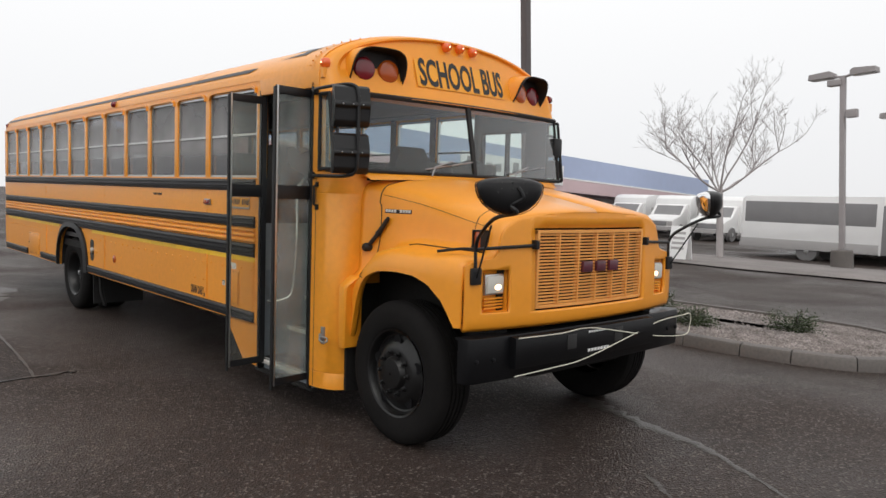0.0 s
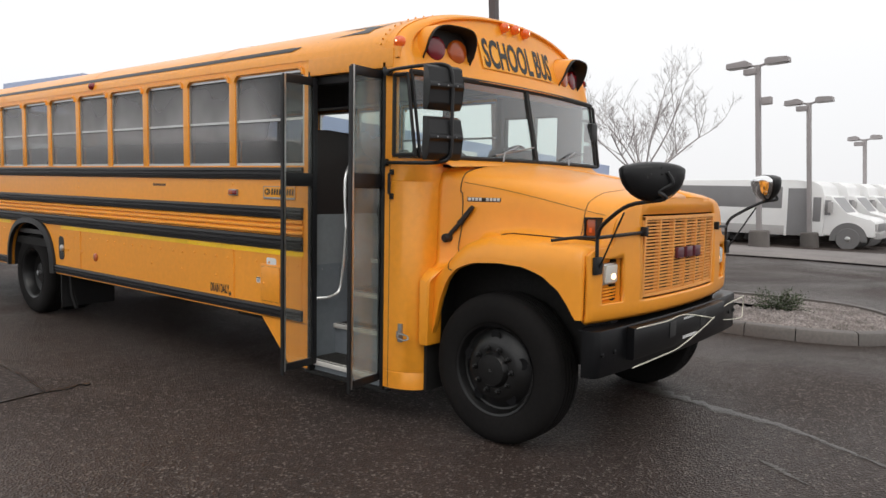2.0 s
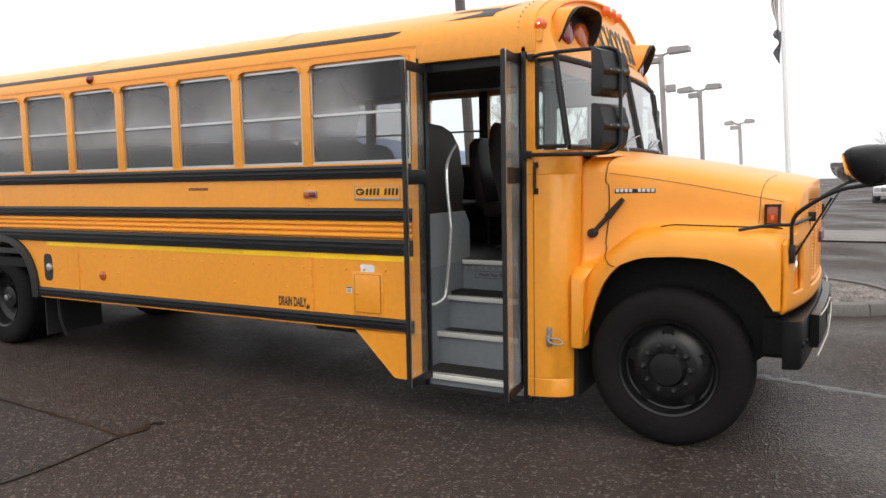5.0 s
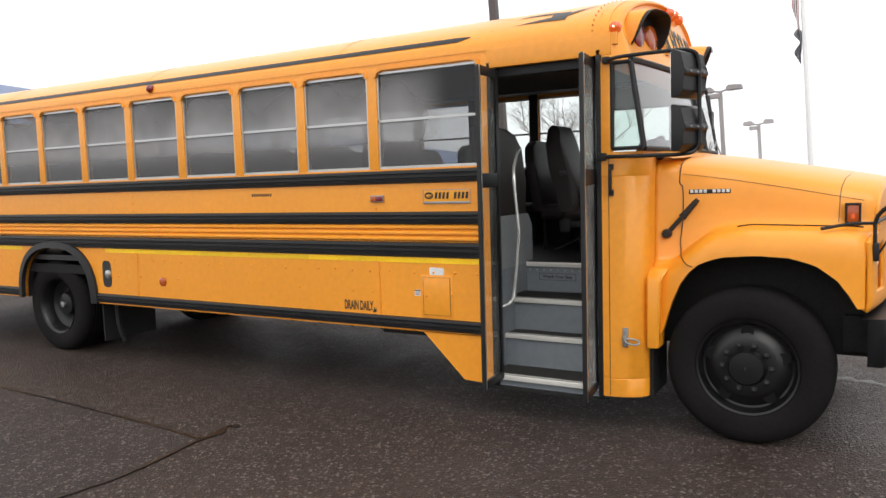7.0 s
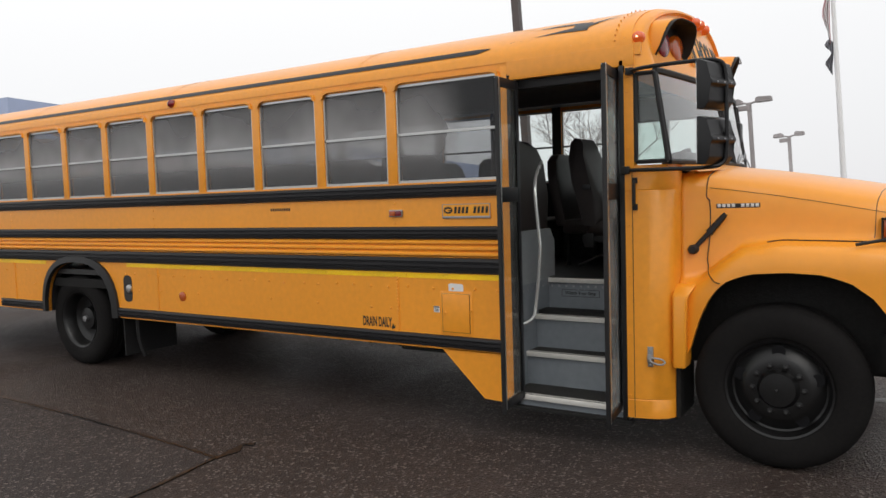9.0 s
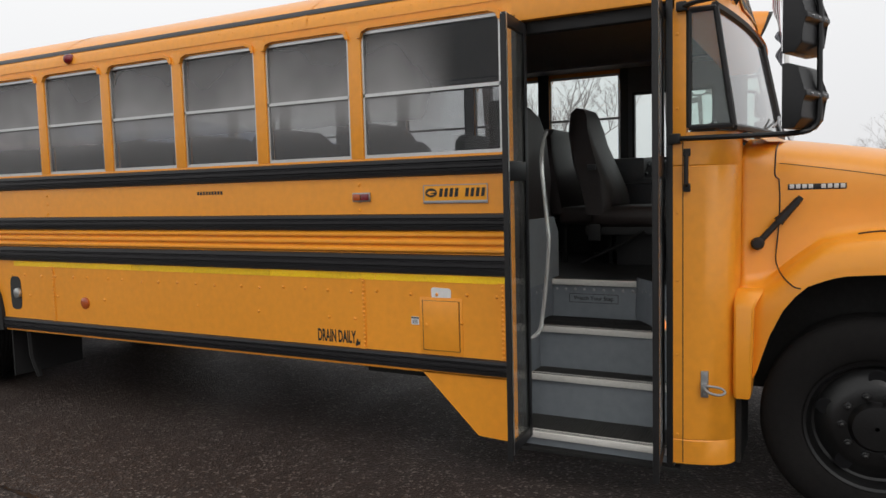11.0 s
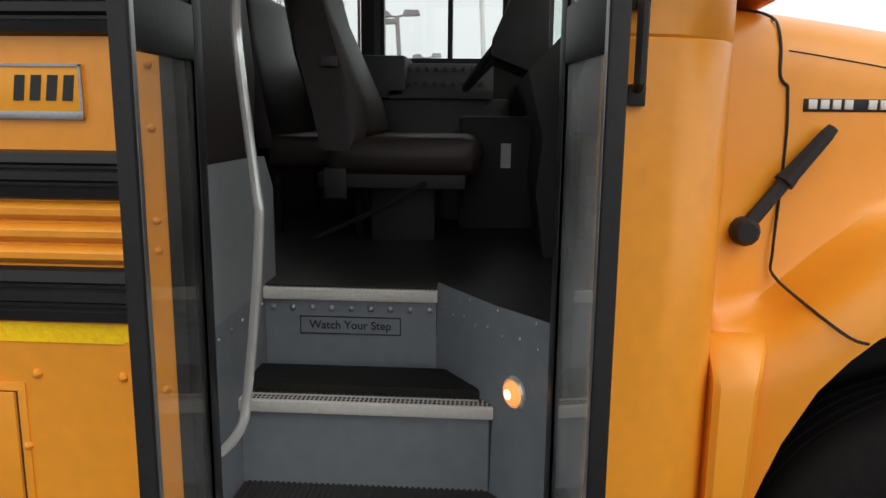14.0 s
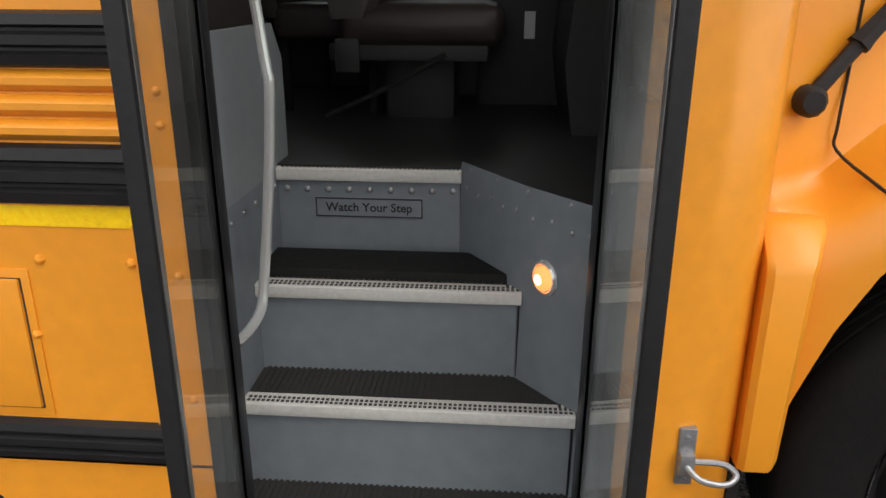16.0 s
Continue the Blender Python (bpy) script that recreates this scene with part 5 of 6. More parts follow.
part("door_header", bm, INNER, bus, "dark door mechanism housing")
bm = B()
box(bm, 0.0, 0.06, 0.08, 0.96, 0.255, 0.275, 0.004)
part("door_sill", bm, CHASSIS, bus)

# barrier behind the steps
bm = B()
pts = [(0.06, 1.46), (0.86, 1.46), (0.90, 1.75), (0.82, 2.02), (0.70, 2.13), (0.55, 2.17), (0.30, 2.18), (0.06, 2.17)]
prism(bm, pts, "y", 1.03, 1.11)
bmesh.ops.bevel(bm, geom=bm.edges[:], offset=0.03, segments=3, profile=0.6, affect="EDGES")
part("crash_barrier", bm, VINYL, bus, "padded brown vinyl crash barrier")


# ---- seats ----
def pad(bm, x0, x1, y0, y1, z0, z1, b, lean=0.0):
    n = len(bm.verts)
    box(bm, x0, x1, y0, y1, z0, z1)
    bm.verts.ensure_lookup_table()
    vs = bm.verts[n:]
    for v in vs:
        v.co.y += lean * (v.co.z - z0)
    es = list({e for v in vs for e in v.link_edges})
    bmesh.ops.bevel(bm, geom=es, offset=b, segments=3, profile=0.6, affect="EDGES")


made = None
for side, x0, x1 in ((0, 0.10, 1.0), (1, W - 1.0, W - 0.10)):
    for i in range(11):
        y = (1.95 if side == 0 else 1.19) + 0.72 * i
        seat = new("passenger_seat")
        seat.parent, seat.location = bus, (x0, y, 1.075)
        tagged(seat, "high-backed brown vinyl bench seat")
        if made is None:
            bm = B()
            pad(bm, 0, 0.9, -0.40, 0.04, 0.33, 0.46, 0.04)
            a = finish(bm, "cushion", VINYL)
            bm = B()
            pts = [(0.0, 0.40), (0.9, 0.40), (0.9, 0.85), (0.84, 1.0), (0.72, 1.06), (0.18, 1.06), (0.06, 1.0), (0.0, 0.85)]
            prism(bm, pts, "y", 0.0, 0.10)
            for v in bm.verts:
                v.co.y += (v.co.z - 0.4) * 0.18
            bmesh.ops.bevel(bm, geom=bm.edges[:], offset=0.03, segments=2, profile=0.6, affect="EDGES")
            b = finish(bm, "backrest", VINYL)
            bm = B()
            box(bm, -0.015, 0.015, -0.015, 0.015, 0, 0.40, 0.004)
            c = finish(bm, "leg", CHASSIS)
            made = (a, b, c)
        for nm, me in zip(("cushion", "backrest"), made):
            o = new(nm, me)
            o.parent = seat
        for p in ((0.1, -0.33), (0.8, -0.33), (0.1, 0.02), (0.8, 0.02)):
            o = new("leg", made[2])
            o.parent, o.location = seat, (*p, 0)

# driver's seat
ds = new("driver_seat")
ds.parent = bus
tagged(ds, "brown vinyl driver's seat with a tall headrest")
bm = B()
side_curve = [(0.80, 1.48), (0.755, 1.56), (0.775, 1.66), (0.845, 1.82), (0.925, 2.00), (0.955, 2.10), (0.985, 2.20), (1.015, 2.245), (1.07, 2.255), (1.115, 2.22), (1.12, 2.07), (1.07, 1.85), (1.00, 1.65), (0.95, 1.48)]
rings = []
for x, k in ((1.43, 0.72), (1.45, 0.88), (1.50, 0.98), (1.70, 1.0), (1.90, 0.98), (1.95, 0.88), (1.97, 0.72)):
    rings.append([(1.70 + (x - 1.70) * (1.0 if z < 1.9 else 0.62 if z > 2.1 else 0.85), 0.97 + (y - 0.97) * k, 1.85 + (z - 1.85) * (0.93 + 0.07 * k)) for y, z in side_curve])
loft(bm, rings, True, True)
part("backrest", bm, VINYL, ds)
bm = B()
pad(bm, 1.43, 1.97, 0.34, 0.95, 1.385, 1.545, 0.075, 0.0)
part("cushion", bm, VINYL, ds)
bm = B()
box(bm, 1.60, 1.82, 0.52, 0.80, 1.07, 1.40, 0.05)
box(bm, 1.46, 1.94, 0.40, 0.98, 1.34, 1.40, 0.01)
part("pedestal", bm, INNER, ds, "black seat pedestal")
bm = B()
box(bm, 1.425, 1.45, 0.86, 0.95, 1.30, 1.42, 0.012)
part("hinge_cover", bm, INNER, ds)
bm = B()
box(bm, 1.42, 1.43, 0.885, 0.95, 1.80, 1.84, 0.004)
part("seat_tag", bm, DASH, ds)
bm = B()
tube(bm, [(1.42, 0.55, 1.37), (1.40, 0.72, 1.27), (1.38, 0.98, 1.15)], 0.01, 6)
part("lever", bm, CHASSIS, ds)
# dash, console, steering wheel
bm = B()
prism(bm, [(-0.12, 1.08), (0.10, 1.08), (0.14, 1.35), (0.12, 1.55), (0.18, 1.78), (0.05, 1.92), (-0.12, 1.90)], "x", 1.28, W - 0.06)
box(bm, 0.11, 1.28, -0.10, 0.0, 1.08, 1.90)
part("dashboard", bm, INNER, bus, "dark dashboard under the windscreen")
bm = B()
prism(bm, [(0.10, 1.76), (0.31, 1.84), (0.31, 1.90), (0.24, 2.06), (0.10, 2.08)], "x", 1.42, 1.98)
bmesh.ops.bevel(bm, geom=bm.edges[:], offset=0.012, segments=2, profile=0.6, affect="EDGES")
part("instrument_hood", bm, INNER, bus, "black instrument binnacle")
bm = B()
box(bm, 2.24, W - 0.05, 0.22, 0.95, 1.08, 1.70, 0.015)
prism(bm, [(2.20, 1.70), (2.20, 1.735), (2.36, 1.87), (W - 0.05, 1.885), (W - 0.05, 1.70)], "y", 0.30, 0.80)
box(bm, 2.20, W - 0.05, 0.72, 1.0, 1.70, 1.90, 0.015)
part("side_console", bm, DASH, bus, "grey switch console under the driver's window")
bm = B()
box(bm, -0.012, 0.01, 0.0, 0.02, 0.0, 0.022, 0.003)
knob = finish(bm, "switch", DASH)
for r in range(2):
    for i in range(9):
        ob = new("switch", knob)
        ob.parent, ob.location = bus, (2.232 + r * 0.085, 0.35 + i * 0.044, 1.760 + r * 0.072)
bm = B()
box(bm, 1.97, 1.975, 0.215, 0.26, 1.39, 1.50)
part("service_card", bm, WHITE, bus, "white printed card")
bm = B()
box(bm, 1.98, 2.24, 0.10, 0.45, 1.08, 1.62, 0.02)
part("console_side", bm, INNER, bus)
m = Matrix.Translation((1.70, 0.27, 1.915)) @ Euler((radians(-52), 0, 0)).to_matrix().to_4x4()
bm = B()
pts = [(0.235 * math.cos(2 * math.pi * k / 40), 0.235 * math.sin(2 * math.pi * k / 40), 0) for k in range(41)]
tube(bm, pts, 0.015, 8)
bm.transform(m)
sw = part("steering_wheel", bm, INNER, bus, "black steering wheel")
bm = B()
for a in (90, 210, 330):
    tube(bm, [(0, 0, -0.03), (0.23 * math.cos(radians(a)), 0.23 * math.sin(radians(a)), 0)], 0.012, 6)
lathe(bm, [(-0.06, 0.06), (0.0, 0.055), (0.005, 0.02)], (0, 0, 0), 16, "z")
tube(bm, [(0, 0, -0.03), (0, 0, -0.45)], 0.035, 8)
bm.transform(m)
part("spokes", bm, INNER, sw)

# ---- mirrors ----
bm = B()
tube(bm, smooth_path([(-0.01, 0.065, 2.52), (-0.08, -0.05, 2.525), (-0.10, -0.35, 2.525), (-0.055, -0.47, 2.52), (-0.04, -0.515, 2.46), (-0.04, -0.52, 2.25), (-0.04, -0.52, 2.0), (-0.045, -0.50, 1.925), (-0.08, -0.43, 1.90), (-0.06, -0.2, 1.90), (-0.015, 0.09, 1.905)], 5), 0.0125, 8)
box(bm, -0.03, 0.0, 0.04, 0.09, 2.50, 2.545, 0.008)
box(bm, -0.03, 0.0, 0.07, 0.125, 1.88, 1.93, 0.008)
mir = part("side_mirror", bm, MIRRORB, bus, "black double side mirror on a tubular arm")
turn = Matrix.Translation((-0.06, -0.46, 0)) @ Matrix.Rotation(radians(-20), 4, "Z") @ Matrix.Translation((0.06, 0.46, 0))
for z0, z1 in ((2.235, 2.52), (1.915, 2.195)):
    bm = B()
    prof = [(-0.415, z0), (-0.415, z1), (-0.44, z1), (-0.485, z1 - 0.02), (-0.500, z1 - 0.11), (-0.520, z1 - 0.125), (-0.522, z1 - 0.145), (-0.500, z1 - 0.16), (-0.50, z0 + 0.04), (-0.47, z0)]
    prism(bm, prof, "x", -0.185, 0.065)
    bmesh.ops.bevel(bm, geom=bm.edges[:], offset=0.008, segments=2, profile=0.6, affect="EDGES")
    bm.transform(turn)
    head = part("mirror_head", bm, MIRRORB, mir)
    bm = B()
    box(bm, -0.175, 0.055, -0.414, -0.410, z0 + 0.012, z1 - 0.012)
    bm.transform(turn)
    part("mirror_glass", bm, MIRROR, head)
    for x in (-0.13, -0.06, 0.01):
        bm = B()
        lathe(bm, [(-0.518, 0.007), (-0.527, 0.004)], (x, 0, z1 - 0.135), 6, "y")
        bm.transform(turn)
        part("screw", bm, STEEL, head)
bm = B()
tube(bm, [(W - 0.01, 0.06, 2.40), (W - 0.03, -0.06, 2.38), (W - 0.05, -0.10, 2.3), (W - 0.05, -0.10, 1.98), (W - 0.01, 0.06, 1.93)], 0.014, 8)
mir2 = part("side_mirror", bm, MIRRORB, bus)
for z0, z1 in ((2.18, 2.36), (1.98, 2.15)):
    bm = B()
    box(bm, W - 0.11, W + 0.01, -0.14, -0.05, z0, z1, 0.02)
    part("mirror_head", bm, MIRRORB, mir2)

# cross-view mirrors on the bonnet corners
def bowl(centre, aim, w, h, d):
    """A half-dome mirror, flat along the top; aim: the way its silvered face looks."""
    q = Vector(aim).to_track_quat("-Y", "Z").to_matrix().to_4x4()
    rings = []
    for k in range(9):
        a = (k / 8) * math.pi / 2
        s = math.cos(a) ** 0.75
        ring = []
        for j in range(28):
            t = 2 * math.pi * j / 28
            x, z = w * math.cos(t), (0.28 if math.sin(t) > 0 else 1.0) * h * math.sin(t)
            ring.append(Vector((x * s, d * math.sin(a), z * s)))
        rings.append(ring)
    return rings, Matrix.Translation(centre) @ q


for cx, aim, side in ((0.07, -1.84, 1.855), (0.55, 0.75, -0.1), 0), ((W - 0.05, -1.70, 1.84), (-0.55, 0.75, -0.1), 1):
    def fx(x):
        return W - x if side else x
    rings, m = bowl(cx, aim, 0.19, 0.165, 0.10)
    bm = B()
    loft(bm, rings)
    bm.verts.ensure_lookup_table()
    loft(bm, [[p * 1.03 + Vector((0, -0.012, 0)) for p in rings[0]], [p * 1.05 for p in rings[0]], [p * 1.02 + Vector((0, 0.015, 0)) for p in rings[0]]])
    bm.transform(m)
    cv = part("cross_view_mirror", bm, MIRRORB, bus, "black half-dome cross-view mirror")
    bm = B()
    loft(bm, [[Vector((p.x, -p.y * 0.9 - 0.004, p.z)) * 0.98 for p in r] for r in rings])
    bm.transform(m)
    part("mirror_glass", bm, MIRROR, cv, "convex silvered mirror face")
    bm = B()
    for i in range(3):
        for j in range(2):
            p = Vector((-0.06 + 0.06 * i, 0.108 if i == 1 else 0.098, 0.005 - 0.035 * j))
            lathe(bm, [(p.y - 0.02, 0.006), (p.y, 0.004)], (p.x, 0, p.z), 6, "y")
    box(bm, -0.085, 0.085, 0.078, 0.092, -0.055, 0.02, 0.004)
    bm.transform(m)
    part("mount_plate", bm, INNER, cv)
    bm = B()
    base = (fx(0.20), -1.455, 1.46)
    low = m @ Vector((0, 0.07, -0.12))
    tube(bm, smooth_path([base, (fx(0.18), -1.50, 1.54), (fx(0.11), -1.69, 1.66), (low.x + (0.02 if not side else -0.02), low.y - 0.02, low.z - 0.04), low, m @ Vector((-0.06, 0.10, -0.08)), m @ Vector((-0.03, 0.10, -0.02))], 5), 0.012, 8)
    tube(bm, [base, (fx(0.20), -1.46, 1.30)], 0.011, 8)
    tube(bm, [base, (fx(0.67), -1.535, 1.48)], 0.011, 8)
    tube(bm, smooth_path([base, (fx(0.20), -1.33, 1.455), (fx(0.13), -1.18, 1.43)], 4), 0.010, 8)
    tube(bm, [(fx(0.20), -1.47, 1.27), (fx(0.12), -1.66, 1.62)], 0.006, 6)
    box(bm, fx(0.20) - 0.04, fx(0.20) + 0.04, -1.48, -1.45, 1.24, 1.345, 0.008)
    box(bm, fx(0.67) - 0.015, fx(0.67) + 0.015, -1.56, -1.50, 1.455, 1.515, 0.004)
    part("mirror_bracket", bm, MIRRORB, cv, "black bent tube bracket")

# ---- bits on the bonnet and front ----
def strap(a, b, c):
    bm = B()
    tube(bm, [a, b], 0.016, 8)
    lathe(bm, [(0.03, 0.03), (-0.02, 0.032), (-0.035, 0.022)], a, 12)
    dirv = (Vector(c) - Vector(b))
    tube(bm, [b, Vector(b) + dirv * 0.15, Vector(b) + dirv * 0.85, c], 0.026, 6, 0.014)
    return bm


part("bonnet_latch", strap((0.255, -0.255, 1.385), (0.285, -0.345, 1.49), (0.30, -0.445, 1.61)), RUBBER, bus, "black rubber bonnet latch")
part("bonnet_latch", strap((W - 0.255, -0.255, 1.385), (W - 0.285, -0.345, 1.49), (W - 0.30, -0.445, 1.61)), RUBBER, bus)
xa, xb = surf(-0.385, 1.664), surf(-0.65, 1.664)
m = Matrix.Translation(((xa + xb) / 2 - 0.004, -0.513, 1.664)) @ Matrix.Rotation(math.atan2(xb - xa, 0.265), 4, "Z")
bm = B()
box(bm, -0.002, 0.012, -0.130, 0.130, -0.019, 0.010, 0.003)
bm.transform(m)
emb = part("bonnet_nameplate", bm, BLACK, bus, "black nameplate with chrome bars")
bm = B()
box(bm, -0.006, -0.002, -0.010, 0.010, -0.013, 0.008, 0.001)
bm.transform(m.to_3x3().to_4x4())
bar = finish(bm, "nameplate_bar", BADGE)
for i in range(9):
    if i != 4:
        ob = new("nameplate_bar", bar)
        ob.parent, ob.location = emb, m @ Vector((0, 0.112 - i * 0.028, 0))
bm = B()
tube(bm, [(-0.002, 0.042, 1.835), (-0.028, 0.042, 1.825), (-0.028, 0.042, 1.69), (-0.002, 0.042, 1.68)], 0.011, 8)
box(bm, -0.010, 0.004, 0.026, 0.058, 1.82, 1.857, 0.004)
box(bm, -0.010, 0.004, 0.026, 0.058, 1.65, 1.69, 0.004)
part("grab_handle", bm, RUBBER, bus, "black grab handle beside the door")
bm = B()
box(bm, 0.012, 0.034, -0.055, -0.020, 0.645, 0.775, 0.004)
box(bm, -0.006, 0.016, -0.053, -0.022, 0.675, 0.725, 0.006)
lathe(bm, [(0.012, 0.006), (0.006, 0.005)], (0, -0.037, 0.755), 8)
lathe(bm, [(0.012, 0.006), (0.006, 0.005)], (0, -0.037, 0.660), 8)
latch = part("step_latch", bm, STEEL, bus, "galvanised swing latch")
bm = B()
tube(bm, smooth_path([(0.0, -0.035, 0.700), (-0.022, -0.060, 0.682), (-0.020, -0.110, 0.672), (-0.004, -0.135, 0.684), (0.008, -0.112, 0.700), (0.004, -0.060, 0.706), (0.0, -0.035, 0.706)], 4), 0.0065, 8)
part("loop", bm, STEEL, latch)
# wipers and washer bits
for x, reach in ((0.80, -0.42), (1.75, -0.45)):
    bm = B()
    tube(bm, [ws(x, -0.03) + Vector((0, -0.06, 0)), ws(x + 0.06, 0.10) + Vector((0, -0.04, 0)), ws(x + 0.25, 0.19) + Vector((0, -0.03, 0))], 0.007, 6)
    tube(bm, [ws(x - 0.02, 0.06) + Vector((0, -0.02, 0)), ws(x + 0.48, 0.20) + Vector((0, -0.02, 0))], 0.006, 6)
    part("wiper", bm, STEEL, bus, "grey metal windscreen wiper")

# ---- bits on the side ----
bm = B()
box(bm, -0.006, 0.0, 1.085, 1.485, 1.622, 1.718, 0.003)
plate = part("side_plate", bm, SIGNY, bus, "yellow maker's plate with a grey base strip")
bm = B()
box(bm, -0.010, -0.004, 1.085, 1.485, 1.614, 1.630, 0.002)
part("base_strip", bm, STEEL, plate)
bm = B()
for q in ((1.085, 1.485, 1.714, 1.719), (1.085, 1.090, 1.63, 1.718), (1.480, 1.485, 1.63, 1.718)):
    box(bm, -0.009, -0.005, *q)
part("border", bm, STEEL, plate)
bm = B()
prism(bm, [(0.0135, -0.024), (-0.0065, -0.024), (-0.0135, 0.024), (0.0065, 0.024)], "x", -0.0083, -0.0067)
bar = finish(bm, "plate_bar", INK)
for i in range(9):
    if i != 4:
        ob = new("plate_bar", bar)
        ob.parent, ob.location = plate, (0, 1.372 - i * 0.0325, 1.674)
bm = B()
lathe(bm, [(-0.0062, 0.030), (-0.008, 0.030)], (0, 0, 0), 24)
bm.transform(Matrix.Translation((0, 1.435, 1.674)) @ Matrix.Diagonal((1, 1.25, 0.85, 1)))
pe = part("plate_emblem", bm, INK, plate, "black oval emblem shape")
bm = B()
prism(bm, [(1.462, 1.672), (1.445, 1.684), (1.415, 1.682), (1.408, 1.676), (1.436, 1.674), (1.440, 1.668), (1.410, 1.664), (1.440, 1.661)], "x", -0.0095, -0.0082)
part("emblem_swoosh", bm, SIGNY, pe)
bm = B()
box(bm, -0.016, 0.0, 1.842, 1.967, 1.631, 1.685, 0.006)
ml = part("side_marker", bm, STEEL, bus, "side marker lamp with amber and red lenses")
for a, b, mat in ((1.849, 1.902, REDL), (1.907, 1.960, AMBERL)):
    bm = B()
    box(bm, -0.024, -0.010, a, b, 1.639, 1.677, 0.005)
    part("lens", bm, mat, ml)
bm = B()
for i in range(9):
    box(bm, -0.0015, 0.0, 3.01 + i * 0.026, 3.028 + i * 0.026, 1.695, 1.718)
tagged(part("small_lettering", bm, INK, bus, "small black bars of lettering"), kind="stuff")
text_part("side_lettering", "DRAIN DAILY", 0.106, side_text(-0.001, 2.130, 0.802), INK, bus, 0.0005, 0.285, "black stencilled words", 0.003)
bm = B()
prism(bm, [(1.975, 0.80), (1.962, 0.775), (1.95, 0.81), (1.955, 0.765), (1.985, 0.752), (1.99, 0.765)], "x", -0.0015, 0.0)
part("arrow_mark", bm, INK, bus)
# battery hatch
for (y0, y1, z0, z1) in ((1.258, 1.531, 0.751, 1.076), (7.78, 8.40, 0.67, 1.01)):
    bm = B()
    box(bm, -0.004, 0.0, y0, y1, z0, z1, 0.0015)
    hatch = part("access_hatch", bm, YELLOW, bus, "yellow access hatch")
    bm = B()
    box(bm, -0.010, -0.002, y0 + 0.022, y1 - 0.022, z0 + 0.02, z1 - 0.02, 0.003)
    part("hatch_door", bm, YELLOW, hatch)
    bm = B()
    for q in ((y0 + 0.018, y1 - 0.018, z1 - 0.021, z1 - 0.018), (y0 + 0.018, y1 - 0.018, z0 + 0.017, z0 + 0.02), (y0 + 0.017, y0 + 0.02, z0 + 0.018, z1 - 0.018), (y1 - 0.02, y1 - 0.017, z0 + 0.018, z1 - 0.018)):
        box(bm, -0.0055, -0.002, *q)
    part("hatch_gap", bm, INNER, hatch)
    bm = B()
    lathe(bm, [(-0.006, 0.012), (-0.016, 0.011), (-0.018, 0.004)], (0, y1 - 0.045, (z0 + z1) / 2), 12)
    part("hatch_latch", bm, YELLOW if y0 < 5 else BLACK, hatch)
bm = B()
prism(bm, [(1.453, 1.074), (1.330, 1.077), (1.328, 1.119), (1.343, 1.131), (1.443, 1.134), (1.456, 1.124)], "x", -0.002, 0.0)
part("paper_label", bm, WHITE, bus, "blank white paper label")
bm = B()
box(bm, -0.002, 0, 1.541, 1.591, 0.911, 0.958)
lab = part("paper_label", bm, WHITE, bus, "small printed label")
bm = B()
for i in range(4):
    box(bm, -0.0028, -0.0018, 1.548, 1.584, 0.918 + i * 0.006, 0.921 + i * 0.006)
box(bm, -0.0028, -0.0018, 1.541, 1.591, 0.946, 0.956)
part("print", bm, DASH, lab)
# fuel filler, reflector
bm = B()
pts = []
for k in range(24):
    a = 2 * math.pi * k / 24
    pts.append((5.285 + 0.068 * math.copysign(abs(math.cos(a)) ** 0.6, math.cos(a)), 0.945 + 0.135 * math.copysign(abs(math.sin(a)) ** 0.45, math.sin(a))))
prism(bm, pts, "x", -0.004, 0.0)
ff = part("fuel_filler", bm, INNER, bus, "dark recess with a fuel filler cap")
bm = B()
lathe(bm, [(-0.004, 0.042), (-0.02, 0.04), (-0.026, 0.02)], (0, 5.255, 0.945), 16)
part("filler_cap", bm, ALU, ff)
bm = B()
lathe(bm, [(0.0, 0.045), (-0.01, 0.044), (-0.016, 0.03)], (0, 4.447, 0.90), 20)
part("reflector", bm, AMBERL, bus, "round amber reflector")

# ---- planted island beyond the bus ----
RIM_LINE = [(5.06, 3.0), (5.10, 1.0), (5.13, -0.1), (5.15, -0.8), (5.22, -1.35), (5.45, -1.95), (5.85, -2.25), (6.45, -2.36), (7.05, -2.2), (7.55, -1.85), (7.90, -1.35),
            (8.02, -0.6), (7.95, 0.6), (7.88, 1.9), (7.82, 4.0), (7.70, 6.6), (7.2, 7.4), (6.4, 7.65), (5.6, 7.4), (5.1, 6.6), (5.04, 5.0), (5.06, 3.0)]
rim_pts = smooth_path([(x, y, 0) for x, y in RIM_LINE], 6)[:-1]


def rim_in(i, d, z):
    """A place d inside the island's edge at the edge's point i."""
    n = len(rim_pts)
    t = (rim_pts[(i + 1) % n] - rim_pts[(i - 1) % n]).normalized()
    p = rim_pts[i % n]
    return Vector((p.x - t.y * d, p.y + t.x * d, z))


def bed_at(i, f):
    p = rim_in(i, 0.14, 0)
    axis = Vector((6.47, min(6.0, max(-1.0, p.y)), 0))
    q = p.lerp(axis, f)
    return Vector((q.x, q.y, 0.10 + 0.06 * math.sin(f * math.pi / 2)))


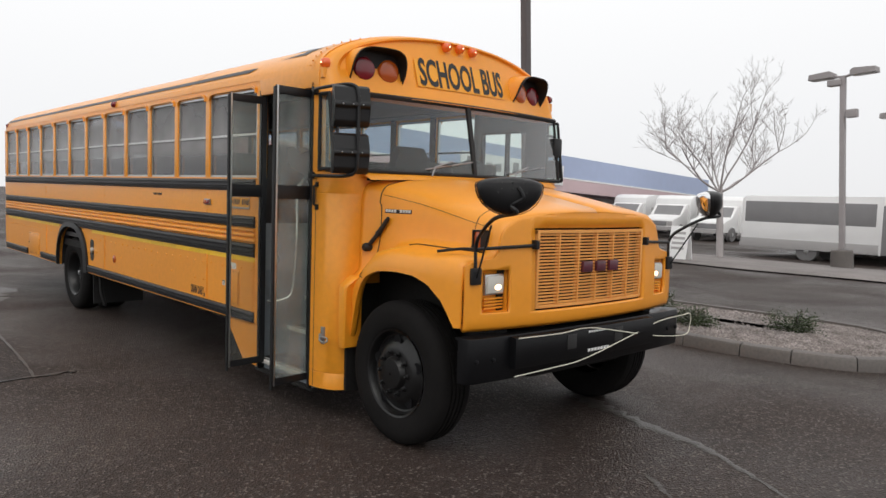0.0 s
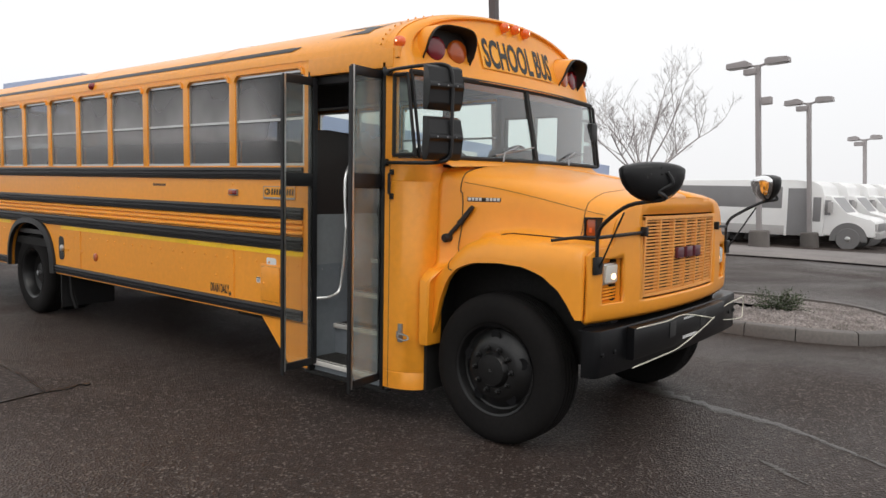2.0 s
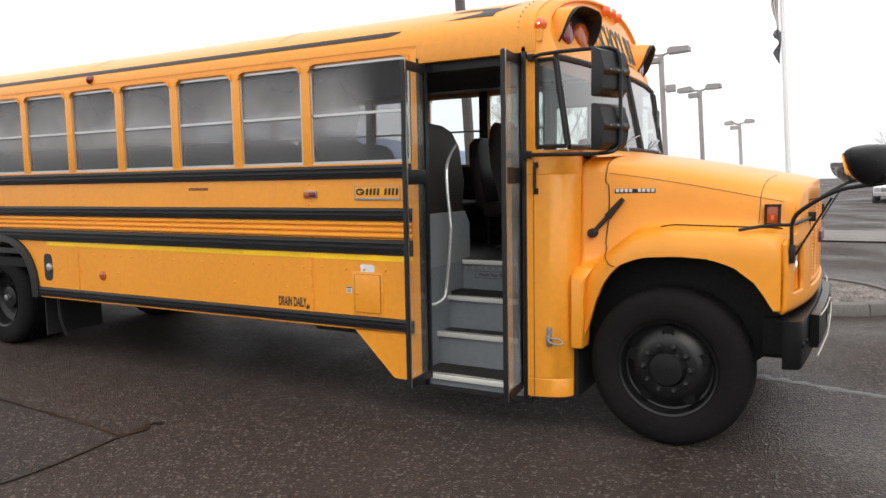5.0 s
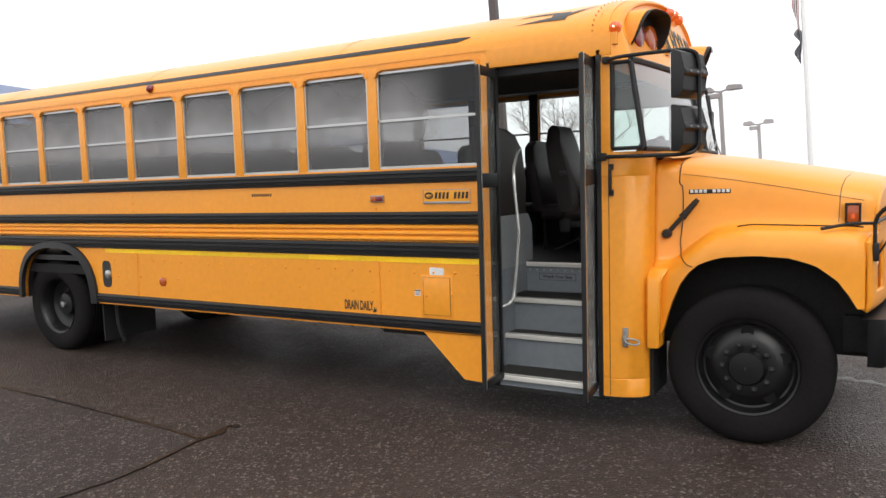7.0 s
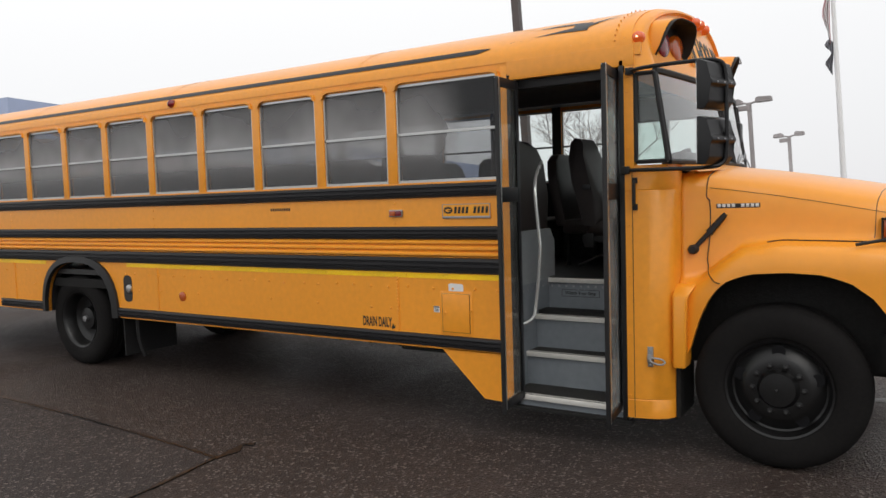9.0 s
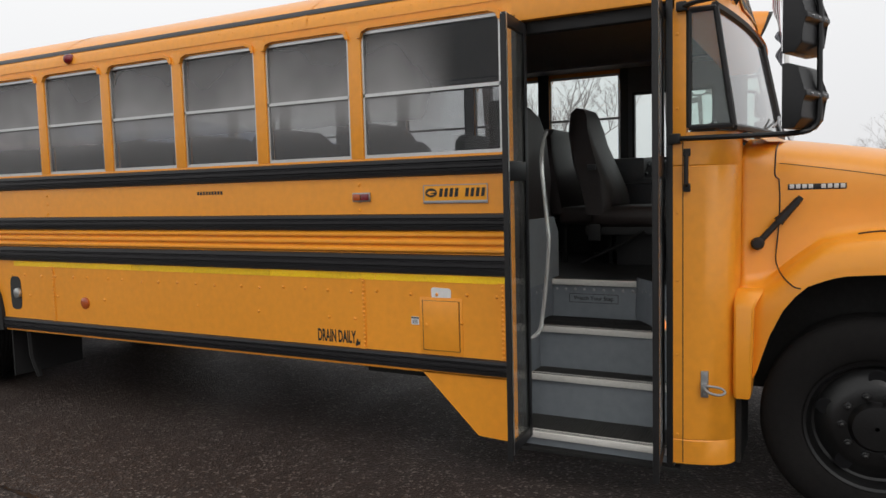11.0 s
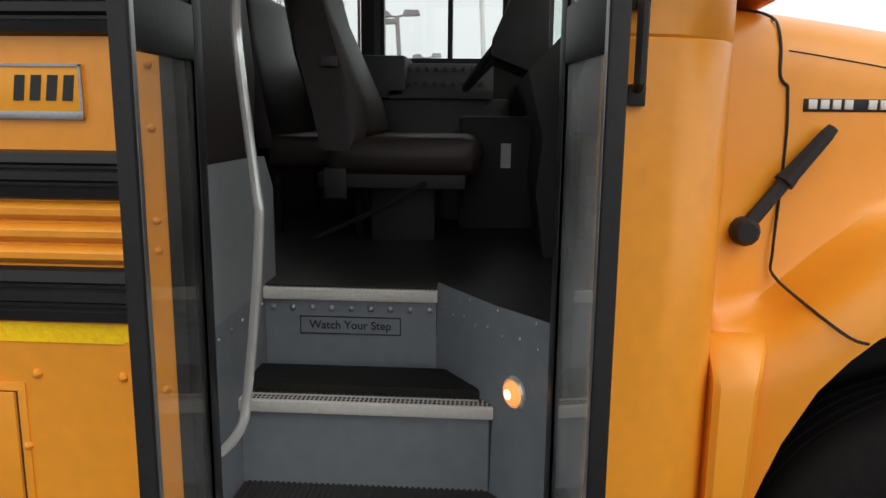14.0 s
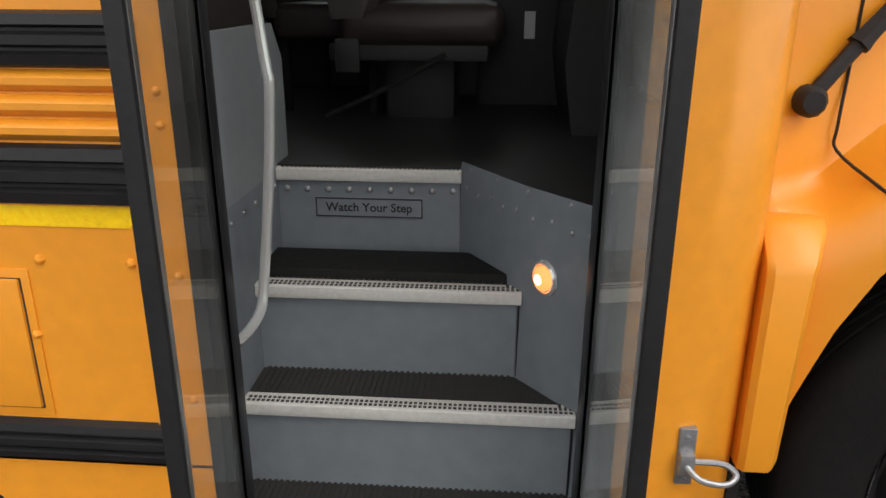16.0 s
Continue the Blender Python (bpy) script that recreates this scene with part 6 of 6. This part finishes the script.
island = thing("planting_island", "raised island with a worn concrete kerb and frosted gravel", "island", kind="structure")
PROFILE = ((0.0, 0.0), (0.012, 0.11), (0.03, 0.135), (0.06, 0.145), (0.15, 0.145), (0.16, 0.0))
for a in range(0, len(rim_pts), 6):
    bm = B()
    rings = []
    for k in range(7):
        ring = [rim_in(a + k, d, z) for d, z in PROFILE]
        if k in (0, 6):
            # a narrow joint between the lengths
            t = (rim_pts[(a + k + 1) % len(rim_pts)] - rim_pts[(a + k - 1) % len(rim_pts)]).normalized() * (0.006 if k == 0 else -0.006)
            ring = [p + t for p in ring]
        rings.append(ring)
    loft(bm, rings, True, True)
    part("kerb_stone", bm, CONCRETE, island, "weathered concrete kerb length")
bm = B()
loft(bm, [[bed_at(i, f) for i in range(len(rim_pts))] for f in (0.0, 0.15, 0.35, 0.6, 0.9)])
part("soil_bed", bm, GRAVEL, island, "gravelly bed of the island")
rng = np.random.default_rng(5)
verts, faces = [], []
while len(faces) < 4 * 14000:
    i, f = int(rng.integers(0, len(rim_pts))), 1 - math.sqrt(rng.uniform(0.0, 1.0))
    p = bed_at(i, f).lerp(bed_at(i + 1, f), rng.uniform(0, 1))
    if p.y > 3.0:
        continue
    r = rng.uniform(0.010, 0.030)
    k = len(verts)
    a = rng.uniform(0, 6.28)
    for j in range(4):
        verts.append((p.x + r * math.cos(a + 1.57 * j) * rng.uniform(0.6, 1.3), p.y + r * math.sin(a + 1.57 * j) * rng.uniform(0.6, 1.3), p.z + r * rng.uniform(-0.2, 0.3)))
    verts.append((p.x, p.y, p.z + r * rng.uniform(0.5, 1.0)))
    faces += [(k, k + 1, k + 4), (k + 1, k + 2, k + 4), (k + 2, k + 3, k + 4), (k + 3, k, k + 4)]
me = bpy.data.meshes.new("gravel")
me.from_pydata(verts, [], faces)
me.materials.append(GRAVEL)
gravel = new("gravel", me)
gravel.parent = island
tagged(gravel, "loose frosted gravel and bark", kind="stuff")


def shrub(x, y, r, h, seed):
    """A low spreading juniper: short twigs with many small blades."""
    ob = thing("shrub", "low dark green juniper on frosted gravel", "shrub", (x, y, 0.12), "island shrubs")
    rng = np.random.default_rng(seed)
    verts, faces = [], []
    bm = B()
    for i in range(70):
        a, e = rng.uniform(0, 6.28), rng.uniform(0.1, 1.3)
        ln = r * rng.uniform(0.6, 1.08)
        tip = Vector((math.cos(a) * math.cos(e) * ln, math.sin(a) * math.cos(e) * ln, math.sin(e) * ln * h / r))
        mid_p = tip * 0.5 + Vector((0, 0, 0.03))
        tube(bm, [(0, 0, 0), mid_p, tip], 0.006, 4, 0.002)
        for k in range(50):
            t = rng.uniform(0.3, 1.05)
            p = tip * t + Vector(rng.normal(0, 0.022, 3))
            if p.z < 0.005:
                p.z = rng.uniform(0.005, 0.04)
            d = Vector(rng.normal(0, 1, 3)).normalized() * rng.uniform(0.018, 0.04) + tip.normalized() * 0.015
            s = d.cross(Vector(rng.normal(0, 1, 3))).normalized() * rng.uniform(0.004, 0.008)
            n = len(verts)
            verts += [p - s, p + s, p + d]
            faces.append((n, n + 1, n + 2))
    part("twigs", bm, BARK, ob)
    me = bpy.data.meshes.new("foliage")
    me.from_pydata(verts, [], faces)
    me.materials.append(LEAF)
    f = new("foliage", me)
    f.parent = ob


shrub(6.60, -0.80, 0.44, 0.28, 2)
shrub(5.88, 0.20, 0.36, 0.28, 1)
shrub(6.95, 1.40, 0.40, 0.30, 3)


# ---- mulch strip under the far tree and lamps ----
bm = B()
loft(bm, [[(16.3 + 0.15 * math.sin(y), y, 0.0), (16.5 + 0.15 * math.sin(y), y, 0.07), (18.5, y, 0.06 + lot_z(18.5)), (20.6, y, 0.09 + lot_z(20.6)), (22.6, y, 0.06 + lot_z(22.6)), (22.7, y, lot_z(22.7))] for y in np.linspace(-16, 34, 46)], False)
strip = part("mulch_strip", bm, MULCH, None)
tagged(strip, "low brown mulch strip between road and parked buses", "ground", kind="structure")


# ---- bare tree ----
def bare_tree(x, y, fork, height, spread, seed, name_label):
    ob = thing("bare_tree", name_label, "tree", (x, y, lot_z(x)), upright=True)
    rng = random.Random(seed)
    bm = B()
    tube(bm, [(0, 0, 0), (0.03, 0.02, fork * 0.5), (0.0, 0.0, fork)], 0.12, 10, 0.10)
    part("trunk", bm, BARK, ob, "straight grey trunk")

    def grow(bm, p, d, ln, r, depth):
        pts, q = [p.copy()], p.copy()
        n = 5
        for i in range(n):
            d = (d + Vector((rng.uniform(-1, 1), rng.uniform(-1, 1), rng.uniform(-0.5, 0.9))) * 0.16).normalized()
            q = q + d * ln / n
            pts.append(q.copy())
        tube(bm, pts, r, 5 if depth < 2 else 4, r * 0.55)
        if depth >= 5:
            return
        for i in range((5, 5, 4, 3, 2)[depth - 1] if depth < 5 else 2):
            k = rng.randint(1, n)
            side = Vector((rng.uniform(-1, 1), rng.uniform(-1, 1), rng.uniform(-0.25, 0.7)))
            grow(bm, pts[k], (d * 0.75 + side * 0.8).normalized(), ln * rng.uniform(0.38, 0.60), max(0.0038, r * 0.45), depth + 1)

    for i in range(8):
        a = 2 * math.pi * i / 8 + rng.uniform(-0.2, 0.2)
        up = (0.25, 1.1, 0.5, 1.7, 0.35, 1.3, 0.3, 2.2)[i]
        bm = B()
        grow(bm, Vector((0, 0, fork - rng.uniform(0, 0.25))), Vector((math.cos(a), math.sin(a), up)).normalized(), (height - fork) * rng.uniform(0.55, 0.72) * spread, 0.036, 1)
        part("limb", bm, BARK, ob)
    return ob


tree = bare_tree(20.5, 7.4, 2.38, 6.7, 0.92, 11, "leafless pale street tree with spreading limbs")
far = bare_tree(72, -6.4, 2.6, 8.5, 0.95, 23, "distant leafless tree in the fog")


# ---- lamp posts ----
def lamp_post(x, y, h, arm, plinth):
    ob = thing("street_lamp", "bronze lamp post with two shoebox heads", "lamp", (x, y, lot_z(x)), "parking lot lamps", upright=True)
    bm = B()
    box(bm, -0.075, 0.075, -0.075, 0.075, plinth, h, 0.012)
    part("pole", bm, POLE, ob)
    bm = B()
    lathe(bm, [(0.0, 0.32), (plinth - 0.04, 0.31), (plinth, 0.28)], (0, 0, 0), 20, "z")
    part("plinth", bm, CONCRETE, ob, "round concrete plinth")
    for s in (-1, 1):
        bm = B()
        tube(bm, [(0, 0, h - 0.05), (0, s * 0.28, h + 0.02)], 0.04, 8)
        part("arm", bm, POLE, ob)
        bm = B()
        prism(bm, [(s * 0.25, h - 0.03), (s * 0.25, h + 0.11), (s * 0.34, h + 0.17), (s * arm, h + 0.13), (s * (arm + 0.02), h - 0.03)], "x", -0.20, 0.20)
        hd = part("lamp_head", bm, POLE, ob)
        bm = B()
        box(bm, -0.16, 0.16, min(s * 0.32, s * (arm - 0.06)), max(s * 0.32, s * (arm - 0.06)), h - 0.045, h - 0.025)
        part("lens", bm, FARGREY, hd)
    bm = B()
    box(bm, -0.14, 0.14, 0.02, 0.42, h - 0.28, h - 0.10, 0.02)
    part("ballast_box", bm, POLE, ob)
    return ob


lamp_post(21.1, 3.78, 5.88, 0.93, 0.62)
lamp_post(26.0, 3.44, 5.36, 0.80, 0.6)
lamp_post(34.5, 3.14, 4.52, 0.66, 0.5)
spot = thing("flood_light", "small grey flood light on the lamp post", "lamp", (21.02, 3.84, 4.55), upright=True)
bm = B()
box(bm, -0.12, 0.10, -0.22, 0.08, -0.14, 0.10, 0.02)
part("housing", bm, POLE, spot)
bm = B()
box(bm, 0.0, 0.06, 0.06, 0.14, -0.05, 0.0)
part("bracket", bm, POLE, spot)
mast = thing("tall_mast", "tall dark square mast behind the bus", "mast", (6.8, 3.88, 0.1), upright=True)
bm = B()
box(bm, -0.065, 0.065, -0.065, 0.065, 0, 9.5, 0.01)
part("shaft", bm, MAST, mast)
bm = B()
lathe(bm, [(0, 0.3), (0.5, 0.28)], (0, 0, 0), 16, "z")
part("footing", bm, CONCRETE, mast)

# ---- flagpole ----
flag = thing("flagpole", "white flagpole with two limp flags", "flagpole", (26.0, 0.40, lot_z(26.0)), upright=True)
bm = B()
tube(bm, [(0, 0, 0), (0, 0, 6), (0, 0, 12)], 0.11, 12, 0.06)
part("pole", bm, FARWHITE, flag)
# flag colours include the fog's whitening at this distance
REDCLOTH = material("hazed_red_cloth", (0.62, 0.36, 0.38), 0.8, vary=0.15)
DARKCLOTH = material("hazed_black_cloth", (0.20, 0.20, 0.22), 0.8, vary=0.3)
for z0, z1, mat, n in ((7.2, 10.2, REDCLOTH, 5), (6.1, 7.22, DARKCLOTH, 1)):
    bm = B()
    rings = []
    for i in range(12):
        z = z1 + (z0 - z1) * i / 11
        w = 0.30 * (0.55 + 0.45 * math.sin(i * 0.9 + z0)) * (1 - 0.35 * i / 11)
        rings.append([(0.05 * math.sin(k * 2.1 + i * 0.4), 0.05 + w * k / 7 + 0.12 * i / 11, z + 0.03 * k) for k in range(8)])
    loft(bm, rings, False)
    fl = part("flag", bm, mat, flag, "limp red and white striped flag" if n > 1 else "limp black flag")
    fl.modifiers.new("thickness", "SOLIDIFY").thickness = 0.02
    if n > 1:
        for k in range(1, 7, 2):
            bm = B()
            loft(bm, [[(r[k][0] - 0.03, r[k][1], r[k][2]), (r[k + 1][0] - 0.03, r[k + 1][1], r[k + 1][2])] for r in rings], False)
            st = part("stripe", bm, FARWHITE, fl)
            st.modifiers.new("thickness", "SOLIDIFY").thickness = 0.01


# ---- parked white shuttle buses ----
def shuttle():
    ob = thing("shuttle_bus", "white cutaway shuttle bus with a dark window band", "bus", (0, 0, 0), "parked shuttle buses")
    # local: side towards the school bus at x = 0, nose to -y
    prof = [(7.6, 0.46), (7.6, 2.36), (7.45, 2.50), (2.3, 2.53), (1.55, 2.49), (1.25, 2.32), (1.15, 1.95), (1.15, 0.46)]
    bm = B()
    prism(bm, prof, "x", 0.0, 2.35)
    bmesh.ops.bevel(bm, geom=bm.edges[:], offset=0.06, segments=2, profile=0.6, affect="EDGES")
    part("body", bm, FARWHITE, ob)
    bm = B()
    prism(bm, [(1.3, 0.5), (1.25, 1.98), (0.95, 1.95), (0.42, 1.28), (-0.35, 1.16), (-0.5, 1.05), (-0.55, 0.5)], "x", 0.14, 2.2)
    bmesh.ops.bevel(bm, geom=bm.edges[:], offset=0.05, segments=2, profile=0.6, affect="EDGES")
    part("cab", bm, FARWHITE, ob)
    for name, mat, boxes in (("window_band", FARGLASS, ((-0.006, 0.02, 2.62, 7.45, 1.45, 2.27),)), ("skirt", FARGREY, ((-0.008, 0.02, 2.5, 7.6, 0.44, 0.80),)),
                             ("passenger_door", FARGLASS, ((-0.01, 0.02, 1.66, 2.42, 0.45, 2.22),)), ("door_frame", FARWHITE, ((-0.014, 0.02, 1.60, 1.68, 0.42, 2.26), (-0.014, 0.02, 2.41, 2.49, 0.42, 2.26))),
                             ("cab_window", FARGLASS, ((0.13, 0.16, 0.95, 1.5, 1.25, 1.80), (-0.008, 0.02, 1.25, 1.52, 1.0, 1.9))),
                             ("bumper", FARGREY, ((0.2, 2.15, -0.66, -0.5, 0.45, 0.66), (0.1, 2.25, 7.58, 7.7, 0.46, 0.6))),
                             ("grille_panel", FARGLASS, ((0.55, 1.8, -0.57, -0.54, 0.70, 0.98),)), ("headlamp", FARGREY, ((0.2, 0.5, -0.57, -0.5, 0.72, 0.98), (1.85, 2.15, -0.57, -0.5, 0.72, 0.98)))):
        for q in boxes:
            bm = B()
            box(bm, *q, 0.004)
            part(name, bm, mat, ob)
    bm = B()
    prism(bm, [(1.10, 1.92), (0.90, 1.90), (0.46, 1.33), (0.62, 1.33)], "x", 0.3, 2.05)
    part("windscreen", bm, FARGLASS, ob)
    bm = B()
    box(bm, -0.12, 0.05, 0.85, 1.0, 1.35, 1.75, 0.02)
    part("mirror", bm, FARGREY, ob)
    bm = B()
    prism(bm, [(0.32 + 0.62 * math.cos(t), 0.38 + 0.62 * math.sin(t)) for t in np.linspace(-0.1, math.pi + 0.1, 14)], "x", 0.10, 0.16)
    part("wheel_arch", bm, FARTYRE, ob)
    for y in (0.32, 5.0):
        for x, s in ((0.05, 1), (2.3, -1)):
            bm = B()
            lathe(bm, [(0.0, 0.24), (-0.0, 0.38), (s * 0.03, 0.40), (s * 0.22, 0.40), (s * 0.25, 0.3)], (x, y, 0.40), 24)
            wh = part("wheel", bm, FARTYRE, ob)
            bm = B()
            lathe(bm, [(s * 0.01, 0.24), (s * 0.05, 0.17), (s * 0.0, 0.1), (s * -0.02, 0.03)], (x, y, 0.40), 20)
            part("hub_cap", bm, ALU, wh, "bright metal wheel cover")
    return ob


first = shuttle()
first.matrix_basis = LOT @ pose(26.3, 1.95, -0.4, 0, 0, 0)
for i in range(1, 6):
    copy_thing(first, LOT @ pose(26.3 + 3.0 * i, 1.95 - 0.2 * i, -0.4, 0, 0, 0))
for x, y, a in ((52, -2.5, 86), (53, -7.0, 88), (54, -11.5, 90), (36, 17.2, 92), (36.5, 20.6, 91), (37, 24.0, 92)):
    copy_thing(first, LOT @ pose(x, y, -0.4, 0, 0, a - 180))

# ---- blue canopied building ----
shop = thing("canopy_building", "pale blue canopied sales building in the fog", "building", (8.4, 23.4, 0))
ang = math.degrees(math.atan2(3.2, 46.6))
shop.matrix_basis = LOT @ pose(8.4, 23.4, 0, 0, 2.2, ang)
for name, q, mat in (("fascia", (0, 46.7, 0, 6, 4.05, 5.4), FARBLUE), ("white_stripe", (-0.02, 46.72, -0.03, 6, 3.95, 4.05), FARWHITE), ("red_band", (-0.01, 46.71, -0.01, 6, 3.15, 3.95), FARRED),
                     ("wall", (2, 45, 3.0, 6, 0, 3.15), FARWHITE)):
    bm = B()
    box(bm, *q, 0.0)
    part(name, bm, mat, shop)
for i in range(6):
    bm = B()
    box(bm, 4 + i * 7.5, 4.3 + i * 7.5, 0.6, 0.9, 0, 3.2)
    part("column", bm, FARWHITE, shop)
    bm = B()
    box(bm, 5.2 + i * 7.0, 9.8 + i * 7.0, 2.96, 3.02, 0.4, 2.7)
    part("shop_window", bm, FARGREY, shop)
bm = B()
box(bm, 16.0, 25.6, -0.08, -0.02, 3.5, 4.75, 0.02)
sg = part("name_board", bm, FARWHITE, shop, "white name board with dark lettering bars")
for i in range(11):
    bm = B()
    box(bm, 16.5 + i * 0.8, 17.0 + i * 0.8, -0.11, -0.08, 3.85, 4.3 + 0.2 * (i in (0, 5, 9)))
    part("letter_bar", bm, FARGLASS, sg)

# ---- folding pavement sign ----
sign2 = thing("sandwich_board", "white folding pavement sign with faint print", "sign", (16.8, 6.75, 0))
for s in (-1, 1):
    bm = B()
    box(bm, -0.015, 0.015, -0.3, 0.3, 0.0, 1.05, 0.006)
    bm.transform(Matrix.Translation((s * 0.2, 0, 0)) @ Euler((0, radians(-s * 10.5), 0)).to_matrix().to_4x4())
    pn = part("board", bm, FARWHITE, sign2)
    if s < 0:
        for i in range(4):
            bm = B()
            box(bm, -0.022, -0.016, -0.2, 0.2, 0.35 + i * 0.15, 0.42 + i * 0.15)
            bm.transform(Matrix.Translation((s * 0.2, 0, 0)) @ Euler((0, radians(-s * 10.5), 0)).to_matrix().to_4x4())
            part("print_bar", bm, FARGREY, pn)
